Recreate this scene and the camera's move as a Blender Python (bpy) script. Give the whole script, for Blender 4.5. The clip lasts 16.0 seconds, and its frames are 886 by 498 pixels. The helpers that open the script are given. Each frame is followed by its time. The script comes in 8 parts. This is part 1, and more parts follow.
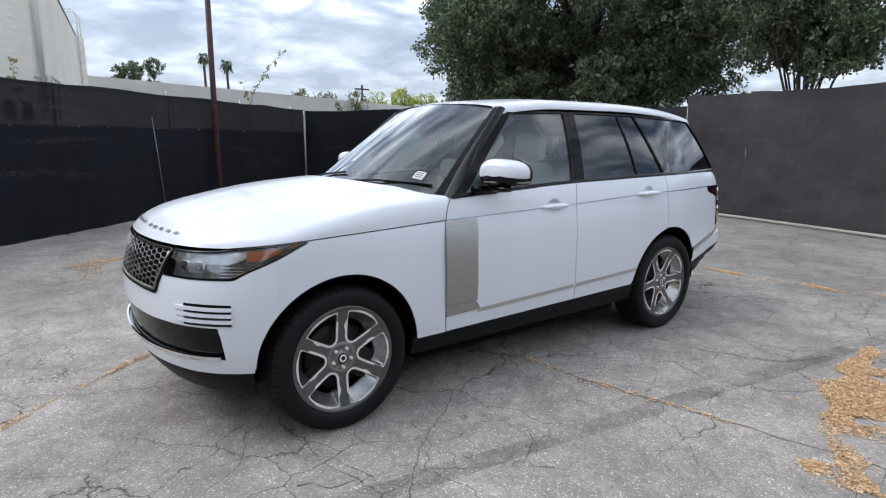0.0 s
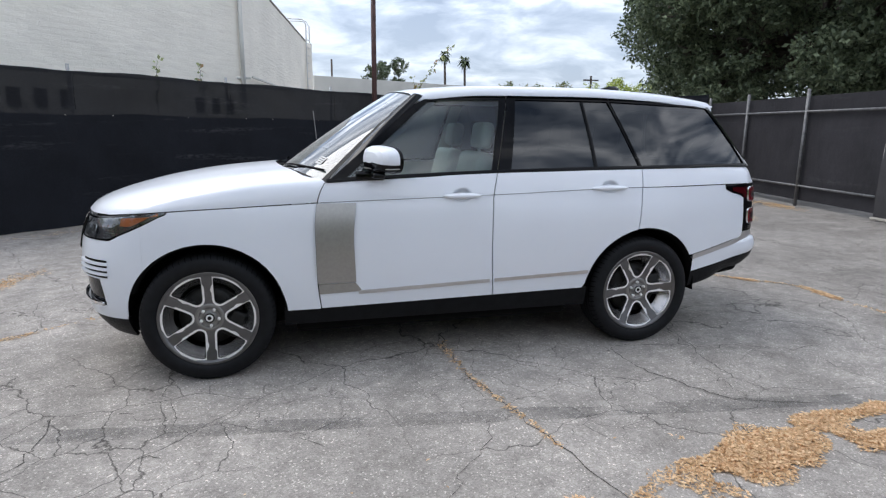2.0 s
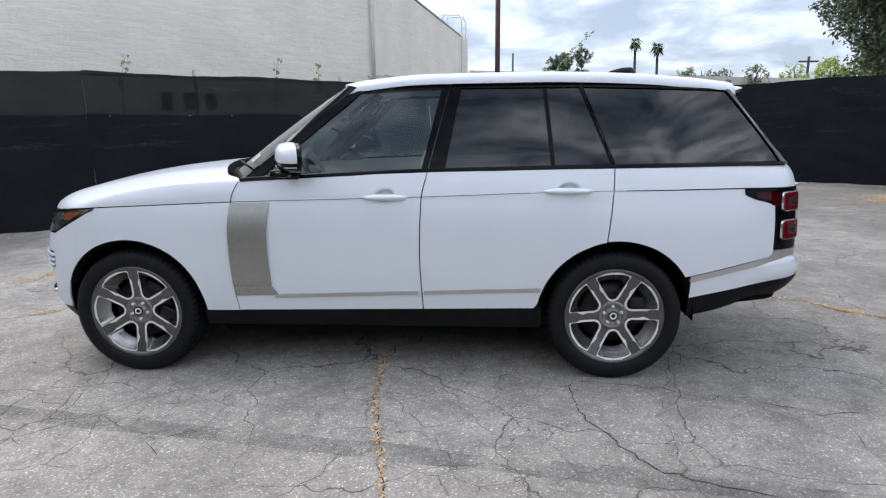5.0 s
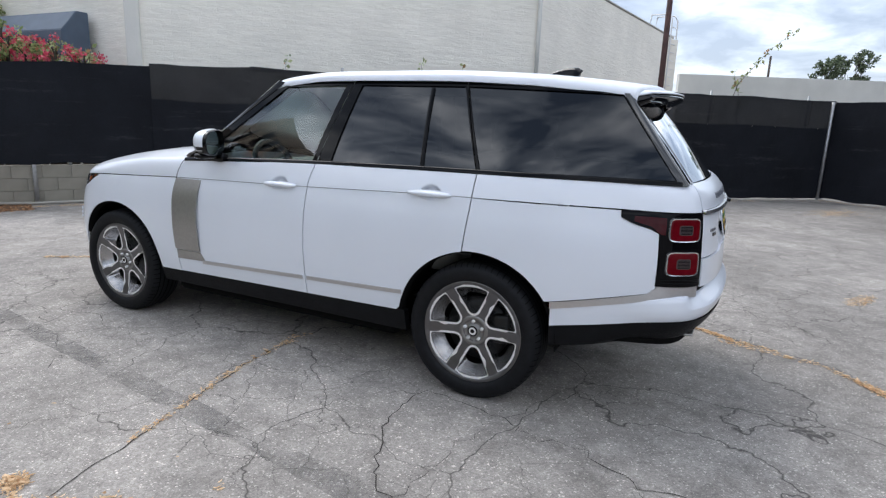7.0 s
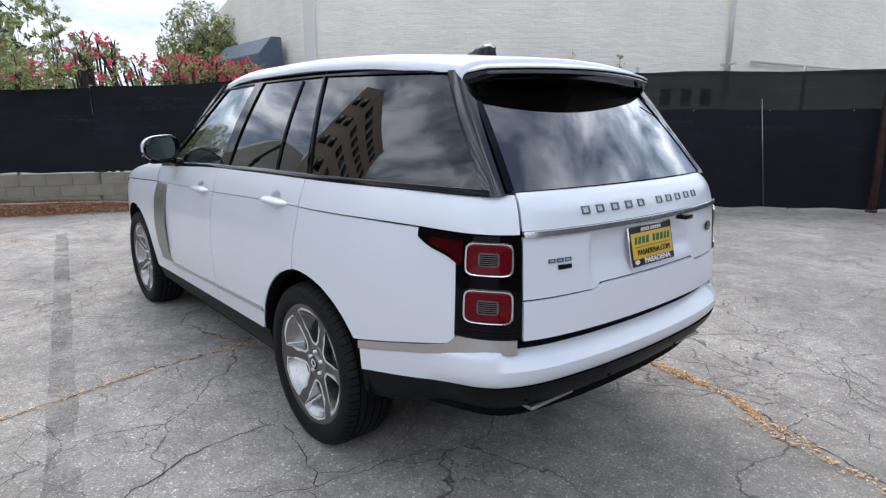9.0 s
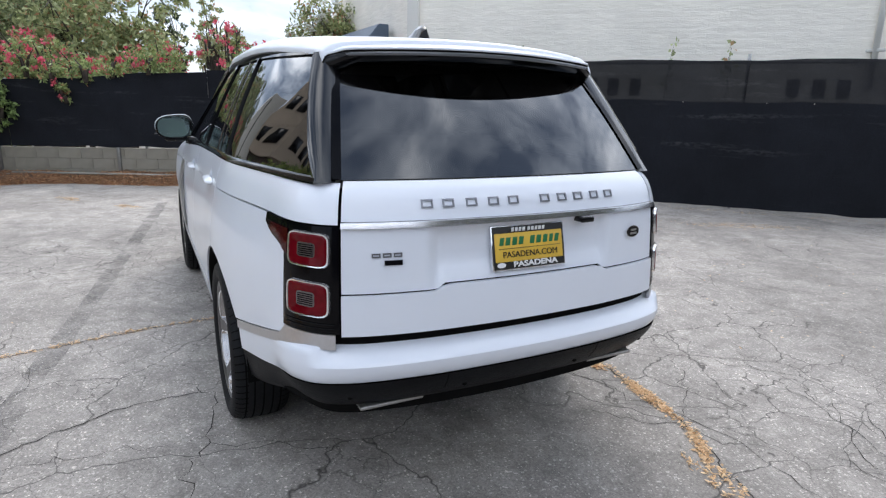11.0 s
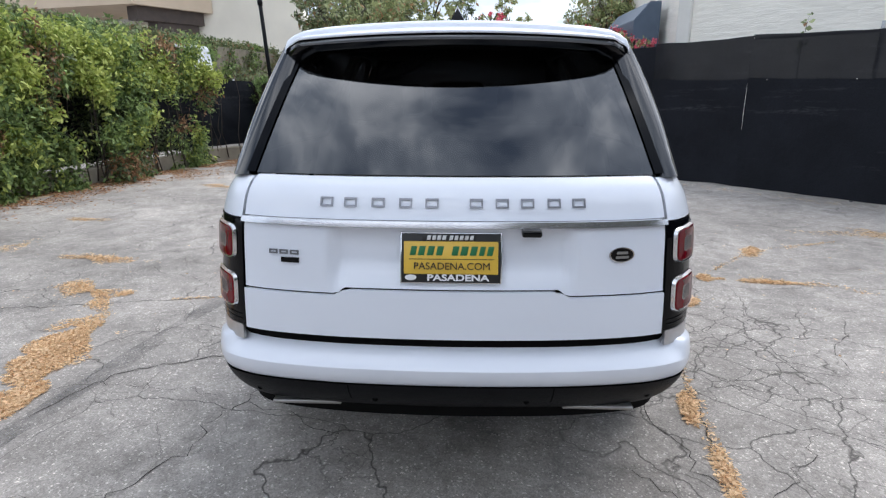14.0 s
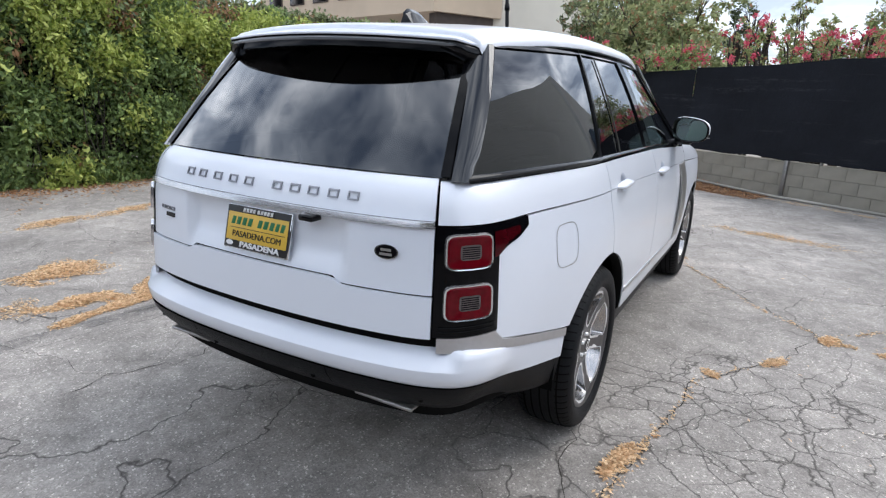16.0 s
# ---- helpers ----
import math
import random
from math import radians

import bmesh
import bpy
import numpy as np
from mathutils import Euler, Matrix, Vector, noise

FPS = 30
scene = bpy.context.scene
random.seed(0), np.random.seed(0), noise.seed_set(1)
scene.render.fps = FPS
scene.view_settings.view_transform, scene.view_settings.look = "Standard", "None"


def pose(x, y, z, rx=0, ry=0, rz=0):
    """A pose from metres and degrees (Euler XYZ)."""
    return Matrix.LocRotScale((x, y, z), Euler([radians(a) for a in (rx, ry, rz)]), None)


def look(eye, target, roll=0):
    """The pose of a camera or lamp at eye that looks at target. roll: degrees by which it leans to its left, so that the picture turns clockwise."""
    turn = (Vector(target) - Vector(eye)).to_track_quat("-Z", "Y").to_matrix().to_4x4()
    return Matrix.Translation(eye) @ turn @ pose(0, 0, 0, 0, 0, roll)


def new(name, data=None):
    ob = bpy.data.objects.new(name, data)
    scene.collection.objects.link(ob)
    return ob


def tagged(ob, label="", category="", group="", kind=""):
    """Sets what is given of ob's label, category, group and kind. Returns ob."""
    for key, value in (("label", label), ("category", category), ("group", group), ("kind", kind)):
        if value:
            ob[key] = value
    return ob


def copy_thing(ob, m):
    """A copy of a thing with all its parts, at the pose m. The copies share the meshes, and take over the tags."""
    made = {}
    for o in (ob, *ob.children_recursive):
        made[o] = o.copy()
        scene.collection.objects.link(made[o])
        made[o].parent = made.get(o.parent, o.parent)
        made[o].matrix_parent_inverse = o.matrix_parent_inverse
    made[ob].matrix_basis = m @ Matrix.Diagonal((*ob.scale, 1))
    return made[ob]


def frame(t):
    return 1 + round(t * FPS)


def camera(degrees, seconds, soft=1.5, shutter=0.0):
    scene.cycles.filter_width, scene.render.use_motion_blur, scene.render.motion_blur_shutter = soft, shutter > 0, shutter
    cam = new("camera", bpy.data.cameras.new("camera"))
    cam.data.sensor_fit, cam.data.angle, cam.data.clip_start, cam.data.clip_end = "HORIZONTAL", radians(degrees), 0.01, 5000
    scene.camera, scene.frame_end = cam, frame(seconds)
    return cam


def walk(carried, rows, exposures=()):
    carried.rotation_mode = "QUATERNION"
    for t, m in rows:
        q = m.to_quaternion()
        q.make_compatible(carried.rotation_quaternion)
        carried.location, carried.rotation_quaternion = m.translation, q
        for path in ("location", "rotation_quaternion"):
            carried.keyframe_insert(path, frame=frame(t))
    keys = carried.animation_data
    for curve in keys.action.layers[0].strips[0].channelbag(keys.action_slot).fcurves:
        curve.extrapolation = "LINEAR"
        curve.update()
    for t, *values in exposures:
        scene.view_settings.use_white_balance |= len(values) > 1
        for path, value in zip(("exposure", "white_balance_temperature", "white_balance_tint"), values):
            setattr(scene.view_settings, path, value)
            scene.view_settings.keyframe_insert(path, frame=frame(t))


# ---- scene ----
cam = camera(74.1, 16.0, 1.25)
PATH = [
    (0, (-2.824, -3.586, 1.543), (-1.639, -2.019, 1.171), 0.4),
    (0.5, (-2.497, -3.961, 1.522), (-1.485, -2.276, 1.153), -0.3),
    (1, (-2.055, -4.197, 1.515), (-1.234, -2.41, 1.152), 0.1),
    (1.5, (-1.503, -4.446, 1.525), (-0.817, -2.604, 1.158), 0.3),
    (2, (-0.948, -4.554, 1.526), (-0.456, -2.658, 1.124), 0.5),
    (2.5, (-0.394, -4.528, 1.521), (-0.1, -2.595, 1.1), 0.9),
    (3, (0.05, -4.491, 1.504), (0.166, -2.536, 1.097), 1.3),
    (3.5, (0.222, -4.337, 1.533), (0.267, -2.383, 1.106), 0.8),
    (3.7, (0.277, -4.303, 1.528), (0.305, -2.348, 1.108), 0.3),
    (5.8, (1.296, -4.292, 1.524), (0.953, -2.367, 1.101), 0.5),
    (6, (1.531, -4.252, 1.559), (1.11, -2.341, 1.145), 0.9),
    (6.5, (2.136, -4.117, 1.535), (1.487, -2.266, 1.14), 1.8),
    (7, (2.661, -3.782, 1.528), (1.808, -2.025, 1.102), 2.2),
    (7.5, (3.215, -3.379, 1.521), (2.145, -1.745, 1.09), 1.6),
    (8, (3.612, -2.92, 1.499), (2.373, -1.412, 1.064), 1.1),
    (8.2, (3.729, -2.722, 1.517), (2.429, -1.263, 1.09), 1.0),
    (10.3, (3.975, -1.612, 1.509), (2.332, -0.581, 1.021), -0.4),
    (10.5, (4.054, -1.538, 1.499), (2.398, -0.53, 1.007), 0.1),
    (11, (4.34, -1.215, 1.516), (2.609, -0.331, 1.045), 1.3),
    (11.5, (4.445, -0.794, 1.515), (2.611, -0.156, 1.035), 1.8),
    (12, (4.549, -0.377, 1.538), (2.637, -0.024, 1.068), 1.4),
    (12.5, (4.457, -0.173, 1.531), (2.529, 0.024, 1.037), 1.2),
    (13, (4.408, -0.082, 1.542), (2.477, 0.041, 1.038), 1.0),
    (13.5, (4.392, -0.065, 1.543), (2.461, -0.007, 1.025), 0.2),
    (14, (4.385, 0.046, 1.539), (2.457, -0.032, 1.014), -0.0),
    (14.5, (4.407, 0.453, 1.547), (2.504, 0.134, 1.019), 0.3),
    (15, (4.281, 0.874, 1.529), (2.421, 0.333, 1.031), 0.6),
    (15.5, (4.185, 1.319, 1.545), (2.42, 0.53, 1.032), 2.0),
    (16, (4.078, 1.55, 1.551), (2.393, 0.614, 1.019), 2.5),
]
walk(cam, [(t, look(eye, target, roll)) for t, eye, target, roll in PATH], [(0, .66), (3.5, .74), (8, .80), (10.5, .94), (16, .92)])

# ---------------------------------------------------------------- light
world = bpy.data.worlds.new("sky")
scene.world = world
world.use_nodes = True
wn, wl = world.node_tree.nodes, world.node_tree.links
wn.clear()
SUN_EL, SUN_AZ = 52.0, 306.0
sky = wn.new("ShaderNodeTexSky")
sky.sky_type, sky.sun_disc = "NISHITA", False
sky.sun_elevation, sky.sun_rotation = radians(SUN_EL), radians(SUN_AZ)
sky.dust_density, sky.air_density = 2.0, 1.0
w_co = wn.new("ShaderNodeTexCoord")
w_sep = wn.new("ShaderNodeSeparateXYZ")
wl.new(w_co.outputs["Generated"], w_sep.inputs[0])
# clouds lie on a flat layer: divide the direction by its height
w_h = wn.new("ShaderNodeMath"); w_h.operation = "MAXIMUM"; w_h.inputs[1].default_value = 0.0
wl.new(w_sep.outputs["Z"], w_h.inputs[0])
w_a = wn.new("ShaderNodeMath"); w_a.operation = "ADD"; w_a.inputs[1].default_value = 0.22
wl.new(w_h.outputs[0], w_a.inputs[0])
w_dx = wn.new("ShaderNodeMath"); w_dx.operation = "DIVIDE"
w_dy = wn.new("ShaderNodeMath"); w_dy.operation = "DIVIDE"
for d, ch in ((w_dx, "X"), (w_dy, "Y")):
    wl.new(w_sep.outputs[ch], d.inputs[0]); wl.new(w_a.outputs[0], d.inputs[1])
w_cb = wn.new("ShaderNodeCombineXYZ")
wl.new(w_dx.outputs[0], w_cb.inputs[0]); wl.new(w_dy.outputs[0], w_cb.inputs[1])
w_n = wn.new("ShaderNodeTexNoise")
w_n.inputs["Scale"].default_value, w_n.inputs["Detail"].default_value = 2.9, 8.0
w_n.inputs["Roughness"].default_value, w_n.inputs["Distortion"].default_value = 0.56, 0.35
wl.new(w_cb.outputs[0], w_n.inputs["Vector"])
w_r = wn.new("ShaderNodeValToRGB")
w_r.color_ramp.elements[0].position, w_r.color_ramp.elements[0].color = 0.38, (1.5, 1.9, 2.7, 1)
w_r.color_ramp.elements[1].position, w_r.color_ramp.elements[1].color = 0.64, (14.0, 14.4, 15.2, 1)
w_e = w_r.color_ramp.elements.new(0.50); w_e.color = (5.4, 6.0, 7.0, 1)
wl.new(w_n.outputs["Fac"], w_r.inputs["Fac"])
# thin cloud, a little paler low down
w_g = wn.new("ShaderNodeMapRange")
w_g.inputs["From Min"].default_value, w_g.inputs["From Max"].default_value = 0.0, 1.0
w_g.inputs["To Min"].default_value, w_g.inputs["To Max"].default_value = 1.14, 0.70
wl.new(w_h.outputs[0], w_g.inputs["Value"])
# broad glow of the veiled sun
w_d = wn.new("ShaderNodeVectorMath"); w_d.operation = "DOT_PRODUCT"
w_nm = wn.new("ShaderNodeVectorMath"); w_nm.operation = "NORMALIZE"
wl.new(w_co.outputs["Generated"], w_nm.inputs[0]); wl.new(w_nm.outputs[0], w_d.inputs[0])
w_d.inputs[1].default_value = (math.sin(radians(SUN_AZ)) * .8, math.cos(radians(SUN_AZ)) * .8, .6)
w_p = wn.new("ShaderNodeMapRange"); w_p.interpolation_type = "SMOOTHSTEP"
w_p.inputs["From Min"].default_value, w_p.inputs["From Max"].default_value = -0.3, 1.0
w_p.inputs["To Min"].default_value, w_p.inputs["To Max"].default_value = 1.04, 1.18
wl.new(w_d.outputs["Value"], w_p.inputs["Value"])
w_gm = wn.new("ShaderNodeMath"); w_gm.operation = "MULTIPLY"
wl.new(w_g.outputs[0], w_gm.inputs[0]); wl.new(w_p.outputs[0], w_gm.inputs[1])
w_v = wn.new("ShaderNodeVectorMath"); w_v.operation = "SCALE"
# low down the clouds close up into pale haze
w_z = wn.new("ShaderNodeMapRange"); w_z.interpolation_type = "SMOOTHSTEP"
w_z.inputs["From Min"].default_value, w_z.inputs["From Max"].default_value = 0.14, 0.34
w_z.inputs["To Min"].default_value, w_z.inputs["To Max"].default_value = 0.82, 0.0
wl.new(w_h.outputs[0], w_z.inputs["Value"])
w_hz = wn.new("ShaderNodeMix"); w_hz.data_type = "RGBA"
wl.new(w_z.outputs[0], w_hz.inputs["Factor"]); wl.new(w_r.outputs["Color"], w_hz.inputs["A"])
w_hz.inputs["B"].default_value = (2.05, 2.4, 3.05, 1)
wl.new(w_hz.outputs["Result"], w_v.inputs[0]); wl.new(w_gm.outputs[0], w_v.inputs["Scale"])
w_m = wn.new("ShaderNodeMix"); w_m.data_type = "RGBA"
w_m.inputs["Factor"].default_value = 0.8
wl.new(sky.outputs[0], w_m.inputs["A"]); wl.new(w_v.outputs[0], w_m.inputs["B"])
w_bg = wn.new("ShaderNodeBackground"); w_bg.inputs["Strength"].default_value = 0.130
wl.new(w_m.outputs["Result"], w_bg.inputs["Color"])
w_out = wn.new("ShaderNodeOutputWorld"); wl.new(w_bg.outputs[0], w_out.inputs[0])

sun_data = bpy.data.lights.new("sun", "SUN")
sun_data.energy, sun_data.angle, sun_data.color = 0.90, radians(38), (1.0, 0.985, 0.965)
sun = new("sun", sun_data)
sd = Vector((math.sin(radians(SUN_AZ)) * math.cos(radians(SUN_EL)), math.cos(radians(SUN_AZ)) * math.cos(radians(SUN_EL)), math.sin(radians(SUN_EL))))
sun.matrix_world = look(tuple(sd * 50), (0, 0, 0))
scene.view_settings.exposure = 0.35


# ---------------------------------------------------------------- materials
def mat(name, col, rough=0.5, metal=0.0, coat=0.0, spec=0.5, var=0.0, vscale=8.0, bump=0.0, bscale=60.0, col2=None, rnd=0.0, trans=0.0, sheen=0.0):
    """Principled material with two scales of variation, fine bump and a random tint for each object."""
    m = bpy.data.materials.new(name)
    m.use_nodes = True
    n, l = m.node_tree.nodes, m.node_tree.links
    b = n["Principled BSDF"]
    b.inputs["Base Color"].default_value = (*col, 1)
    b.inputs["Roughness"].default_value, b.inputs["Metallic"].default_value = rough, metal
    b.inputs["Coat Weight"].default_value, b.inputs["Specular IOR Level"].default_value = coat, spec
    b.inputs["Coat Roughness"].default_value = 0.03
    b.inputs["Transmission Weight"].default_value = trans
    co = n.new("ShaderNodeTexCoord")
    if var or col2:
        t = n.new("ShaderNodeTexNoise")
        t.inputs["Scale"].default_value, t.inputs["Detail"].default_value = vscale, 6
        l.new(co.outputs["Object"], t.inputs["Vector"])
        c2 = col2 or tuple(c * (1 - var) for c in col)
        mx = n.new("ShaderNodeMix"); mx.data_type = "RGBA"
        mx.inputs["A"].default_value, mx.inputs["B"].default_value = (*col, 1), (*c2, 1)
        rp = n.new("ShaderNodeMapRange")
        rp.inputs["From Min"].default_value, rp.inputs["From Max"].default_value = 0.35, 0.65
        l.new(t.outputs["Fac"], rp.inputs["Value"])
        l.new(rp.outputs[0], mx.inputs["Factor"])
        out = mx.outputs["Result"]
        if rnd:
            oi = n.new("ShaderNodeObjectInfo")
            hs = n.new("ShaderNodeHueSaturation")
            mr = n.new("ShaderNodeMapRange")
            mr.inputs["To Min"].default_value, mr.inputs["To Max"].default_value = 1 - rnd, 1 + rnd
            l.new(oi.outputs["Random"], mr.inputs["Value"]); l.new(mr.outputs[0], hs.inputs["Value"])
            l.new(out, hs.inputs["Color"]); out = hs.outputs["Color"]
        l.new(out, b.inputs["Base Color"])
    if bump:
        t2 = n.new("ShaderNodeTexNoise")
        t2.inputs["Scale"].default_value, t2.inputs["Detail"].default_value = bscale, 4
        l.new(co.outputs["Object"], t2.inputs["Vector"])
        bp = n.new("ShaderNodeBump")
        bp.inputs["Strength"].default_value, bp.inputs["Distance"].default_value = bump, 0.01
        l.new(t2.outputs["Fac"], bp.inputs["Height"]); l.new(bp.outputs[0], b.inputs["Normal"])
    return m


def glass_mat(name, tint, rough=0.0, gain=1.35):
    """Thin pane: clear or tinted see-through body with a mirror-like face."""
    m = bpy.data.materials.new(name)
    m.use_nodes = True
    n, l = m.node_tree.nodes, m.node_tree.links
    n.remove(n["Principled BSDF"])
    tr = n.new("ShaderNodeBsdfTransparent"); tr.inputs[0].default_value = (*tint, 1)
    gl = n.new("ShaderNodeBsdfGlossy"); gl.inputs["Roughness"].default_value = rough
    gl.inputs[0].default_value = (0.95, 0.97, 1, 1)
    fr = n.new("ShaderNodeFresnel"); fr.inputs["IOR"].default_value = 1.62
    ml = n.new("ShaderNodeMath"); ml.operation = "MULTIPLY"; ml.inputs[1].default_value = gain; ml.use_clamp = True
    l.new(fr.outputs[0], ml.inputs[0])
    mx = n.new("ShaderNodeMixShader")
    l.new(ml.outputs[0], mx.inputs[0]); l.new(tr.outputs[0], mx.inputs[1]); l.new(gl.outputs[0], mx.inputs[2])
    l.new(mx.outputs[0], n["Material Output"].inputs[0])
    return m


def leaf_mat(name, a, b2, c=None, rough=0.5):
    """Foliage: colour varies leaf by leaf, with some light let through."""
    m = bpy.data.materials.new(name)
    m.use_nodes = True
    n, l = m.node_tree.nodes, m.node_tree.links
    b = n["Principled BSDF"]
    g = n.new("ShaderNodeNewGeometry")
    r = n.new("ShaderNodeValToRGB")
    r.color_ramp.elements[0].color, r.color_ramp.elements[1].color = (*a, 1), (*b2, 1)
    if c:
        e = r.color_ramp.elements.new(0.93); e.color = (*c, 1)
        r.color_ramp.elements[-1].position = 1.0
        e2 = r.color_ramp.elements.new(0.88); e2.color = (*b2, 1)
        r.color_ramp.elements[-1].color = (*c, 1)
    l.new(g.outputs["Random Per Island"], r.inputs[0]); l.new(r.outputs[0], b.inputs["Base Color"])
    b.inputs["Roughness"].default_value = rough
    b.inputs["Specular IOR Level"].default_value = 0.35
    td = n.new("ShaderNodeBsdfTranslucent"); l.new(r.outputs[0], td.inputs[0])
    mx = n.new("ShaderNodeMixShader"); mx.inputs[0].default_value = 0.33
    l.new(b.outputs[0], mx.inputs[1]); l.new(td.outputs[0], mx.inputs[2])
    l.new(mx.outputs[0], n["Material Output"].inputs[0])
    return m


PX, PY, PR = 1.0, 1.6, 0.95  # middle and reach of the crazed patch beside the car


def asphalt_mat():
    m = bpy.data.materials.new("worn_asphalt")
    m.use_nodes = True
    n, l = m.node_tree.nodes, m.node_tree.links
    b = n["Principled BSDF"]
    co = n.new("ShaderNodeTexCoord")
    def tex(scale, detail=6, rough=0.55, dist=0.0):
        t = n.new("ShaderNodeTexNoise")
        t.inputs["Scale"].default_value, t.inputs["Detail"].default_value = scale, detail
        t.inputs["Roughness"].default_value, t.inputs["Distortion"].default_value = rough, dist
        l.new(co.outputs["Object"], t.inputs["Vector"])
        return t.outputs["Fac"]
    def ramp(v, lo, hi, a, c):
        r = n.new("ShaderNodeMapRange")
        r.inputs["From Min"].default_value, r.inputs["From Max"].default_value = lo, hi
        r.inputs["To Min"].default_value, r.inputs["To Max"].default_value = a, c
        l.new(v, r.inputs["Value"])
        return r.outputs[0]
    def mul(a, c):
        r = n.new("ShaderNodeMath"); r.operation = "MULTIPLY"
        l.new(a, r.inputs[0]); l.new(c, r.inputs[1])
        return r.outputs[0]
    big = ramp(tex(0.42, 5, 0.6), 0.3, 0.7, 0.66, 1.28)
    mid = ramp(tex(2.2, 8, 0.68, 0.4), 0.3, 0.7, 0.82, 1.16)
    # stone chips in the binder
    vo = n.new("ShaderNodeTexVoronoi"); vo.inputs["Scale"].default_value = 130.0
    l.new(co.outputs["Object"], vo.inputs["Vector"])
    sc = n.new("ShaderNodeSeparateColor"); l.new(vo.outputs["Color"], sc.inputs[0])
    chip0 = ramp(sc.outputs[0], 0.0, 1.0, 0.77, 1.16)
    pale = ramp(sc.outputs[1], 0.935, 0.955, 1.0, 1.8)
    chip = mul(chip0, pale)
    fine = mul(ramp(tex(160, 3), 0.3, 0.7, 0.84, 1.16), ramp(tex(24, 5, 0.7), 0.3, 0.7, 0.88, 1.11))
    # cracks: edges of warped cells at two sizes, only in worn stretches
    def cracks(scale, width, mlo, mhi, mscale, where=None):
        wv = n.new("ShaderNodeTexNoise"); wv.inputs["Scale"].default_value = scale * 1.6; wv.inputs["Detail"].default_value = 5
        l.new(co.outputs["Object"], wv.inputs["Vector"])
        sub = n.new("ShaderNodeVectorMath"); sub.operation = "MULTIPLY_ADD"
        l.new(wv.outputs["Color"], sub.inputs[0]); sub.inputs[1].default_value = (0.55 / scale,) * 3
        l.new(co.outputs["Object"], sub.inputs[2])
        v = n.new("ShaderNodeTexVoronoi"); v.feature = "DISTANCE_TO_EDGE"; v.inputs["Scale"].default_value = scale
        l.new(sub.outputs[0], v.inputs["Vector"])
        line = ramp(v.outputs["Distance"], 0.0, width * scale, 1.0, 0.0)
        mask = ramp(tex(mscale, 3), mlo, mhi, 0.0, 1.0)
        return mul(line, where if where is not None else mask)
    def patch(x, y, r, soft):
        """Ragged patch of broken paving round one spot."""
        dd = n.new("ShaderNodeVectorMath"); dd.operation = "DISTANCE"; dd.inputs[1].default_value = (x, y, 0)
        l.new(co.outputs["Object"], dd.inputs[0])
        ad = n.new("ShaderNodeMath"); ad.operation = "MULTIPLY_ADD"; ad.inputs[1].default_value = 1.8
        l.new(tex(1.3, 5), ad.inputs[0]); l.new(dd.outputs["Value"], ad.inputs[2])
        return ramp(ad.outputs[0], r + .9 - soft, r + .9, 1.0, 0.0)
    c1 = cracks(0.75, 0.0055, 0.37, 0.49, 0.5)
    def joined(a, c):
        r = n.new("ShaderNodeMath"); r.operation = "MAXIMUM"
        l.new(a, r.inputs[0]); l.new(c, r.inputs[1])
        return r.outputs[0]
    worn = None
    for x, y, r in ((-2.3, -1.6, 1.5), (.0, -2.9, .5), (2.5, -2.3, .5), (2.9, 1.9, 1.0)):
        q = patch(x, y, r, .5)
        worn = q if worn is None else joined(worn, q)
    c2 = cracks(2.6, 0.0046, 0, 1, 1, worn)
    c3 = cracks(4.2, 0.0056, 0, 1, 1, patch(PX, PY, PR, .4))
    c4 = cracks(1.9, 0.0062, 0, 1, 1, patch(PX + .4, PY + .2, PR + .6, .5))
    mx = n.new("ShaderNodeMath"); mx.operation = "MAXIMUM"; l.new(c1, mx.inputs[0]); l.new(c2, mx.inputs[1])
    # hairline crazing over most of the lot, and pitted spots
    c5 = cracks(3.3, 0.0026, 0.52, 0.62, 0.33)
    c6 = ramp(tex(38, 3, 0.6), 0.685, 0.72, 0.0, 0.75)
    for extra in (c3, c4, c5, c6):
        m2 = n.new("ShaderNodeMath"); m2.operation = "MAXIMUM"; l.new(mx.outputs[0], m2.inputs[0]); l.new(extra, m2.inputs[1])
        mx = m2
    # the paving is paler towards the block wall and darker towards +x
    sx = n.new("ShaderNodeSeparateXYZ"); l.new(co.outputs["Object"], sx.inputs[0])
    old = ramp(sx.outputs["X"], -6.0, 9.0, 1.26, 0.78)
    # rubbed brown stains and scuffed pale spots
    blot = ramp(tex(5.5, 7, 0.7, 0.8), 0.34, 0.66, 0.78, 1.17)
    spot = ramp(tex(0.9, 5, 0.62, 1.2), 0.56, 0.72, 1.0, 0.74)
    # broad ragged area behind the car, its shade painted into the asphalt colour
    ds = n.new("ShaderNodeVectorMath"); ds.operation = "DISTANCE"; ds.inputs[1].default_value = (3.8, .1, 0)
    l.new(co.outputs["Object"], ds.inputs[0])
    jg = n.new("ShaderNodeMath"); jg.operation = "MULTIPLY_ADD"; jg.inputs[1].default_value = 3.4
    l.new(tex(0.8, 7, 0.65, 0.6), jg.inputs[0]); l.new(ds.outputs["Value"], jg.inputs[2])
    rear_shade = ramp(jg.outputs[0], 2.4, 4.0, 0.78, 1.0)
    old = mul(old, rear_shade)
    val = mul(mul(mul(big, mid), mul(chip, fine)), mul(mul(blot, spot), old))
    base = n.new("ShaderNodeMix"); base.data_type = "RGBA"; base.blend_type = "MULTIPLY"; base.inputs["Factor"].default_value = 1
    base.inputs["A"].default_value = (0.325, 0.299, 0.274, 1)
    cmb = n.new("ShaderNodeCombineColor")
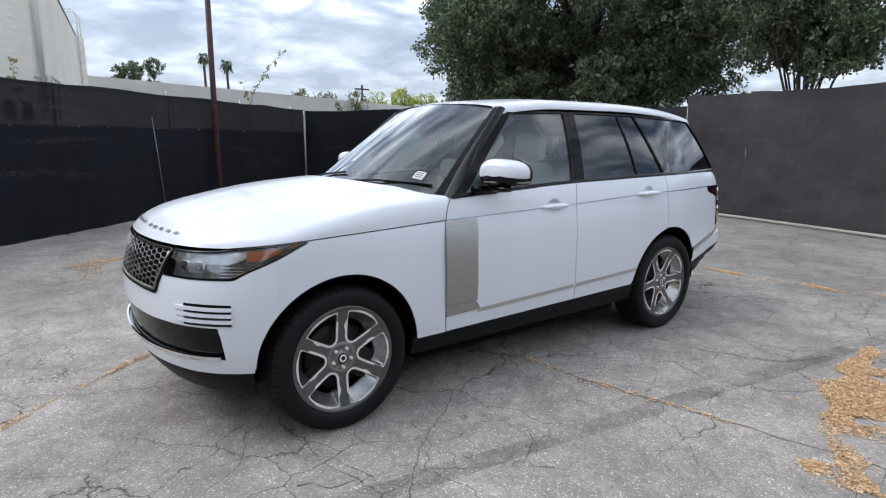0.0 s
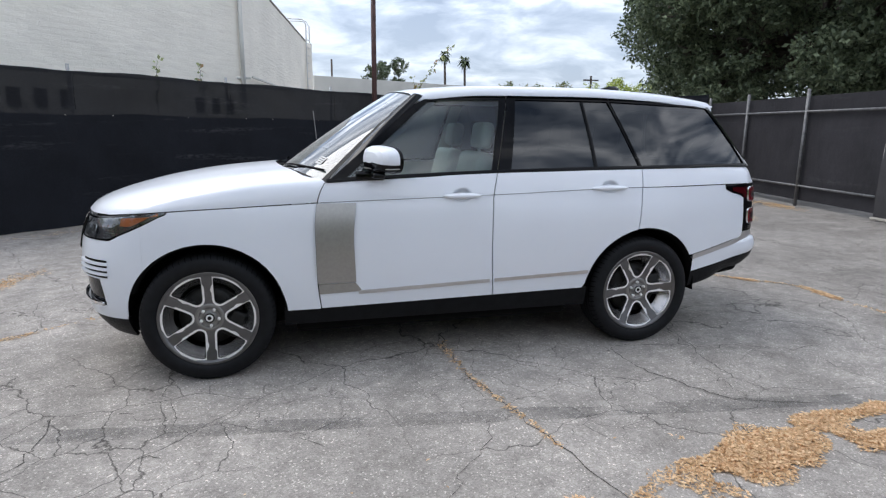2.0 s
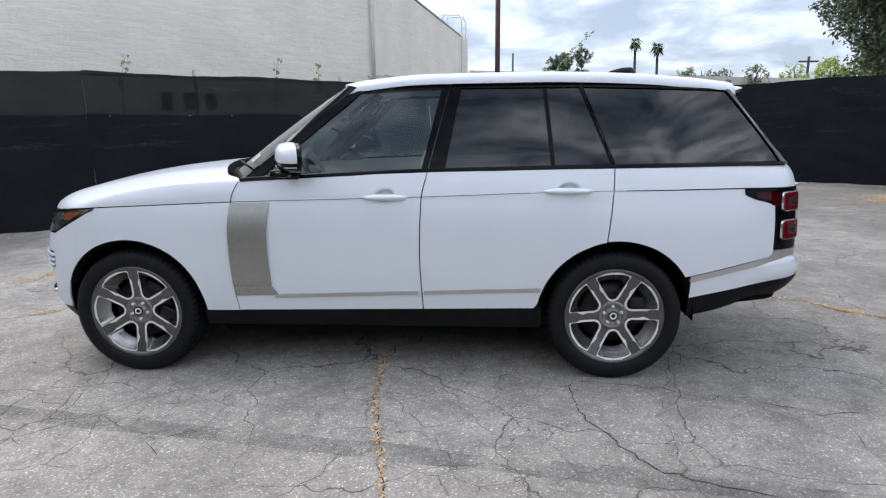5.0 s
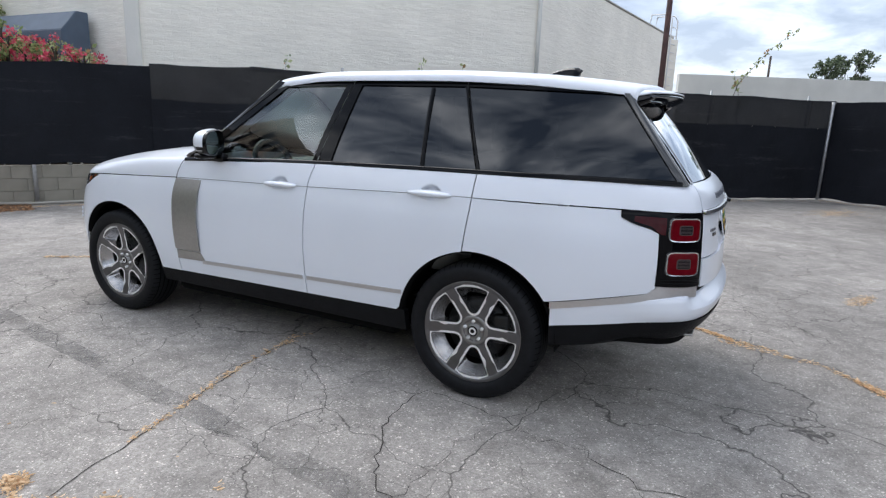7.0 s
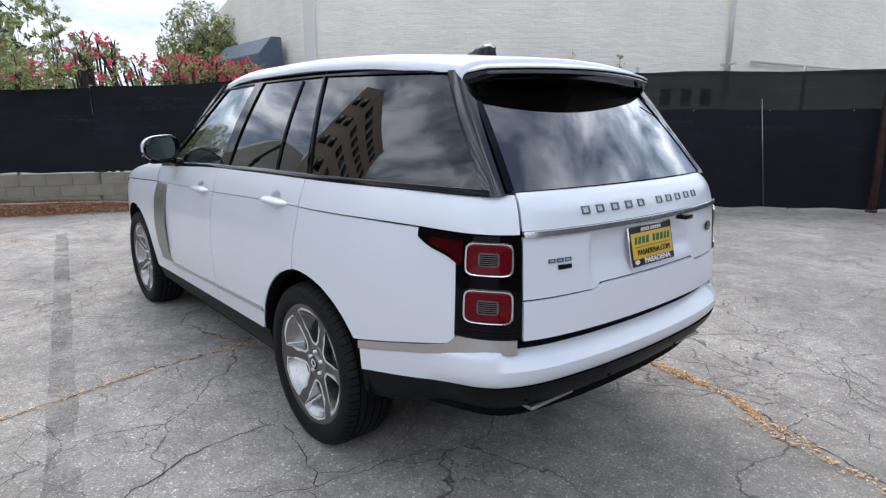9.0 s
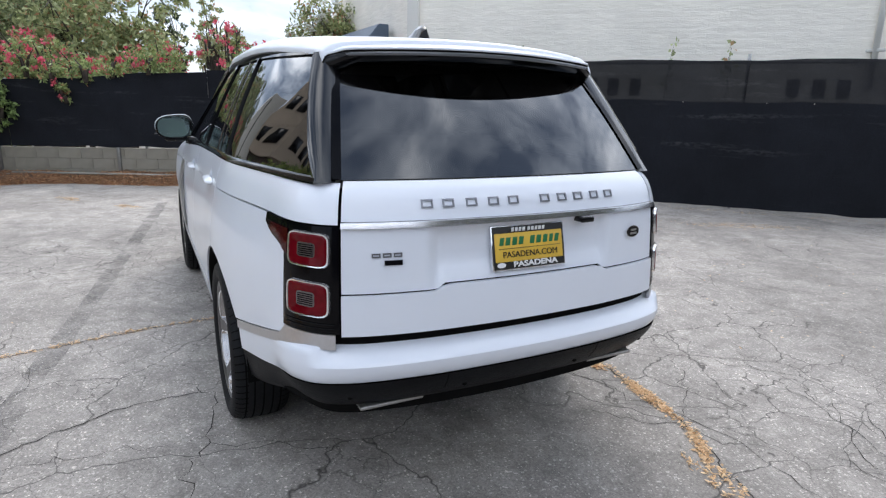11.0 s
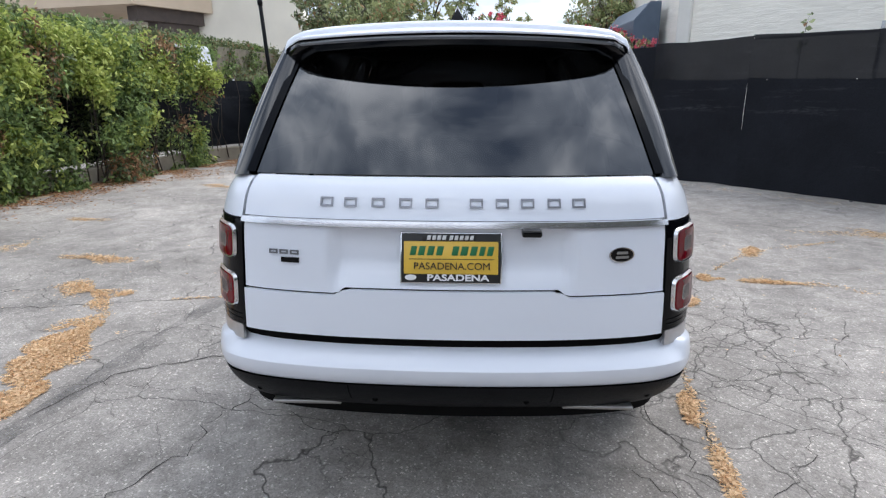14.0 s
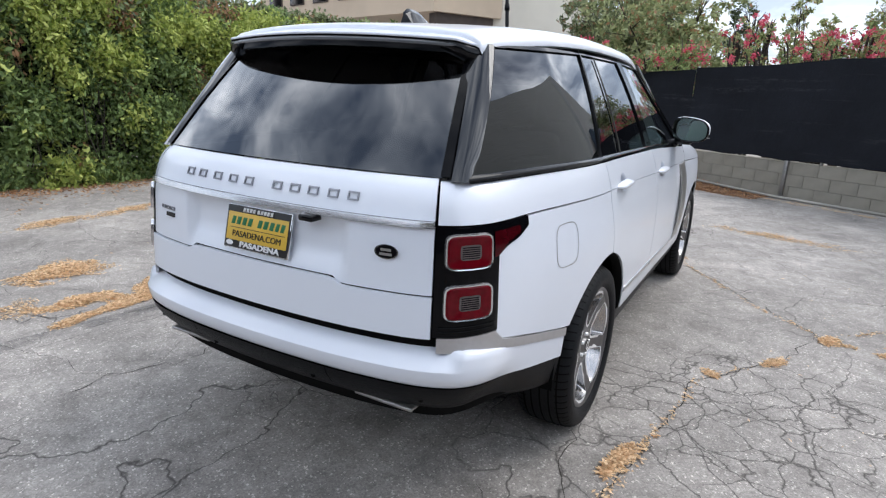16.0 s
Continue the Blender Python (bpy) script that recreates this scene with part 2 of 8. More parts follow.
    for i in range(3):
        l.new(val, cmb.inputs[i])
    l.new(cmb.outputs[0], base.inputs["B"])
    dk = n.new("ShaderNodeMix"); dk.data_type = "RGBA"
    l.new(base.outputs["Result"], dk.inputs["A"]); dk.inputs["B"].default_value = (0.045, 0.04, 0.036, 1)
    fx = n.new("ShaderNodeMath"); fx.operation = "MULTIPLY"; fx.inputs[1].default_value = 0.9
    l.new(mx.outputs[0], fx.inputs[0]); l.new(fx.outputs[0], dk.inputs["Factor"])
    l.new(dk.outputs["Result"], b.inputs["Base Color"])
    b.inputs["Roughness"].default_value = 0.78
    b.inputs["Specular IOR Level"].default_value = 0.35
    hh = n.new("ShaderNodeMath"); hh.operation = "SUBTRACT"; l.new(chip, hh.inputs[0]); l.new(mx.outputs[0], hh.inputs[1])
    bp = n.new("ShaderNodeBump"); bp.inputs["Strength"].default_value, bp.inputs["Distance"].default_value = 0.45, 0.006
    l.new(hh.outputs[0], bp.inputs["Height"]); l.new(bp.outputs[0], b.inputs["Normal"])
    return m


def veil_mat(name, col):
    """Patchy thin film: bare ground shows through it."""
    m = bpy.data.materials.new(name)
    m.use_nodes = True
    n, l = m.node_tree.nodes, m.node_tree.links
    b = n["Principled BSDF"]
    b.inputs["Base Color"].default_value, b.inputs["Roughness"].default_value = (*col, 1), .8
    co = n.new("ShaderNodeTexCoord")
    t = n.new("ShaderNodeTexNoise"); t.inputs["Scale"].default_value, t.inputs["Detail"].default_value = 2.6, 8
    t.inputs["Roughness"].default_value = .7
    l.new(co.outputs["Object"], t.inputs["Vector"])
    r = n.new("ShaderNodeMapRange")
    r.inputs["From Min"].default_value, r.inputs["From Max"].default_value = .36, .68
    r.inputs["To Min"].default_value, r.inputs["To Max"].default_value = 0.0, .46
    l.new(t.outputs["Fac"], r.inputs["Value"])
    tr = n.new("ShaderNodeBsdfTransparent")
    mx = n.new("ShaderNodeMixShader")
    l.new(r.outputs[0], mx.inputs[0]); l.new(tr.outputs[0], mx.inputs[1]); l.new(b.outputs[0], mx.inputs[2])
    l.new(mx.outputs[0], n["Material Output"].inputs[0])
    return m


def screen_mat(name, col, scuff=.35, clear=0.0):
    """Woven screen fabric: fine weave, broad fading, pale rubbed streaks; loose weave lets some of what is behind through."""
    m = bpy.data.materials.new(name)
    m.use_nodes = True
    n, l = m.node_tree.nodes, m.node_tree.links
    b = n["Principled BSDF"]
    b.inputs["Roughness"].default_value, b.inputs["Specular IOR Level"].default_value = .78, .16
    co = n.new("ShaderNodeTexCoord")
    def tex(scale, stretch=(1, 1, 1), detail=6, rough=.6):
        v = n.new("ShaderNodeVectorMath"); v.operation = "MULTIPLY"; v.inputs[1].default_value = stretch
        l.new(co.outputs["Object"], v.inputs[0])
        t = n.new("ShaderNodeTexNoise")
        t.inputs["Scale"].default_value, t.inputs["Detail"].default_value, t.inputs["Roughness"].default_value = scale, detail, rough
        l.new(v.outputs[0], t.inputs["Vector"])
        return t.outputs["Fac"]
    def ramp(v, lo, hi, a, c):
        r = n.new("ShaderNodeMapRange")
        r.inputs["From Min"].default_value, r.inputs["From Max"].default_value = lo, hi
        r.inputs["To Min"].default_value, r.inputs["To Max"].default_value = a, c
        l.new(v, r.inputs["Value"])
        return r.outputs[0]
    def mul(a, c):
        r = n.new("ShaderNodeMath"); r.operation = "MULTIPLY"
        l.new(a, r.inputs[0]); l.new(c, r.inputs[1])
        return r.outputs[0]
    fade = ramp(tex(.9), .32, .68, .74, 1.24)
    weave = ramp(tex(70, (1, 1, 1.6), 2), .3, .7, .72, 1.28)
    streak = mul(ramp(tex(1.0, (.55, .55, 7.0), 5), .58, .76, 0.0, 1.0), ramp(tex(9, (1, 1, 3), 4), .40, .62, 0.0, 1.0))
    val = mul(fade, weave)
    sc = n.new("ShaderNodeVectorMath"); sc.operation = "SCALE"; sc.inputs[0].default_value = col
    l.new(val, sc.inputs["Scale"])
    mx = n.new("ShaderNodeMix"); mx.data_type = "RGBA"
    fs = n.new("ShaderNodeMath"); fs.operation = "MULTIPLY"; fs.inputs[1].default_value = scuff
    l.new(streak, fs.inputs[0]); l.new(fs.outputs[0], mx.inputs["Factor"])
    l.new(sc.outputs[0], mx.inputs["A"]); mx.inputs["B"].default_value = (.105, .105, .11, 1)
    l.new(mx.outputs["Result"], b.inputs["Base Color"])
    ht = n.new("ShaderNodeMath"); ht.operation = "MULTIPLY_ADD"; ht.inputs[1].default_value = .08
    l.new(weave, ht.inputs[0]); l.new(tex(3.2, (1, 1, .55), 5), ht.inputs[2])
    bp = n.new("ShaderNodeBump"); bp.inputs["Strength"].default_value, bp.inputs["Distance"].default_value = .6, .04
    l.new(ht.outputs[0], bp.inputs["Height"]); l.new(bp.outputs[0], b.inputs["Normal"])
    if clear:
        tr = n.new("ShaderNodeBsdfTransparent")
        ms = n.new("ShaderNodeMixShader"); l.new(ramp(tex(1.6), .3, .7, clear * .75, clear * 1.25), ms.inputs[0])
        l.new(b.outputs[0], ms.inputs[1]); l.new(tr.outputs[0], ms.inputs[2])
        l.new(ms.outputs[0], n["Material Output"].inputs[0])
    return m


M_ASPH = asphalt_mat()
M_PAINT = mat("white_paint", (0.755, 0.785, 0.85), 0.30, 0, 0.55, 0.45, var=0.02, vscale=3)
M_BLACK = mat("gloss_black", (0.004, 0.004, 0.005), 0.05, 0, 0.0, 0.26, var=0.2, vscale=5)
M_PILLAR = mat("pillar_gloss_black", (0.004, 0.004, 0.005), 0.03, 0, 0.0, 0.13, var=0.2, vscale=5)
M_DPILLAR = mat("rear_pillar_gloss_black", (0.006, 0.006, 0.007), 0.03, 0, 0.35, 0.75, var=0.2, vscale=5)
M_LAMPBLK = mat("lamp_black", (0.003, 0.003, 0.004), 0.06, 0, 0.0, 0.14, var=0.2, vscale=5)
M_TRIM = mat("black_plastic", (0.007, 0.0075, 0.009), 0.45, spec=0.14, var=0.3, vscale=14, bump=0.15, bscale=400)
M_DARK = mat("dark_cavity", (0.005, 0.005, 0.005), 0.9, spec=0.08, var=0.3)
M_SILVER = mat("satin_silver", (0.40, 0.39, 0.375), 0.40, 0.85, var=0.08, vscale=60)
M_STRIP = mat("bright_satin_strip", (0.58, 0.575, 0.585), 0.34, 0.85, var=0.05, vscale=60)
M_BEZEL = mat("lamp_bezel_chrome", (0.80, 0.79, 0.80), 0.18, 0.9, var=0.05)
M_LIP = mat("spoiler_lip_gloss", (0.10, 0.105, 0.115), 0.12, 0, 1.0, 0.5, var=0.1, vscale=5)
M_EMBLEM = mat("emblem_silver", (0.24, 0.245, 0.27), 0.3, 0.8, var=0.1, vscale=30)
M_CHROME = mat("bright_chrome", (0.75, 0.76, 0.78), 0.08, 1.0, var=0.05)
M_RUBBER = mat("tyre_rubber", (0.0075, 0.008, 0.010), 0.62, spec=0.22, var=0.35, vscale=25, bump=0.2, bscale=160)
M_RIM = mat("machined_alloy", (0.92, 0.91, 0.91), 0.38, 0.45, var=0.1, vscale=30)
M_WEB = mat("silver_alloy", (0.46, 0.45, 0.45), 0.24, 0.95, var=0.12, vscale=18)
M_SPOKE = mat("dark_grey_alloy", (0.15, 0.146, 0.15), 0.30, 0.75, var=0.15, vscale=22)
M_RIMD = mat("grey_alloy", (0.27, 0.262, 0.255), 0.36, 0.75, var=0.15, vscale=20)
M_GRILLE = mat("grille_metal", (0.42, 0.42, 0.43), 0.3, 0.85, var=0.2, vscale=20)
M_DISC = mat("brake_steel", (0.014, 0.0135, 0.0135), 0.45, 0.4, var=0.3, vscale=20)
M_RED = mat("red_lens", (0.1275, 0.0026, 0.0076), 0.10, 0, 0.0, 0.2, var=0.25, vscale=40)
M_REDD = mat("deep_red_lens", (0.0500, 0.0015, 0.0040), 0.06, 0, 0.0, 0.25, var=0.25, vscale=40)
M_LAMPIN = mat("lamp_bowl", (0.27, 0.27, 0.285), 0.25, 0.5, 0.0, 0.5, col2=(0.05, 0.05, 0.054), vscale=9)
M_LAMPSI = mat("lamp_reflector", (0.64, 0.65, 0.67), 0.22, 0.8, var=0.5, vscale=12)
M_CLEARL = mat("grey_lens", (0.10, 0.075, 0.075), 0.15, 0.2, 1.0, var=0.2, vscale=80)
M_AMBER = mat("amber_lens", (0.55, 0.165, 0.055), 0.15, 0, 0.4, var=0.2, vscale=40)
M_GLASS = glass_mat("cabin_glass", (0.84, 1.0, 0.98), gain=1.35)
M_TINT = glass_mat("privacy_glass", (0.035, 0.035, 0.04), gain=1.0)
M_TINT_R = glass_mat("rear_privacy_glass", (0.03, 0.03, 0.035), gain=1.9)
M_WIND = glass_mat("windscreen_glass", (0.34, 0.46, 0.45), gain=1.6)
M_LENS = glass_mat("lamp_cover_glass", (0.9, 0.92, 0.93))
M_SEAT = mat("cream_leather", (0.31, 0.305, 0.275), 0.5, var=0.12, vscale=6, bump=0.1, bscale=90)
M_LINING = mat("cream_lining", (0.46, 0.45, 0.41), 0.55, var=0.12, vscale=6, bump=0.1, bscale=90)
M_DASHT = mat("grey_dash", (0.085, 0.094, 0.091), 0.5, var=0.12, vscale=9)
M_DASH = mat("dark_dash", (0.02, 0.022, 0.026), 0.5, var=0.3, vscale=12)
M_MIRR = mat("mirror_face", (0.30, 0.38, 0.38), 0.02, 1.0)
M_YELLOW = mat("yellow_plate", (0.72, 0.46, 0.06), 0.4, var=0.08, vscale=10)
M_GREEN = mat("green_ink", (0.01, 0.14, 0.045), 0.5)
M_WHITE = mat("white_ink", (0.75, 0.75, 0.75), 0.5)
M_INK = mat("black_ink", (0.01, 0.01, 0.01), 0.5)
M_PAPER = mat("paper_white", (0.75, 0.75, 0.74), 0.7, var=0.1, vscale=80)
M_SCREEN_LO = screen_mat("black_screen_fabric", (0.0105, 0.0118, 0.0160))
M_SCREEN_UP = screen_mat("faded_screen_fabric", (0.030, 0.029, 0.033))
M_SCREEN_TH = screen_mat("thin_screen_fabric", (0.0135, 0.0140, 0.0170), .3, .034)
M_SCREEN_GR = screen_mat("grey_screen_fabric", (0.052, 0.051, 0.054), .8)
M_GALV = mat("galvanised_steel", (0.42, 0.43, 0.44), 0.45, 0.7, var=0.3, vscale=20)
M_GALVD = mat("weathered_steel", (0.20, 0.20, 0.205), 0.55, 0.6, var=0.4, vscale=14)
M_RUST = mat("rust_red_pole", (0.075, 0.03, 0.026), 0.65, var=0.4, vscale=9, bump=0.2, bscale=50)
M_STUCCO = mat("painted_brick", (0.76, 0.74, 0.69), 0.85, var=0.12, vscale=0.7, bump=0.5, bscale=22, rnd=0.06)
M_STUCCO2 = mat("grey_render", (0.68, 0.67, 0.63), 0.85, var=0.14, vscale=0.8, bump=0.4, bscale=18)
M_BLOCK = mat("concrete_block", (0.29, 0.268, 0.225), 0.9, var=0.3, vscale=2.2, bump=0.5, bscale=70, rnd=0.05)
M_CONC = mat("pale_concrete", (0.40, 0.38, 0.34), 0.9, var=0.25, vscale=2.0, bump=0.4, bscale=50)
M_BLUE = mat("slate_blue_metal", (0.085, 0.12, 0.17), 0.5, var=0.15, vscale=3)
M_BEIGE = mat("beige_stucco", (0.58, 0.46, 0.34), 0.85, var=0.1, vscale=0.5, bump=0.2, bscale=20)
M_CREAM = mat("cream_stucco", (0.75, 0.70, 0.60), 0.85, var=0.1, vscale=0.5, bump=0.2, bscale=20)
M_BROWN = mat("dark_brown_steel", (0.06, 0.04, 0.03), 0.6, var=0.3, vscale=3)
M_BARK = mat("bark", (0.07, 0.055, 0.043), 0.9, var=0.5, vscale=6, bump=0.8, bscale=25)
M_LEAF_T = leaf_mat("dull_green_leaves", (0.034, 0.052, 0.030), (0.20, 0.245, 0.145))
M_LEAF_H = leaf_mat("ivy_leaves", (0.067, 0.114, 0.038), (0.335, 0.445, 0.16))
# yellow-green of young growth, also painted where light would strike the hedge
M_LEAF_Y = leaf_mat("yellow_green_ivy_leaves", (0.19, 0.26, 0.05), (0.60, 0.65, 0.19))
# shade inside the hedge, put into the leaf colour
M_LEAF_I = leaf_mat("shaded_ivy_leaves", (0.042, 0.066, 0.03), (0.20, 0.245, 0.115))
M_LEAF_G = leaf_mat("dusty_ivy_leaves", (0.07, 0.095, 0.04), (0.30, 0.34, 0.17), (0.30, 0.17, 0.09))
M_LEAF_D = leaf_mat("dry_ivy_leaves", (0.16, 0.085, 0.045), (0.44, 0.25, 0.13))
M_LEAF_B = leaf_mat("shrub_leaves", (0.16, 0.20, 0.08), (0.52, 0.55, 0.28), (0.42, 0.24, 0.13))
M_LEAF_V = leaf_mat("vine_leaves", (0.12, 0.18, 0.06), (0.44, 0.52, 0.22), (0.44, 0.22, 0.12))
M_LEAF_S = leaf_mat("straw_leaves", (0.26, 0.21, 0.10), (0.58, 0.50, 0.28))
M_FLOWER = leaf_mat("red_bracts", (0.58, 0.05, 0.10), (0.80, 0.20, 0.26))
M_WHITEFL = leaf_mat("white_bracts", (0.5, 0.5, 0.45), (0.7, 0.7, 0.65))
M_CHIP = leaf_mat("dry_leaf_litter", (0.58, 0.37, 0.20), (0.94, 0.72, 0.47), rough=0.8)
M_BROWNLEAF = leaf_mat("brown_leaf_litter", (0.24, 0.11, 0.055), (0.64, 0.38, 0.21), rough=0.85)
M_KERB = mat("dirty_kerb_concrete", (0.33, 0.29, 0.225), 0.92, var=0.35, vscale=3.0, bump=0.5, bscale=50)
M_CRACK = mat("crack_fill", (0.050, 0.044, 0.038), 0.95, var=0.4, vscale=30)
M_STAIN = veil_mat("dark_asphalt_stain", (0.11, 0.11, 0.112))
M_DIRT = mat("dry_dirt", (0.23, 0.14, 0.085), 0.95, var=0.4, vscale=4, bump=0.5, bscale=60)


# ---------------------------------------------------------------- mesh helpers
def link(name, bm, material, parent=None, label="", smooth=True):
    me = bpy.data.meshes.new(name)
    bm.normal_update()
    bm.to_mesh(me)
    bm.free()
    for p in me.polygons:
        p.use_smooth = smooth
    me.materials.append(material)
    ob = new(name, me)
    if parent:
        ob.parent = parent
    if label:
        tagged(ob, label=label)
    return ob


def part(name, bm, material, parent, label="", smooth=True):
    return link(name, bm, material, parent, label, smooth)


def raw(name, verts, faces, material, parent=None, smooth=False):
    me = bpy.data.meshes.new(name)
    me.from_pydata(verts, [], faces)
    for p in me.polygons:
        p.use_smooth = smooth
    me.materials.append(material)
    ob = new(name, me)
    if parent:
        ob.parent = parent
    return ob


def empty(name, at, label, category, group="", kind=""):
    e = new(name)
    e.location = at
    e.empty_display_size = 0.1
    return tagged(e, label, category, group, kind)


def box_bm(lo, hi, bevel=0.0, seg=2, bm=None):
    bm2 = bmesh.new()
    bmesh.ops.create_cube(bm2, size=1)
    c = [(a + b) / 2 for a, b in zip(lo, hi)]
    s = [b - a for a, b in zip(lo, hi)]
    for v in bm2.verts:
        v.co = Vector([c[i] + v.co[i] * s[i] for i in range(3)])
    if bevel:
        bmesh.ops.bevel(bm2, geom=list(bm2.edges), offset=bevel, segments=seg, affect="EDGES", profile=0.5)
    if bm is None:
        return bm2
    return join_bm(bm, bm2)


def join_bm(a, b):
    me = bpy.data.meshes.new("tmp")
    b.to_mesh(me)
    b.free()
    a.from_mesh(me)
    bpy.data.meshes.remove(me)
    return a


def tube_bm(path, radii, n=10, bm=None, cap=True):
    """Round tube through a list of places; radii a number or a list."""
    bm = bm or bmesh.new()
    path = [Vector(p) for p in path]
    if not hasattr(radii, "__len__"):
        radii = [radii] * len(path)
    rings = []
    for i, p in enumerate(path):
        d = (path[min(i + 1, len(path) - 1)] - path[max(i - 1, 0)]).normalized()
        up = Vector((0, 0, 1)) if abs(d.z) < 0.95 else Vector((1, 0, 0))
        a = d.cross(up).normalized()
        b = d.cross(a)
        rings.append([bm.verts.new(p + radii[i] * (math.cos(k * math.tau / n) * a + math.sin(k * math.tau / n) * b)) for k in range(n)])
    for r0, r1 in zip(rings, rings[1:]):
        for k in range(n):
            bm.faces.new((r0[k], r1[k], r1[(k + 1) % n], r0[(k + 1) % n]))
    if cap:
        bm.faces.new(rings[0])
        bm.faces.new(rings[-1][::-1])
    return bm


def curve(pts):
    """Smooth monotone interpolation through (x, y) pairs."""
    xs = [p[0] for p in pts]
    ys = [p[1] for p in pts]
    h = [b - a for a, b in zip(xs, xs[1:])]
    d = [(b - a) / k for a, b, k in zip(ys, ys[1:], h)]
    m = [d[0]] + [0 if d[i - 1] * d[i] <= 0 else 2 * d[i - 1] * d[i] / (d[i - 1] + d[i]) for i in range(1, len(d))] + [d[-1]]
    def f(x):
        if x <= xs[0]:
            return ys[0]
        if x >= xs[-1]:
            return ys[-1]
        i = max(k for k in range(len(xs) - 1) if xs[k] <= x)
        t = (x - xs[i]) / h[i]
        return ((2 * t ** 3 - 3 * t ** 2 + 1) * ys[i] + (t ** 3 - 2 * t ** 2 + t) * h[i] * m[i] + (3 * t ** 2 - 2 * t ** 3) * ys[i + 1] + (t ** 3 - t ** 2) * h[i] * m[i + 1])
    return f


def sheet_bm(pts, side=1, depth=0.0, inward=None, closed_u=False, bm=None):
    """Surface from rows of points; side -1 mirrors it to the other flank. With depth its rim is turned in towards inward."""
    bm = bm or bmesh.new()
    flip = lambda p: Vector((p[0], p[1] * side, p[2]))
    g = [[bm.verts.new(flip(p)) for p in row] for row in pts]
    nu, nv = len(g), len(g[0])
    def face(q):
        try:
            bm.faces.new(q if side < 0 else q[::-1])
        except ValueError:
            pass
    for i in range(nu - 1):
        for j in range(nv - 1):
            face((g[i][j], g[i + 1][j], g[i + 1][j + 1], g[i][j + 1]))
    if depth:
        rim = [(i, 0) for i in range(nu)] + [(nu - 1, j) for j in range(1, nv)] + [(i, nv - 1) for i in range(nu - 2, -1, -1)] + [(0, j) for j in range(nv - 2, 0, -1)]
        a = [bm.verts.new(g[i][j].co) for i, j in rim]
        b = [bm.verts.new(flip(Vector(pts[i][j]) + depth * Vector(inward(pts[i][j])))) for i, j in rim]
        k = len(rim)
        for i in range(k):
            face((a[(i + 1) % k], a[i], b[i], b[(i + 1) % k]))
    return bm


def ring_bm(outer, inner, side=1, bm=None):
    """Band between two closed loops of equal length."""
    bm = bm or bmesh.new()
    flip = lambda p: Vector((p[0], p[1] * side, p[2]))
    o = [bm.verts.new(flip(p)) for p in outer]
    i = [bm.verts.new(flip(p)) for p in inner]
    k = len(o)
    for a in range(k):
        q = (o[a], o[(a + 1) % k], i[(a + 1) % k], i[a])
        bm.faces.new(q if side > 0 else q[::-1])
    return bm


def rect_loop(corners, n=8):
    out = []
    for a, b in zip(corners, corners[1:] + corners[:1]):
        for k in range(n):
            out.append(tuple(a[i] + (b[i] - a[i]) * k / n for i in range(len(a))))
    return out


def lerp(a, b, t):
    return a + (b - a) * t


def smooth01(t):
    t = min(1, max(0, t))
    return t * t * (3 - 2 * t)

# ---------------------------------------------------------------- the car: a large white sport utility, nose towards -x
PLAN = [(-2.31, 0), (-2.30, .2), (-2.27, .4), (-2.205, .6), (-2.13, .73), (-2.03, .83), (-1.92, .893), (-1.8, .932), (-1.6, .958), (-1.4, .964), (-1, .96), (-.5, .96), (0, .96), (.5, .961), (1, .963), (1.4, .968), (1.6, .962), (1.8, .94), (2, .905), (2.2, .868), (2.38, .832), (2.48, .79), (2.555, .72), (2.605, .6), (2.64, .4), (2.655, .2), (2.66, 0)]


def catmull(pts, per=24):
    p = [np.array(q, float) for q in pts]
    p = [2 * p[0] - p[1]] + p + [2 * p[-1] - p[-2]]
    # mirrored ends keep the curve square to the centre line
    p[0] = np.array((pts[1][0], -pts[1][1])); p[-1] = np.array((pts[-2][0], -pts[-2][1]))
    out = []
    for i in range(1, len(p) - 2):
        for k in range(per):
            t = k / per
            out.append(.5 * (2 * p[i] + (p[i + 1] - p[i - 1]) * t + (2 * p[i - 1] - 5 * p[i] + 4 * p[i + 1] - p[i + 2]) * t ** 2 + (3 * p[i] - p[i - 1] - 3 * p[i + 1] + p[i + 2]) * t ** 3))
    out.append(p[-2])
    return np.array(out)


QS = catmull(PLAN)
QL = np.concatenate([[0], np.cumsum(np.linalg.norm(np.diff(QS, axis=0), axis=1))])
QT = np.gradient(QS, axis=0)
QT /= np.linalg.norm(QT, axis=1)[:, None]
S_END = QL[-1]
I_SIDE = curve([(.25, .09), (.32, .05), (.41, .025), (.5, .012), (.6, .004), (.75, 0), (.9, .004), (1.0, .014), (1.08, .03), (1.12, .037), (1.2, .058), (1.28, .09), (1.34, .13)])
I_FRONT = curve([(.25, .13), (.3, .085), (.38, .035), (.5, .008), (.65, 0), (.8, .012), (.9, .035), (1.0, .075), (1.05, .11), (1.12, .17), (1.2, .28)])
I_REAR = curve([(.38, .12), (.45, .05), (.55, .02), (.65, .0), (.75, .0), (.9, .005), (1.0, .012), (1.1, .02), (1.2, .045), (1.25, .075), (1.29, .13)])


def s_x(x):
    """Place along the outline by x."""
    return float(np.interp(x, QS[:, 0], QL))


def s_front(y):
    k = 9 * 24
    return float(np.interp(y, QS[:k, 1], QL[:k]))


def s_rear(y):
    k = 18 * 24
    return float(np.interp(-y, -QS[k:, 1], QL[k:]))


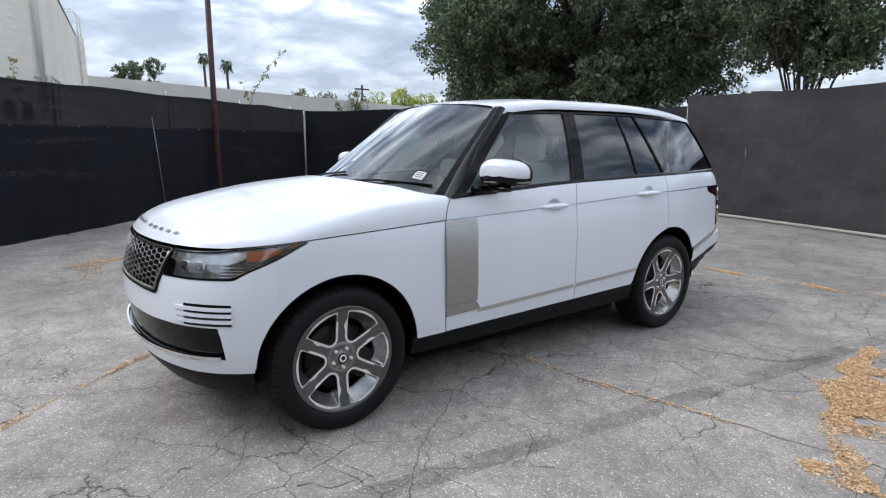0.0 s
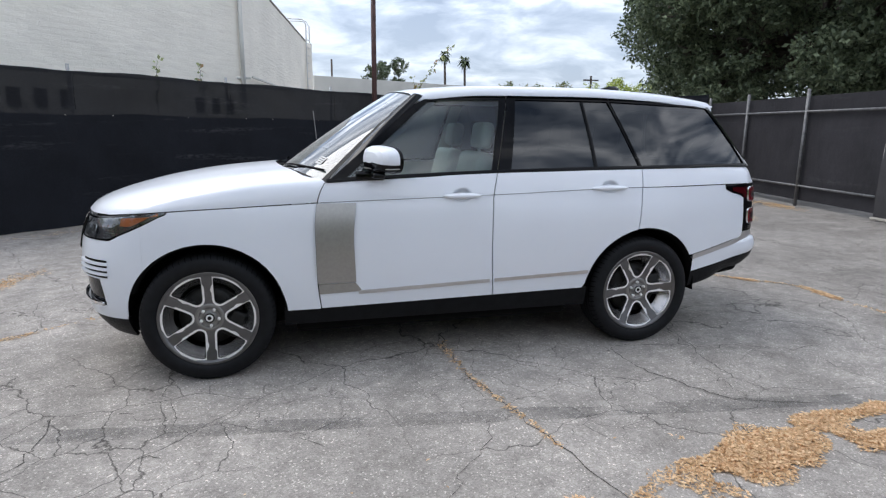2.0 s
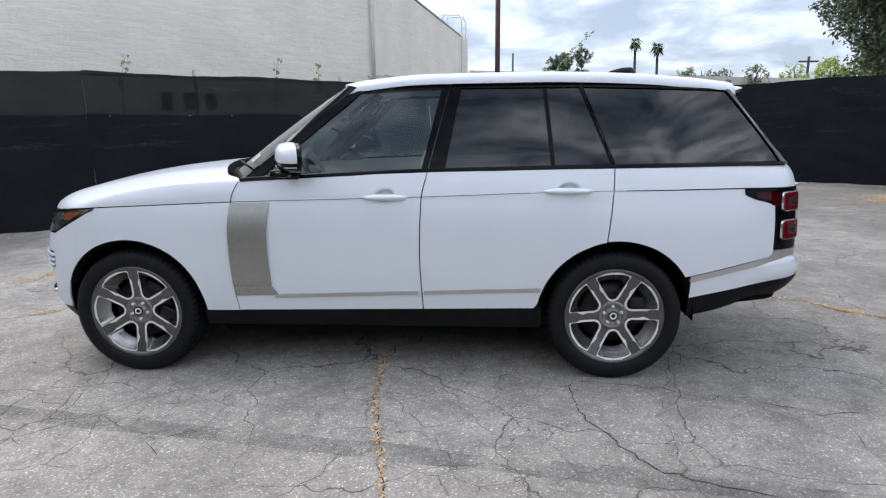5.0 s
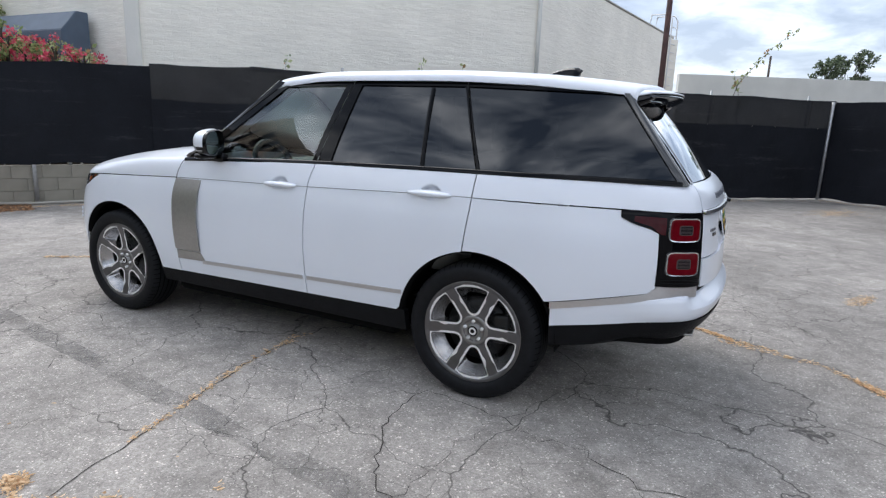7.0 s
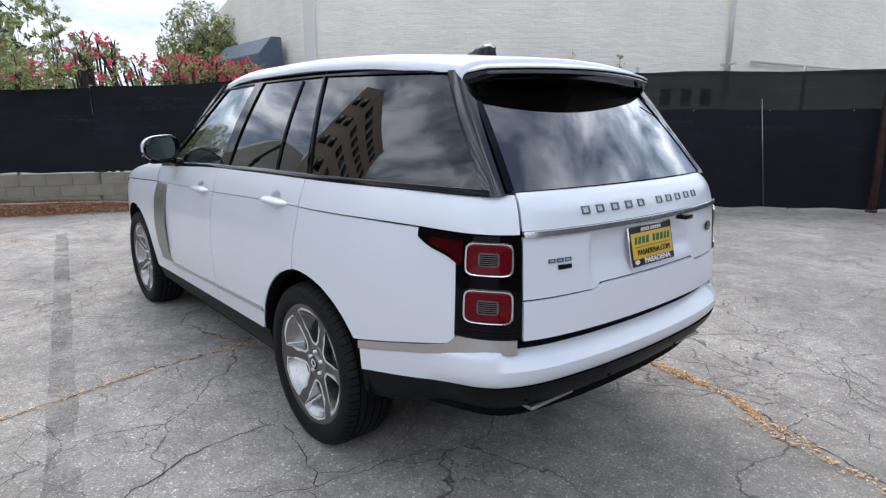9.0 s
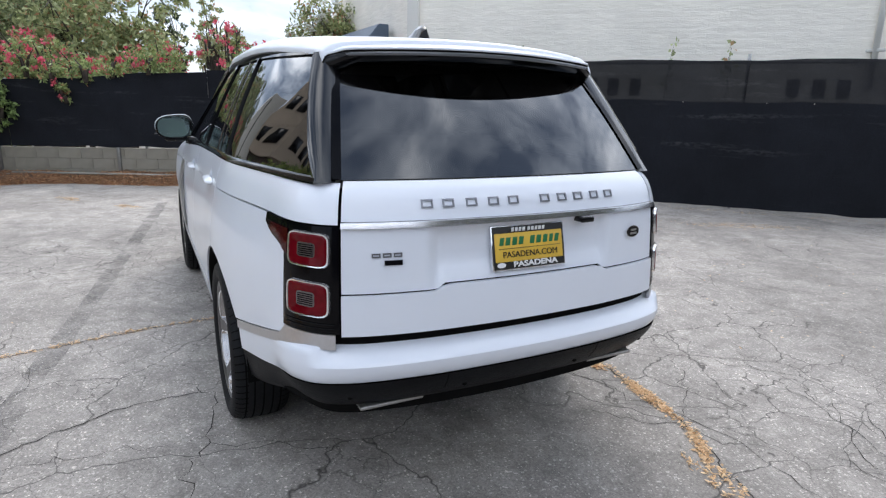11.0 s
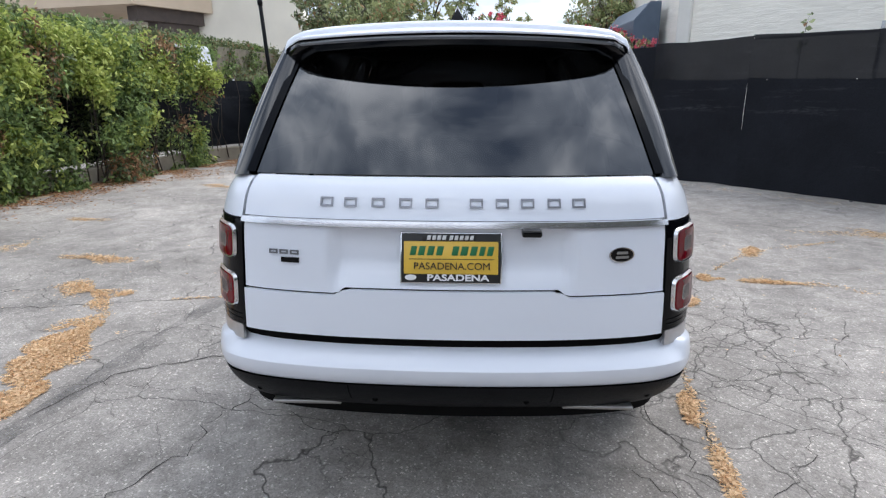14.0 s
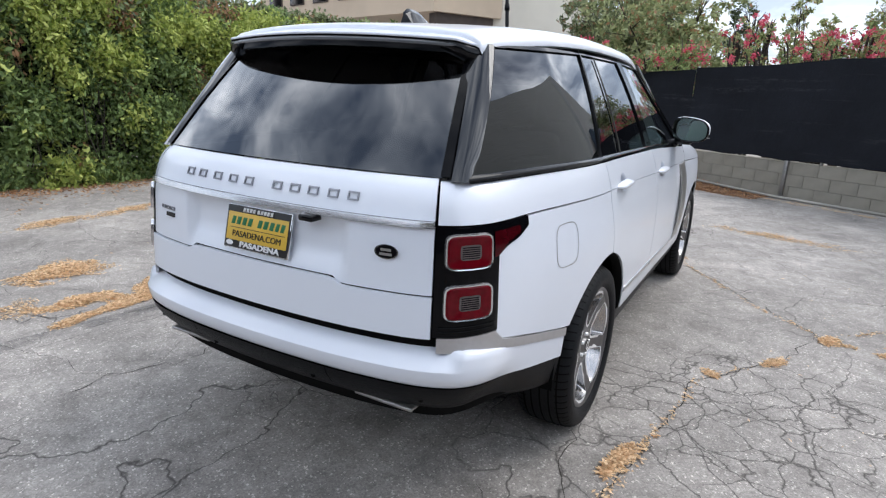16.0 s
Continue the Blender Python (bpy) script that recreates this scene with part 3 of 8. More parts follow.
def body(s, z, out=0.0):
    x, y = np.interp(s, QL, QS[:, 0]), np.interp(s, QL, QS[:, 1])
    tx, ty = np.interp(s, QL, QT[:, 0]), np.interp(s, QL, QT[:, 1])
    wf, wr = smooth01((-1.7 - x) / .4), smooth01((x - 2.1) / .35)
    i = I_SIDE(z) * (1 - wf - wr) + I_FRONT(z) * wf + I_REAR(z) * wr - out
    nx, ny = -ty, tx
    return (float(x - nx * i), float(y - ny * i), z)


def inward(p):
    """Direction from the skin to the middle of the car."""
    x = p[0]
    if x > 2.3:
        return Vector((-1, -.5 * p[1], 0)).normalized()
    if x < -1.95:
        return Vector((1, -.5 * p[1], 0)).normalized()
    return Vector((0, -1, 0))


def field(ss, zb, zt, nz, out=0.0, skew=None):
    """Columns of body points at the places ss between the heights zb(s) and zt(s)."""
    rows = []
    for s in ss:
        a, b = zb(s), zt(s)
        rows.append([body(s + (skew(s, lerp(a, b, k / nz)) if skew else 0), lerp(a, b, k / nz), out(X_OF(s), lerp(a, b, k / nz)) if callable(out) else out) for k in range(nz + 1)])
    return rows


def mirrored(rows):
    """Rows that end on the centre line, carried on across it to the other flank."""
    return rows + [[(x, -y, z) for x, y, z in r] for r in rows[-2::-1]]


def span(a, b, step=.04, extra=()):
    n = max(2, int(abs(b - a) / step) + 1)
    v = sorted(set([a + (b - a) * k / n for k in range(n + 1)] + [e for e in extra if a < e < b]))
    return v


X_OF = lambda s: float(np.interp(s, QL, QS[:, 0]))
Y_OF = lambda s: float(np.interp(s, QL, QS[:, 1]))
SHUT = curve([(-2.3, .995), (-2.1, 1.003), (-2.0, 1.015), (-1.6, 1.045), (-1.28, 1.058), (-.8, 1.077)])
CREASE = curve([(-.8, 1.077), (.32, 1.103), (1.42, 1.135), (2.2, 1.138), (2.6, 1.138)])
WAIST = curve([(-.8, 1.195), (-.62, 1.205), (.38, 1.243), (1.43, 1.262), (2.2, 1.266), (2.45, 1.266)])
A_SEAM = curve([(.40, -.793), (.58, -.811), (.92, -.816), (1.07, -.80), (1.13, -.785), (1.2, -.748)])
B_SEAM = curve([(.40, .338), (.43, .337), (.76, .322), (1.08, .333), (1.25, .37)])
C_SEAM = curve([(.40, 1.36), (.847, 1.403), (1.11, 1.431), (1.25, 1.44)])
ARCH_R, ARCH_Z = .462, .39
WB = 1.461


def arch(x, cx, base):
    d = abs(x - cx - (.012 if cx > 0 else 0))
    if d >= ARCH_R:
        return base
    return max(base, ARCH_Z + math.sqrt(ARCH_R ** 2 - d * d))


GAP = .0035
LAMP_B = curve([(-2.3, .865), (-2.02, .868), (-1.93, .905), (-1.79, .965), (-1.65, 1.03), (-1.6, 1.04)])
car = empty("sport_utility_vehicle", (0, 0, 0), "white full-size luxury sport utility vehicle parked on cracked asphalt", "car")


def arch_marks(cx):
    return [cx + (.012 if cx > 0 else 0) + sg * ARCH_R * math.sin(radians(a)) for a in (12, 25, 37, 48, 58, 67, 75, 81, 86, 89.4, 90.2) for sg in (-1, 1)]


BUMPER_TOP = curve([(1.80, .590), (1.9, .605), (2.2, .666), (2.40, .711), (2.5, .728)])


def flank(side):
    mk = lambda name, rows, m, label="", d=.014: part(name, sheet_bm(rows, side, d, inward), m, car, label)
    # front wing
    x0, x1 = -1.8032, -.80
    ss = [s_x(x) for x in span(x0 + GAP, x1 - GAP, .05, [-1.66, -1.651, -1.649, -1.70, -1.75] + arch_marks(-WB))]
    sk = lambda s, z: (A_SEAM(z) - x1) * smooth01((X_OF(s) + 1.15) / .35)
    mk("front_wing", field(ss, lambda s: arch(X_OF(s), -WB, .41), lambda s: min(SHUT(X_OF(s)) - GAP, LAMP_B(X_OF(s)) - .003 if X_OF(s) < -1.65 else 9), 22, 0, sk), M_PAINT)
    # dark shut line between wing, bonnet and door
    rows = [[body(s_x(A_SEAM(z)) + d, z, .0050) for d in (-.0028, .0028)] for z in [1.07 + .125 * k / 10 for k in range(11)]]
    part("shut_line", sheet_bm(rows, side), M_DARK, car)
    # doors, each in two pieces divided by the crease
    for name, sa, sb, xa, xb in (("front_door", A_SEAM, B_SEAM, -.80, .333), ("rear_door", B_SEAM, C_SEAM, .333, 1.42)):
        # handle with its scooped recess
        hx = (-.009, .251) if name == "front_door" else (1.04, 1.315)
        hc = sum(hx) / 2 - .01
        hz = CREASE(hc) + .004
        scoop = lambda x, z: smooth01(1.5 * (1 - ((x - hc) / .068) ** 2 - ((z - hz) / (.050 if z > hz else .034)) ** 2))
        xs = span(xa + GAP, xb - GAP, .06, [hc + k * .009 for k in range(-9, 10)] + ([] if name == "front_door" else arch_marks(WB)))
        sk = lambda s, z: lerp(sa(z) - xa, sb(z) - xb, (X_OF(s) - xa) / (xb - xa))
        low = (lambda s: .413 + (X_OF(s) + .8) * .016) if name == "front_door" else (lambda s: arch(X_OF(s) - .03, WB, .413 + (X_OF(s) + .8) * .016))
        d = mk(name, field([s_x(x) for x in xs], low, lambda s: CREASE(X_OF(s)) - .002, 56, lambda x, z: -.016 * scoop(x, z), sk), M_PAINT)
        up = part("upper_skin", sheet_bm(field([s_x(x) for x in xs], lambda s: CREASE(X_OF(s)) + .002, lambda s: WAIST(X_OF(s)), 16, lambda x, z: .002 - .024 * scoop(x, z), sk), side, .012, inward), M_PAINT, d)
        rows = []
        for k in range(17):
            x = lerp(hx[0], hx[1], k / 16)
            t = abs(k / 8 - 1)
            w = .020 * (1 - .72 * t ** 3)
            o = .002 + .034 * (1 - t ** 8)
            b0 = body(s_x(x), hz, 0)
            rows.append([(b0[0], b0[1] + o * math.sin(radians(a)) + .001, b0[2] + w * math.cos(radians(a)) * .95) for a in range(0, 181, 20)])
        part("door_handle", sheet_bm(rows, side), M_PAINT, d)
    # rear quarter: above the crease, and below it round the wheel
    ss = [s_x(x) for x in span(1.433 + GAP, 2.40, .05)] + [s for s in span(s_x(2.42), s_rear(.690) - GAP * .7, .03)]
    sk = lambda s, z: (C_SEAM(z) - 1.433) * smooth01((1.7 - X_OF(s)) / .27)
    q = mk("rear_quarter", field(ss, lambda s: CREASE(X_OF(s)) + .002, lambda s: WAIST(X_OF(s)), 7, .002, sk), M_PAINT)
    tip = lambda x: 1.132 if x < 2.2 else curve([(2.2, 1.10), (2.26, 1.072), (2.34, 1.052), (2.385, 1.03)])(x)
    strip = curve([(1.80, .612), (1.9, .627), (2.2, .688), (2.40, .735)])
    ss = [s_x(x) for x in span(1.41 + GAP, 2.388, .04, arch_marks(WB) + [2.198, 2.202, 2.26, 2.32, 2.36])]
    sk2 = lambda s, z: (C_SEAM(z) - 1.41) * smooth01((1.7 - X_OF(s)) / .27)
    low = lambda s: max(arch(X_OF(s), WB, .3), strip(X_OF(s)) + .012 if X_OF(s) > 1.85 else 0)
    part("lower_quarter", sheet_bm(field(ss, low, lambda s: min(CREASE(X_OF(s)) - .002, tip(X_OF(s))), 18, 0, sk2), side, .014, inward), M_PAINT, q)
    # silver strip over the rear bumper corner
    ss = [s_x(x) for x in span(1.895, 2.40, .05)] + span(s_x(2.41), s_rear(.70), .03)
    zt = lambda s: strip(X_OF(s)) + .008 if X_OF(s) < 2.39 else .775
    part("side_strip", sheet_bm(field(ss, lambda s: BUMPER_TOP(min(2.5, X_OF(s))) - .005, zt, 2, .004), side, .012, inward), M_STRIP, q, "satin silver bumper strip")
    # sill, silver strip and vent panel of the door
    ss = [s_x(x) for x in span(-1.02, 1.04, .08)]
    part("sill", sheet_bm(field(ss, lambda s: .305, lambda s: .418 + (X_OF(s) + .8) * .012, 5, -.012), side, .05, inward), M_TRIM, car, "black plastic sill")
    zs = lambda x: .535 + (x - .325) * .032
    ss = [s_x(x) for x in span(-.56, .31, .06)]
    part("side_strip", sheet_bm(field(ss, lambda s: zs(X_OF(s)) - .012, lambda s: zs(X_OF(s)) + .012, 2, .006), side, .01, inward), M_STRIP, car, "satin silver door strip")
    ss = [s_x(x) for x in span(.345, 1.03, .06)]
    part("side_strip", sheet_bm(field(ss, lambda s: zs(X_OF(s)) - .012, lambda s: zs(X_OF(s)) + .012, 2, .006), side, .01, inward), M_STRIP, car, "satin silver door strip")
    ss = [s_x(x) for x in span(-.805, -.575, .02)]
    ve = curve([(.51, 0), (.58, -.002), (.85, -.012), (1.07, .010)])
    skv = lambda s, z: lerp(A_SEAM(z) + .803, ve(z), (X_OF(s) + .805) / .23)
    v = part("side_vent_panel", sheet_bm(field(ss, lambda s: .578, lambda s: SHUT(X_OF(s)) - .004, 14, lambda x, z: .005 + .015 * max(0, 1 - ((z - .80) / .27) ** 2), skv), side, .01, inward), M_SILVER, car, "brushed silver side vent panel")
    ss = [s_x(x) for x in span(-.805, -.545, .02)]
    part("vent_foot", sheet_bm(field(ss, lambda s: .507 + (X_OF(s) + .8) * .03, lambda s: .572 if X_OF(s) < -.578 else lerp(.572, .525, (X_OF(s) + .578) / .033), 4, .005, None), side, .01, inward), M_SILVER, v)
    # wheel arch linings
    for cx in (-WB, WB):
        rows = [[(cx + r * math.cos(radians(a)), (.85 if cx < 0 else .90) if w == 0 else .45, ARCH_Z + r * math.sin(radians(a))) for w in (0, 1)] for r in (ARCH_R + .012,) for a in range(-4, 185, 7)]
        part("arch_lining", sheet_bm(rows, side), M_DARK, car)
        lip = [[body(s_x(cx + (.012 if cx > 0 else 0) + r * math.cos(radians(a))), ARCH_Z + r * math.sin(radians(a)), o) for r, o in ((ARCH_R + .004, -.004), (ARCH_R - .012, -.012), (ARCH_R - .014, -.05))] for a in (range(3, 178, 5) if cx > 0 else range(3, 160, 5))]
        part("arch_lip", sheet_bm(lip, side), M_DARK, car)


# ---- bonnet
ZC = curve([(-2.24, 1.0), (-2.215, 1.035), (-2.17, 1.066), (-2.08, 1.104), (-2.0, 1.128), (-1.75, 1.192), (-1.45, 1.243), (-1.16, 1.272), (-1.0, 1.284)])


def bonnet_point(u, v):
    s0 = s_x(-2.03) * v
    f = body(s0, 1.0)
    c = (lerp(body(0, 1.0)[0], -1.05, u), 0)
    xe = lerp(-2.03, -.805, u)
    e = body(s_x(xe), SHUT(xe) + GAP)
    r = (-1.05 + .262 * v * v, e[1] * 0 + body(s_x(-.805), 1.08)[1] * v)
    f11, f10 = body(s_x(-2.03), 1.0), body(0, 1.0)
    r1 = body(s_x(-.805), 1.08)
    x = (1 - u) * f[0] + u * r[0] + (1 - v) * c[0] + v * e[0] - ((1 - u) * (1 - v) * f10[0] + (1 - u) * v * f11[0] + u * (1 - v) * -1.05 + u * v * -.805)
    y = (1 - u) * f[1] + u * r[1] + v * e[1] - ((1 - u) * v * f11[1] + u * v * r1[1])
    ze = SHUT(xe) + GAP
    zc = ZC(lerp(body(0, 1.0)[0], -1.05, u))
    rise = max(0, zc - ze)
    # flat top, crisp shoulder, sides falling to the shut line; a low power dome runs along the middle
    # upright side wall, then a gently crowned top
    wall = 1 if v < .94 else math.sqrt(max(0, 1 - ((v - .94) / .06) ** 2))
    side = lerp(.35, .60, smooth01(u * 1.3))
    h = side * wall + (1 - side) * (1 - abs(v) ** 2.3)
    h = lerp(1 - abs(v) ** 5, h, smooth01(u * 2.5))
    z = ze + rise * h + .006 * smooth01((v - .45) / .2) * smooth01((.86 - v) / .2) * smooth01(u * 3)
    # the rear corner sweeps back to meet the door and the pillar
    x += .058 * smooth01((v - .84) / .10) * u ** 8 * smooth01((z - 1.075) / .125)
    return (x, y, z)


def bonnet():
    us = [0, .008, .02, .04, .07, .11] + [.11 + .89 * k / 22 for k in range(1, 23)]
    vs = sorted(set([k / 16 for k in range(17)] + [.91, .95, .96, .97, .98, .988, .994, .998]))
    bm = bmesh.new()
    for side in (1, -1):
        sheet_bm([[bonnet_point(u, v) for v in vs] for u in us], side, bm=bm)
    bmesh.ops.remove_doubles(bm, verts=bm.verts, dist=.0005)
    b = part("bonnet", bm, M_PAINT, car)
    return b


# ---- cabin
GT = curve([(-.5, .58), (-.1, .625), (.3, .655), (1.0, .668), (1.6, .655), (2.0, .62), (2.2, .595), (2.4, .56)])


def green(x, z, out=0.0):
    """Side of the cabin at height z."""
    base = Y_OF(s_x(min(x, 2.45))) - .086
    t = (z - 1.25) / .48
    y = lerp(base, GT(x), t) + .06 * t * (1 - t) + out
    return (x, y, z)


ROOF_E = curve([(-.2, 1.725), (-.116, 1.748), (0, 1.768), (.35, 1.797), (1.04, 1.801), (1.56, 1.786), (1.93, 1.757), (2.17, 1.724), (2.3, 1.705)])


def cabin():
    # roof
    rows = []
    xs = [-.135, -.11, -.07, -.02] + [.05 + k * .1 for k in range(21)] + [2.10, 2.145]
    for x in xs:
        e = ROOF_E(x)
        yg = GT(x)
        sec = [(yg + .012, e - .05), (yg + .012, e - .035), (yg + .002, e - .015), (yg - .022, e + .000), (yg - .055, e + .012), (yg * .75, e + .024), (yg * .5, e + .034), (yg * .25, e + .040), (0, e + .042)]
        bow = lambda y: -.075 * (1 - (y / .67) ** 2) if x < .05 else (.07 * (1 - (y / .62) ** 2) if x > 2.0 else 0)
        k = smooth01((.25 - x) / .3) if x < .3 else smooth01((x - 1.9) / .3)
        b = lambda y: (-.075 if x < 1 else .075) * k * (1 - (y / .68) ** 2)
        rows.append([(x + b(y), y, z) for y, z in sec])
        if x == xs[-1]:
            for dx, dz in ((.012, -.004), (.019, -.012), (.021, -.030)):
                rows.append([(x + b(y) + dx, y, z + dz) for y, z in sec])
    bm = bmesh.new()
    for side in (1, -1):
        sheet_bm(rows, side, bm=bm)
    bmesh.ops.remove_doubles(bm, verts=bm.verts, dist=.0005)
    roof = part("roof", bm, M_PAINT, car)
    # windscreen and rear window
    def pane(name, lo, hi, material, n=14, bulge=.03, sides=(1, -1), label=""):
        bm = bmesh.new()
        for side in sides:
            rows = []
            for j in range(n + 1):
                v = j / n
                a, b = lo(v), hi(v)
                rows.append([tuple(lerp(a[i], b[i], k / 8) + (bulge * math.sin(math.pi * k / 8) if i == 2 else 0) for i in range(3)) for k in range(9)])
            sheet_bm(rows, side, bm=bm)
        bmesh.ops.remove_doubles(bm, verts=bm.verts, dist=.0005)
        return part(name, bm, material, car, label)
    wlo = lambda v: (-1.03 + .27 * v ** 2, .80 * v, 1.245 - .075 * v ** 4)
    whi = lambda v: (-.205 + .075 * v ** 2, .615 * v, 1.785 - .038 * v ** 2)
    ws = pane("windscreen", wlo, whi, M_WIND, bulge=.012)
    ws.visible_shadow = False
    # black printed border down each edge of the windscreen
    for side in (-1, 1):
        rows = []
        for j in range(6):
            v = .962 + .038 * j / 5
            a, b = wlo(v), whi(v)
            rows.append([tuple(lerp(a[i], b[i], k / 8) + ((.012 * math.sin(math.pi * k / 8) + .003) if i == 2 else (-.002 if i == 0 else 0)) for i in range(3)) for k in range(9)])
        part("screen_border", sheet_bm(rows, side), M_TRIM, car, "black border along the windscreen edge")
    # black band round the windscreen and scuttle
    bm = bmesh.new()
    for side in (1, -1):
        sheet_bm([[(wlo(v)[0] - .06 + .03 * v, wlo(v)[1] * 1.0, wlo(v)[2] - .03 - .03 * v) , (wlo(v)[0] - .03, wlo(v)[1] * 1.0, wlo(v)[2] - .02), (wlo(v)[0] + .012, wlo(v)[1], wlo(v)[2] + .012)] for v in [k / 11 for k in range(11)]], side, bm=bm)
    part("scuttle_panel", bm, M_TRIM, car, "black plastic scuttle below the windscreen")
    for side in (-1, 1):
        rows = []
        for k in range(13):
            t = k / 12
            a = tuple(lerp(wlo(1)[i], whi(1)[i], t) + (.012 * math.sin(math.pi * t) if i == 2 else 0) for i in range(3))
            x = lerp(-.735, -.075, t); z = lerp(1.20, 1.738, t)
            b = green(x, z, .008)
            m = ((a[0] + b[0]) / 2 - .006, (a[1] + b[1]) / 2 + .02, (a[2] + b[2]) / 2 + .006)
            rows.append([(a[0] + .02, a[1] - .02, a[2] - .01), a, (a[0] - .004, a[1] + .012, a[2] + .006), m, b])
        part("windscreen_pillar", sheet_bm(rows, side), M_BLACK, car)
        # side windows: a gloss black frame round each pane
        TOPZ = lambda x: ROOF_E(x) - .052
        def window(name, outer, inner, gm, label):
            o = [green(x, min(z, TOPZ(x) + .01), .004) for x, z in rect_loop(outer)]
            i = [green(x, z, .004) for x, z in rect_loop(inner)]
            f = part(name, ring_bm(o, i, side), M_PILLAR, car, label)
            i2 = [green(x, z, -.008) for x, z in rect_loop(inner)]
            part("window_seal", ring_bm(i, i2, side), M_TRIM, f)
            rows = []
            c = inner
            for a in range(13):
                u = a / 12
                rows.append([green(lerp(lerp(c[0][0], c[1][0], u), lerp(c[3][0], c[2][0], u), v / 8), lerp(lerp(c[0][1], c[1][1], u), lerp(c[3][1], c[2][1], u), v / 8), -.006) for v in range(9)])
            p = part("window_pane", sheet_bm(rows, side), gm, f)
            p.visible_shadow = False
            return f
        window("front_door_window_frame", [(-.735, 1.200), (.366, 1.243), (.497, 1.745), (-.075, 1.738)], [(-.62, 1.222), (.335, 1.258), (.445, 1.722), (-.045, 1.708)], M_GLASS, "gloss black window frame with clear glass")
        window("rear_door_window_frame", [(.372, 1.243), (1.432, 1.264), (1.262, 1.745), (.503, 1.750)], [(.47, 1.262), (1.424, 1.281), (1.256, 1.722), (.560, 1.724)], M_TINT, "gloss black window frame with dark privacy glass")
        window("quarter_window_frame", [(1.438, 1.264), (2.44, 1.268), (2.118, 1.70), (1.268, 1.745)], [(1.446, 1.281), (2.428, 1.278), (2.112, 1.694), (1.276, 1.722)], M_TINT, "gloss black surround with dark privacy glass")
        bm = bmesh.new()
        rows = [[green(x - .012, z, .0), green(x, z, .006), green(x + .012, z, .0)] for x, z in [(lerp(1.095, 1.055, k / 6), lerp(1.27, 1.715, k / 6)) for k in range(7)]]
        part("window_divider", sheet_bm(rows, side), M_LAMPBLK, car)
        # waist moulding
        rows = [[green(x, WAIST(x) - .004, .012), green(x, WAIST(x) + .014, .014), green(x, WAIST(x) + .020, .002)] for x in [-.74 + k * .11 for k in range(30)]]
        part("waist_moulding", sheet_bm(rows, side), M_LAMPBLK, car)
        # rear pillar in gloss black, round the corner to the tailgate glass
        rows = []
        for k in range(11):
            t = k / 10
            z = lerp(1.268, 1.70, t)
            a = green(lerp(2.435, 2.115, t), z, .005)
            b = (lerp(2.478, 2.150, t), lerp(.712, .592, t), z)
            c = (lerp(2.482, 2.148, t), lerp(.665, .556, t), z)
            rows.append([a, ((a[0] + b[0]) / 2 + .008, (a[1] + b[1]) / 2 + .008, z), b, c])
        part("rear_pillar", sheet_bm(rows, side), M_DPILLAR, car)
    rlo = lambda v: (2.535 - .055 * v ** 2, .672 * v, 1.276)
    rhi = lambda v: (2.205 - .055 * v ** 2, .565 * v, 1.672)
    for side in (-1, 1):
        rows = []
        for k in range(11):
            t = k / 10
            a, b = rlo(1.0), rhi(1.0)
            c, d = rlo(.962), rhi(.962)
            up = .012 * math.sin(math.pi * t) + .004
            p0 = [lerp(a[i], b[i], t) for i in range(3)]
            p1 = [lerp(c[i], d[i], t) for i in range(3)]
            rows.append([(p0[0] + .002, p0[1] + .006, p0[2] + up), (p1[0] + .004, p1[1], p1[2] + up)])
        part("glass_border", sheet_bm(rows, side), M_LAMPBLK, car, "black border beside the rear window")
    rw = pane("rear_window", rhi, rlo, M_TINT_R, bulge=.012)
    # roof spoiler: thin white blade standing off over the rear window, black below
    def blade(v):
        return (2.345 - .12 * v ** 2 - .045 * smooth01((v - .86) / .14) ** 2, .598 * v, 1.728 - .018 * v ** 2 - .012 * smooth01((v - .90) / .10))
    vs = [k / 12 for k in range(10)] + [.80, .84, .88, .91, .94, .97, 1.0]
    top, groove, lip, und = [], [], [], []
    for v in vs[::-1]:
        x, y, z = blade(v)
        rx = 2.215 - .075 * v ** 2
        rz = ROOF_E(2.2) + .036 - .036 * v ** 2 - .02 * smooth01((v - .86) / .14)
        w = smooth01((1.0 - v) / .10)
        top.append([(rx, y, rz - .012), (lerp(rx, x, .5), y, lerp(rz - .006, z, .5) + .004), (x - .012, y, z + .002), (x - .002, y, z - .001), (x, y, z - .005), (x - .003, y, z - .009)])
        groove.append([(x - .003, y, z - .0088), (x - .010, y, z - .012), (x - .003, y, z - .0160)])
        lip.append([(x - .004, y, z - .0158), (x - .001, y, z - .019 - .004 * w), (x - .004, y, z - .021 - .008 * w)])
        und.append([(x - .004, y, z - .0208 - .008 * w), (lerp(x, rx, .3), y, z - .045), (lerp(x, rx, .7), y, z - .060), (rx - .05, y * .97, min(z - .05, 1.672))])
    sp = part("roof_spoiler", sheet_bm(mirrored(top)), M_PAINT, car, "white roof spoiler over a black underside")
    part("spoiler_joint", sheet_bm(mirrored(groove)), M_DARK, sp)
    part("spoiler_lip", sheet_bm(mirrored(lip)), M_LIP, sp, "glossy dark lip along the spoiler edge")
    part("spoiler_underside", sheet_bm(mirrored(und)), M_LAMPBLK, sp, "black spoiler underside")
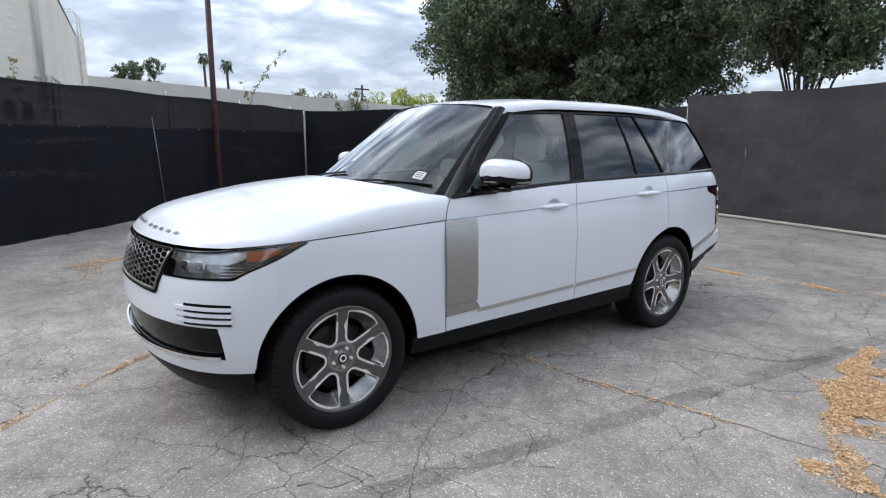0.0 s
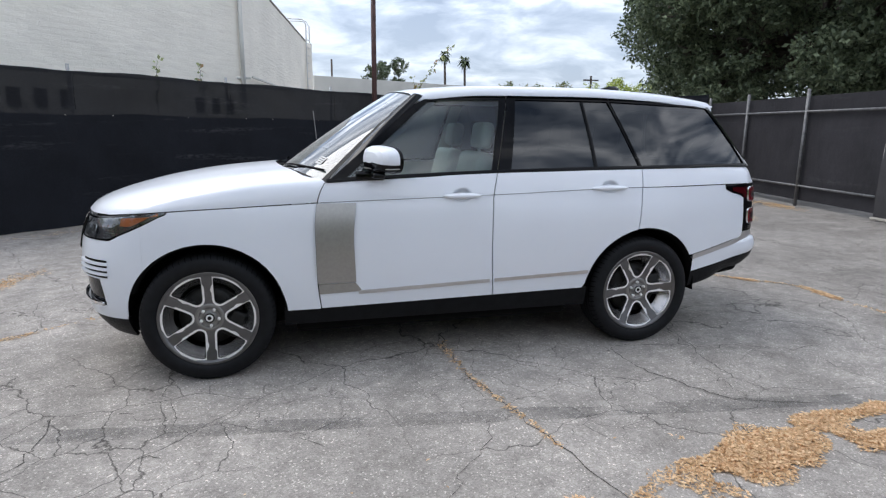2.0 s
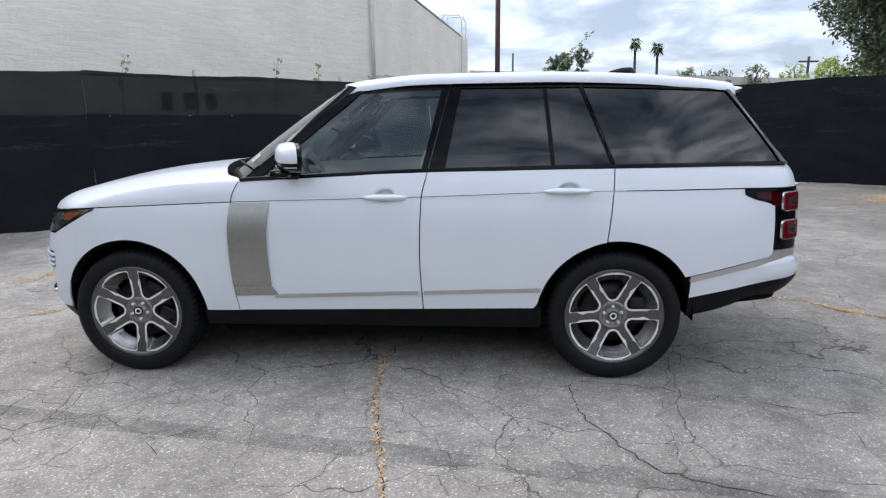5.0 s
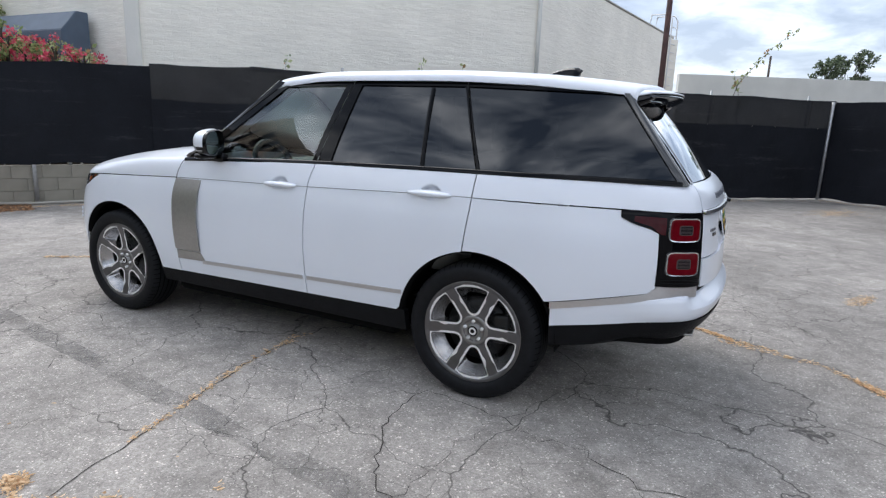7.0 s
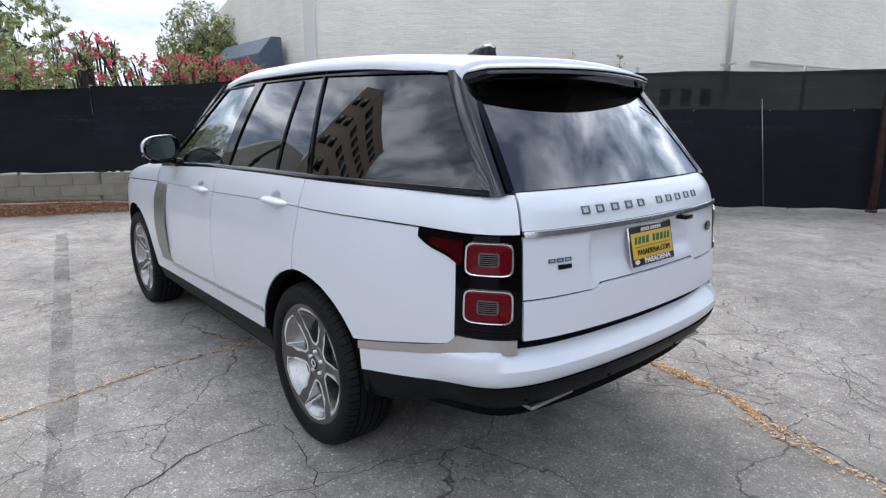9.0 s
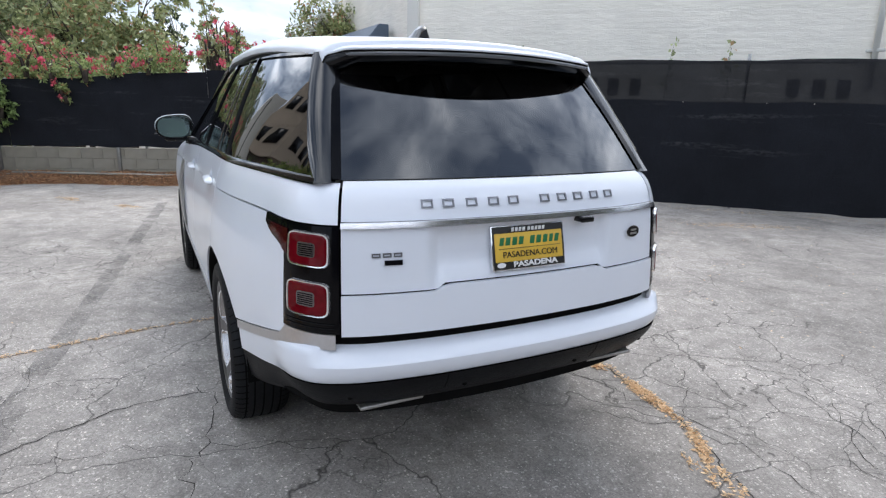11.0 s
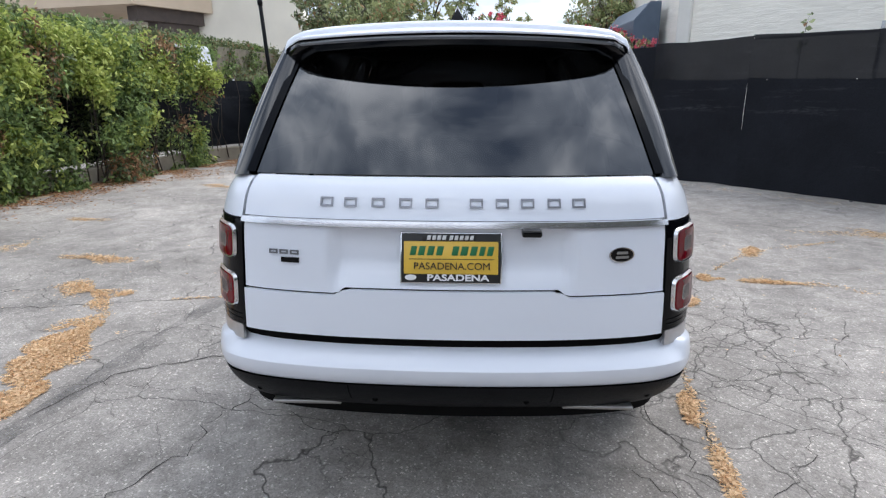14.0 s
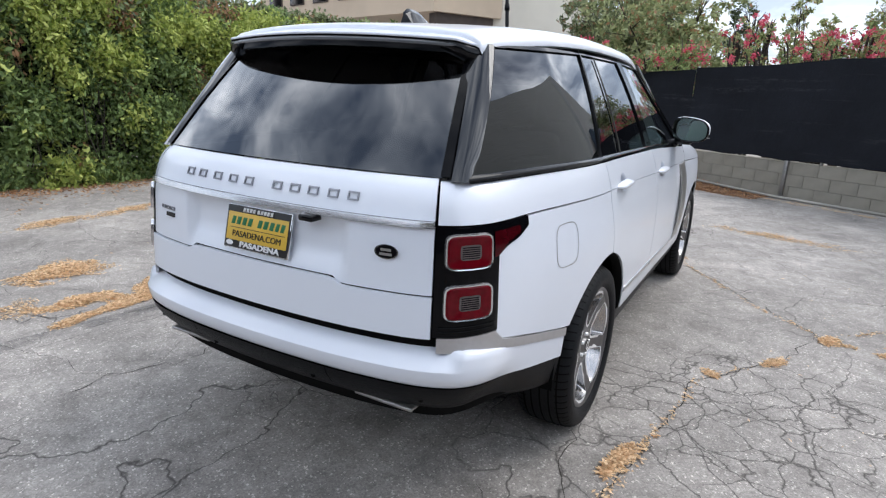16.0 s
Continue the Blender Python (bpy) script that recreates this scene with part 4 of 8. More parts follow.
    # black wings that turn down beside the glass
    for side in (-1, 1):
        rows = []
        for v in (.74, .80, .86, .91, .95, .98, 1.0):
            x, y, z = blade(v)
            k = smooth01((v - .74) / .26)
            rx = 2.155 - .02 * k
            rows.append([(rx - .03, y * .985, z - .050 - .050 * k), (x - .05, y + .012 * k, z - .044 - .040 * k), (x - .022 - .012 * k, y + .020 * k, z - .034 - .040 * k), (x - .008, y + .016 * k, z - .026 - .018 * k), (x - .003, y + .005 * k, z - .017), (lerp(rx, x, .5), y + .008 * k, z - .010), (rx - .02, y + .010 * k, z - .006)])
        part("spoiler_wing", sheet_bm(rows, side), M_BLACK, sp, "gloss black spoiler wing")
    return roof


# ---- front and rear ends
def ends():
    # front bumper skin with openings left for lamps, grille and intake
    lamp_b = LAMP_B
    bm = bmesh.new()
    for side in (1, -1):
        top = lambda s: (.775 if Y_OF(s) < .43 else lerp(.775, .862, smooth01((Y_OF(s) - .43) / .04))) if Y_OF(s) < .56 else min(lamp_b(X_OF(s)) - .003, SHUT(X_OF(s)) - GAP)
        ss = span(0, s_x(-1.8005), .035, [s_front(y) for y in (.425, .435, .445, .455, .465, .475, .79, .80, .81, .82, .83)] + [s_x(x) for x in arch_marks(-WB)])
        low = lambda s: arch(X_OF(s), -WB, .640 if Y_OF(s) < .80 else lerp(.640, .42, smooth01((Y_OF(s) - .80) / .03)))
        sheet_bm(field(ss, low, top, 12), side, .014, inward, bm=bm)
        low2 = lambda s: arch(X_OF(s), -WB, .40)
        sheet_bm(field(span(0, s_x(-1.928), .035), lambda s: .40, lambda s: .458 + .02 * Y_OF(s), 3), side, .014, inward, bm=bm)
    bmp = part("front_bumper", bm, M_PAINT, car)
    bm = bmesh.new(); bm2 = bmesh.new(); bm3 = bmesh.new()
    for side in (1, -1):
        sheet_bm(field(span(0, s_front(.81), .04), lambda s: .455, lambda s: .648, 5, -.02), side, bm=bm)
        sheet_bm(field(span(0, s_front(.80), .04), lambda s: .457 + .02 * Y_OF(s), lambda s: .478 + .02 * Y_OF(s), 2, .008), side, .01, inward, bm=bm2)
        sheet_bm(field(span(0, s_x(-1.935), .04), lambda s: .27, lambda s: .405, 4, -.008), side, .05, inward, bm=bm3)
    part("lower_intake", bm, M_BLACK, bmp, "gloss black lower intake")
    part("chrome_lip", bm2, M_CHROME, bmp, "chrome lip")
    part("front_skirt", bm3, M_TRIM, bmp, "black plastic skirt")
    for side in (-1, 1):
        # three white fins over black slots
        sl = part("bumper_slot_panel", sheet_bm(field(span(s_front(.655), s_front(.845), .02), lambda s: .650, lambda s: .755, 4, .002), side), M_BLACK, bmp, "black bumper slots")
        for k in range(3):
            z = .673 + k * .030
            part("fin", sheet_bm(field(span(s_front(.60), s_front(.846), .02), lambda s: z - .008, lambda s: z + .008, 2, .012), side, .012, inward), M_PAINT, sl)
        # headlamp: dark bowl, projector, amber marker and clear cover
        ss = span(s_front(.505), s_x(-1.652), .03)
        ht = lambda s: SHUT(X_OF(s)) - .004
        hb = lambda s: lamp_b(X_OF(s)) + .002
        hl = part("headlamp", sheet_bm(field(ss, hb, ht, 6, -.018), side, .0, inward), M_LAMPIN, car, "headlamp with grey bowl under a clear cover")
        part("lamp_cover", sheet_bm(field(ss, hb, ht, 6, .001), side), M_LENS, hl).visible_shadow = False
        part("lamp_rim", ring_bm([body(s, z, .002) for s, z in [(s, hb(s)) for s in ss] + [(s, ht(s)) for s in ss[::-1]]], [body(s, z, .002) for s, z in [(s, lerp(hb(s), ht(s), .07)) for s in ss] + [(s, lerp(hb(s), ht(s), .93)) for s in ss[::-1]]], side), M_BLACK, hl)
        part("marker_lens", sheet_bm(field(span(s_x(-1.94), s_x(-1.70), .03), lambda s: max(hb(s) + .024, .956), lambda s: ht(s) - .018, 3, -.012), side), M_AMBER, hl, "amber side marker")
        part("reflector", sheet_bm(field(span(s_front(.60), s_x(-1.91), .03), lambda s: hb(s) + .07, lambda s: ht(s) - .012, 3, -.016), side), M_LAMPSI, hl, "silver reflector band")
        part("inner_panel", sheet_bm(field(span(s_front(.507), s_front(.548), .02), hb, ht, 4, -.010), side), M_BLACK, hl, "black inner lamp panel")
        part("vent_panel", sheet_bm(field(span(s_front(.80), s_x(-1.95), .02), lambda s: hb(s) + .012, lambda s: lerp(hb(s), ht(s), .45), 4, -.020), side), M_DARK, hl, "dark lower lamp panel")
        # two square lamp modules, each a dark lens in a bright frame, and the fins below them
        for y in (.625, .715):
            c0, z0 = s_front(y), .925
            q = lambda f, o: [body(c0 + .034 * f * math.copysign(abs(math.cos(k)) ** .4, math.cos(k)), z0 + .027 * f * math.copysign(abs(math.sin(k)) ** .4, math.sin(k)), o) for k in [i * math.tau / 28 for i in range(28)]]
            bm = ring_bm(q(1, -.010), q(.80, -.007), side)
            ring_bm(q(.80, -.007), q(.74, -.016), side, bm)
            pj = part("projector", bm, M_LAMPSI, hl, "bright frame of a lamp module")
            bm = bmesh.new()
            vs = [bm.verts.new((p[0], p[1] * side, p[2])) for p in q(.76, -.014)]
            bm.faces.new(vs if side > 0 else vs[::-1])
            part("projector_lens", bm, M_DISC, pj)
        for k in range(4):
            z = .884 + k * .014
            part("lamp_fin", sheet_bm(field(span(s_front(.805), s_x(-1.955), .02), lambda s: max(z - .0022, hb(s) + .010), lambda s: max(z + .0022, hb(s) + .012), 2, -.013), side), M_LAMPSI, hl)
    # grille: dark backing, frame and rows of rounded mesh cells
    gs = span(0, s_front(.53), .03)
    gt = lambda s: .992
    gb = lambda s: .772 + .09 * smooth01((Y_OF(s) - .43) / .05)
    bm = bmesh.new()
    for side in (1, -1):
        sheet_bm(field(gs, gb, gt, 5, -.06), side, bm=bm)
    gr = part("grille", bm, M_DARK, car, "black mesh grille with bright surround")
    bm = bmesh.new()
    for side in (1, -1):
        tube = [body(s_front(.44 * k / 10), .774, .002) for k in range(11)] + [body(s_front(lerp(.445, .525, k / 6)), lerp(.782, gt(0), k / 6), .002) for k in range(7)] + [body(s, gt(s), .0) for s in gs[::-1][1:]]
        tube_bm([(p[0], p[1] * side, p[2]) for p in tube], .009, 6, bm)
    part("grille_surround", bm, M_BLACK, gr, "black grille surround")
    bm = bmesh.new()
    for side in (1, -1):
        tube = [body(s_front(.425 * k / 10), .789, .004) for k in range(11)] + [body(s_front(lerp(.43, .507, k / 6)), lerp(.796, gt(0) - .01, k / 6), .004) for k in range(7)]
        tube_bm([(p[0], p[1] * side, p[2]) for p in tube], .0065, 6, bm)
    part("grille_trim", bm, M_SILVER, gr, "satin silver inner grille trim")
    bm = bmesh.new()
    hw, fl, hh = .0350, .0215, .0145
    for side in (1, -1):
        for c in range(13):
            y = c * (hw + fl)
            for r in range(9):
                z = .785 + (r * 2 + c % 2) * hh
                if z > .985 or y > .415 + (z - .774) * .40 or z - hh < .776:
                    continue
                P = lambda dy, dz, o=-.004: (lambda q: (q[0], math.copysign(q[1], y + dy) * side, q[2]))(body(s_front(abs(y + dy)), z + dz, o))
                tube_bm([P(-fl, hh), P(fl, hh)], .0036, 5, bm, cap=False)
                tube_bm([P(fl, hh), P(hw, 0), P(fl, -hh)], .0024, 5, bm, cap=False)
                if c:
                    tube_bm([P(-fl, hh), P(-hw, 0), P(-fl, -hh)], .0024, 5, bm, cap=False)
    part("grille_mesh", bm, M_GRILLE, gr, "bright honeycomb grille mesh")
    # tailgate: upper, pressed number plate recess, lower
    seam = s_rear(.685)
    tail = lambda name, zb, zt, m, out=0.0, a=seam + GAP, d=.014, parent=car, label="", nz=6: part(name, both(field(span(a, S_END, .03), zb, zt, nz, out), d), m, parent, label)
    def both(rows, d):
        return sheet_bm(mirrored(rows), 1, d, inward)
    tg = tail("tailgate", lambda s: 1.150, lambda s: 1.272, M_PAINT, nz=8)
    low_z = curve([(0, .932), (.335, .932), (.36, .915), (.385, .912), (.7, .912)])
    lo = lambda s: low_z(Y_OF(s))
    ss = span(seam + GAP, S_END, .02, [s_rear(y) for y in (.33, .345, .36, .375, .39, .40, .41)])
    rows = []
    for s in ss:
        y = Y_OF(s)
        dip = -.028 * smooth01((.405 - y) / .06)
        rows.append([body(s, lerp(lo(s) + .003, 1.13, k / 8), dip * smooth01((8 - k) / 1.5) if k > 6 else dip * smooth01(k / 3.5)) for k in range(9)])
    part("middle_skin", both(rows, .014), M_PAINT, tg)
    tail("lower_skin", lambda s: .772, lambda s: lo(s) - .003, M_PAINT, .008, parent=tg)
    tail("trim_bar", lambda s: 1.131, lambda s: 1.149, M_BEZEL, .016, parent=tg, label="satin chrome trim bar", nz=3)
    tail("tailgate_gap", lambda s: .70, lambda s: .790, M_DARK, -.052, parent=tg)
    # rear bumper: a crisp crease with a sloping step above it between the corners
    ss = [s_x(x) for x in span(1.90, 2.40, .04)] + span(s_x(2.42), s_rear(.62), .014) + span(s_rear(.61), S_END, .035)
    edge = curve([(1.9, .505), (2.2, .555), (2.45, .60), (2.7, .622)])
    rows, skirt = [], []
    for s in ss:
        x, y = X_OF(s), Y_OF(s)
        a, b = edge(x), BUMPER_TOP(min(x, 2.5))
        ow = .038 * smooth01((x - 2.25) / .3)
        step = smooth01((.765 - y) / .05) * smooth01((x - 2.3) / .1)
        out = smooth01((x - 2.2) / .3)
        flat = ((0, -.010), (.10, -.003), (.30, .001), (.46, .001), (.49, .001), (.52, .001), (.60, .000), (.80, -.003), (.97, -.008), (1.0, -.016))
        cut = ((0, -.012), (.10, -.005), (.30, .000), (.46, .003), (.485, .003), (.51, .000), (.56, -.010), (.78, -.046), (.97, -.076), (1.0, -.082))
        b += .012 * step
        r = [body(s, lerp(a, b, t), ow + lerp(d0 * out, d1, step)) for (t, d0), (_, d1) in zip(flat, cut)]
        r.append(body(s, b + .004, ow - lerp(.030, .11, step)))
        rows.append(r)
        q = a - .002
        r = [body(s, lerp(q - .115, q, k / 6), ow - .004 - .055 * (1 - k / 6) ** 2 * smooth01((x - 2.0) / .4)) for k in range(7)]
        w = Vector(r[0]) + Vector(inward(r[0])) * .25
        skirt.append([(w.x, w.y, w.z + .01)] + r)
    # two sheets that share the crease, so that it stays sharp
    low = sheet_bm(mirrored([r[:5] for r in rows]))
    rb = part("rear_bumper", sheet_bm(mirrored([r[4:] for r in rows]), bm=low), M_PAINT, car)
    sk = part("rear_skirt", sheet_bm(mirrored(skirt)), M_TRIM, rb, "black plastic rear skirt")
    # fine joints and parking sensors in the skirt
    for y in (-.33, .33):
        part("skirt_joint", sheet_bm([[(lambda p: (p[0], math.copysign(p[1], y), p[2]))(body(s_rear(abs(y) + d), z, .0375 - .055 * ((.62 - z) / .115) ** 2)) for z in (.512, .55, .585, .616)] for d in (-.002, .002)]), M_DARK, sk)
    for y in (-.66, -.25, .25, .66):
        c = body(s_rear(abs(y)), .548, .0145)
        bm = bmesh.new()
        bmesh.ops.create_cone(bm, cap_ends=True, segments=14, radius1=.0095, radius2=.009, depth=.004)
        bmesh.ops.transform(bm, matrix=Matrix.Translation((c[0], math.copysign(c[1], y), c[2])) @ Matrix.Rotation(radians(90), 4, "Y"), verts=bm.verts)
        part("parking_sensor", bm, M_DARK, sk)
    for side in (-1, 1):
        bm = box_bm((2.40, side * .50 - .12, .484), (2.578, side * .50 + .12, .498), .005)
        part("exhaust_tip", bm, M_SILVER, rb, "flat satin silver exhaust tip")
        # tail lamp
        tipb = curve([(2.2, 1.10), (2.26, 1.072), (2.34, 1.052), (2.385, 1.03)])
        ss = [s_x(x) for x in span(2.20, 2.386, .02)] + span(s_x(2.39), seam - GAP, .015)
        zt = lambda s: CREASE(X_OF(s)) - .003
        zb = lambda s: tipb(X_OF(s)) + .003 if X_OF(s) < 2.386 else .778
        tl = part("tail_lamp", sheet_bm(field(ss, zb, zt, 14, .004), side, .012, inward), M_LAMPBLK, car, "black tail lamp with two square red lights")
        sw = span(s_x(2.262), s_x(2.41), .02)
        part("wing_lens", sheet_bm(field(sw, lambda s: lerp(tipb(X_OF(s)) + .016, 1.03, smooth01((X_OF(s) - 2.35) / .05)) , lambda s: zt(s) - .022, 3, .007), side), M_REDD, tl, "deep red side lens")
        for zc, zh in ((1.057, .053), (.893, .055)):
            s0, s1 = s_x(2.39) + .040, seam - .040
            sc = (s0 + s1) / 2
            sq = lambda k, f: (sc + (s1 - s0) / 2 * f * sgnp(math.cos(k)), zc + zh * f * sgnp(math.sin(k)))
            sgnp = lambda v: math.copysign(abs(v) ** .35, v)
            ks = [i * math.tau / 40 for i in range(40)]
            loop = lambda f, o: [body(*sq(k, f), o) for k in ks]
            lens = bmesh.new()
            ring_bm(loop(1.0, .012), loop(.90, .0145), side, lens)
            ring_bm(loop(.90, .0145), loop(.45, .0115), side, lens)
            l = part("red_light", lens, M_RED, tl, "square red light")
            c = bmesh.new()
            vs = [c.verts.new((p[0], p[1] * side, p[2])) for p in loop(.46, .012)]
            c.faces.new(vs if side > 0 else vs[::-1])
            rl = part("reverse_lens", c, M_CLEARL, l, "grey centre lens")
            for fz in (-.34, -.21, -.08, .05, .18, .31):
                q = [body(sc + (s1 - s0) / 2 * dx, zc + zh * (fz + dz), .013) for dx, dz in ((-.38, -.028), (.38, -.028), (.38, .028), (-.38, .028))]
                raw("lens_rib", [(p[0], p[1] * side, p[2]) for p in q], [(0, 1, 2, 3) if side > 0 else (3, 2, 1, 0)], M_LAMPBLK, rl)
            bz = ring_bm(loop(1.10, .004), loop(1.055, .0135), side)
            ring_bm(loop(1.055, .0135), loop(.985, .0125), side, bz)
            part("bezel", bz, M_BEZEL, l, "bright silver bezel")
        for z in (.797, .812):
            part("lamp_rib", sheet_bm(field(span(s_x(2.39) + .02, seam - .02, .02), lambda s: z - .0016, lambda s: z + .0016, 2, .0065), side), M_TRIM, tl)


# ---- wheels
def wheel():
    w = empty("wheel", (0, 0, 0), "", "")
    bm = bmesh.new()
    R, rw = .390, .285
    prof = [(.100, .282), (.108, .290), (.121, .301), (.1275, .314), (.130, .331), (.129, .350), (.122, .368), (.109, .381), (.092, .3885), (.06, .3922), (.02, .3935)]
    prof = prof + [(-a, b) for a, b in prof[::-1]]
    n = 72
    rings = []
    for k in range(n):
        a = k * math.tau / n
        rings.append([bm.verts.new((r * math.cos(a), -y, r * math.sin(a))) for y, r in prof])
    for k in range(n):
        r0, r1 = rings[k], rings[(k + 1) % n]
        for j in range(len(prof) - 1):
            bm.faces.new((r0[j], r1[j], r1[j + 1], r0[j + 1]))
    tyre = part("tyre", bm, M_RUBBER, w, "black road tyre")
    # tread ribs
    bm = bmesh.new()
    for y in (-.075, -.04, 0, .04, .075):
        g = []
        for k in range(n):
            a = k * math.tau / n
            rr = .3944 if abs(y) < .06 else .3916
            g.append([bm.verts.new((rr * math.cos(a), y + d, rr * math.sin(a))) for d in (-.0035, .0035)])
        for k in range(n):
            bm.faces.new((g[k][0], g[(k + 1) % n][0], g[(k + 1) % n][1], g[k][1]))
    # short grooves over the shoulders
    for k in range(66):
        for sg in (-1, 1):
            a = k * math.tau / 66 + (.02 if sg > 0 else 0)
            q = []
            for (y, r), da in zip(((.119, .3725), (.109, .3820), (.092, .3897), (.066, .3925)), (0, .006, .012, .018)):
                q.append([(r * math.cos(a + da + e), sg * y, r * math.sin(a + da + e)) for e in (-.007, .007)])
            sheet_bm(q, bm=bm)
    part("tread_pattern", bm, M_DARK, w)
    # barrel and outer lip
    def lathe(prof, n=72):
        bm = bmesh.new()
        rg = [[bm.verts.new((r * math.cos(k * math.tau / n), y, r * math.sin(k * math.tau / n))) for y, r in prof] for k in range(n)]
        for k in range(n):
            for j in range(len(prof) - 1):
                bm.faces.new((rg[k][j], rg[(k + 1) % n][j], rg[(k + 1) % n][j + 1], rg[k][j + 1]))
        return bm
    rim = part("rim", lathe([(.12, .270), (-.02, .262), (-.085, .268), (-.102, .274), (-.110, .284), (-.112, .289), (-.106, .292)]), M_RIMD, w, "grey alloy rim with machined faces")
    part("rim_lip", lathe([(-.100, .262), (-.1065, .2675), (-.1095, .274), (-.1145, .281), (-.1135, .288)]), M_SPOKE, w, "dark alloy rim lip")
    # six openings between parallel spokes, each framed by a bright machined edge
    face = curve([(.05, -.074), (.095, -.073), (.125, -.075), (.16, -.080), (.20, -.088), (.235, -.097), (.272, -.107), (.30, -.108)])
    HALF = .0330

    def opening(n=60):
        edge = lambda r: (r * .5 - HALF) / .866
        raw_pts = []
        for k in range(9):
            r = lerp(.098, .240, k / 8)
            raw_pts.append((r, edge(r)))
        ang = math.asin(edge(.240) / .260)
        raw_pts += [(.260 * math.cos(lerp(ang, -ang, k / 10)), .260 * math.sin(lerp(ang, -ang, k / 10))) for k in range(11)]
        raw_pts += [(r, -t) for r, t in raw_pts[:9][::-1]]
        pts = raw_pts + [raw_pts[0]]
        d = [0]
        for p, q in zip(pts, pts[1:]):
            d.append(d[-1] + math.hypot(q[0] - p[0], q[1] - p[1]))
        out = [(float(np.interp(d[-1] * k / n, d, [p[0] for p in pts])), float(np.interp(d[-1] * k / n, d, [p[1] for p in pts]))) for k in range(n)]
        for _ in range(4):
            out = [tuple((out[k - 1][i] + 2 * out[k][i] + out[(k + 1) % n][i]) / 4 for i in (0, 1)) for k in range(n)]
        return out
    hole = opening()

    def grown(loop, w):
        out = []
        for k, (r, t) in enumerate(loop):
            (r0, t0), (r1, t1) = loop[k - 1], loop[(k + 1) % len(loop)]
            l = math.hypot(r1 - r0, t1 - t0)
            # the machined edge steps wider half way along one side
            g = w(r, t)
            out.append((r - (t1 - t0) / l * g * ORI, t + (r1 - r0) / l * g * ORI))
        return out
    area = sum(hole[k - 1][0] * hole[k][1] - hole[k][0] * hole[k - 1][1] for k in range(len(hole)))
    ORI = -1 if area > 0 else 1
    rim_edge = grown(hole, lambda r, t: .0125 + (.0065 * smooth01((r - .150) / .012) * smooth01((.225 - r) / .02) if t > .02 else 0))
    for k in range(6):
        a0 = k * math.tau / 6
        b0 = a0 + math.tau / 12
        turn = lambda r, t, y, c=math.cos(b0), s_=math.sin(b0): (r * c - t * s_, y, r * s_ + t * c)
        ca, sa = math.cos(a0), math.sin(a0)
        P = lambda r, t, y: (r * ca - t * sa, y, r * sa + t * ca)
        rs = [.055, .085, .12, .16, .20, .235, .262, .284]
        part("spoke", sheet_bm([[P(r, t, face(r) + .0015) for t in (-.030, -.022, 0, .022, .030)] for r in rs]), M_SPOKE, w)
        part("spoke_edge", ring_bm([turn(r, t, face(r) - .002) for r, t in hole], [turn(r, t, face(r) - .002) for r, t in rim_edge]), M_RIM, w, "bright machined edge round a wheel opening")
        bm = bmesh.new()
        lp = [[turn(r, t, face(r) - .001) for r, t in hole]]
        for fr, ft, dy in ((.97, .965, .007), (.90, .90, .024), (.80, .80, .046), (.70, .68, .066)):
            lp.append([turn(.098 + (r - .098) * fr, t * ft, face(.098 + (r - .098) * fr) * .5 + face(r) * .5 + dy) for r, t in hole])
        for p, q in zip(lp, lp[1:]):
            ring_bm(p, q, 1, bm)
        part("opening_wall", bm, M_WEB, w, "smooth silver wall of a wheel opening")
    part("hub", lathe([(-.04, .092), (-.068, .090), (-.0765, .082), (-.0775, .070), (-.070, .062), (-.066, .045), (-.068, .038), (-.083, .036), (-.086, .030), (-.087, .0005)], 36), M_RIMD, w)
    cap = part("centre_cap", lathe([(-.088, .030), (-.0895, .027), (-.0895, .0005)], 24), M_BLACK, w, "black centre cap")
    part("cap_emblem", lathe([(-.0900, .022), (-.0905, .017), (-.0900, .012)], 24), M_RIM, w)
    for k in range(5):
        a = k * math.tau / 5 + .3
        bm = bmesh.new()
        bmesh.ops.create_cone(bm, cap_ends=True, segments=8, radius1=.011, radius2=.009, depth=.03)
        bmesh.ops.transform(bm, matrix=Matrix.Translation((.054 * math.cos(a), -.070, .054 * math.sin(a))) @ Matrix.Rotation(radians(90), 4, "X"), verts=bm.verts)
        part("wheel_nut", bm, M_RIM, w)
    # disc and caliper near-black: the shade behind the spokes is in their colour
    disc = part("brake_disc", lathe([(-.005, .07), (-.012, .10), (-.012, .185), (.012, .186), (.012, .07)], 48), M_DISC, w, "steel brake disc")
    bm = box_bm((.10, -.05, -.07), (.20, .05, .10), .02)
    part("brake_caliper", bm, M_DISC, w, "near-black brake caliper")
    # black disc that closes the wheel and stands for the shade inside it
    part("hub_shade_disc", lathe([(.04, .265), (.04, .0005)], 36), M_DARK, w)
    return w


def wheels():
    w0 = wheel()
    spots = [(-WB, -1, 30), (WB + .008, -1, -3), (-WB, 1, 20), (WB + .008, 1, 14)]
    for i, (x, side, spin) in enumerate(spots):
        m = pose(x, side * .822, .388, 0, 0, 0 if side < 0 else 180) @ pose(0, 0, 0, 0, spin, 0)
        o = w0 if i == 0 else copy_thing(w0, m)
        o.matrix_basis = m
        o.parent = car
        for k in ("label", "category"):
            if k in o:
                del o[k]


flank(-1)
flank(1)
bonnet()
cabin()
ends()
wheels()


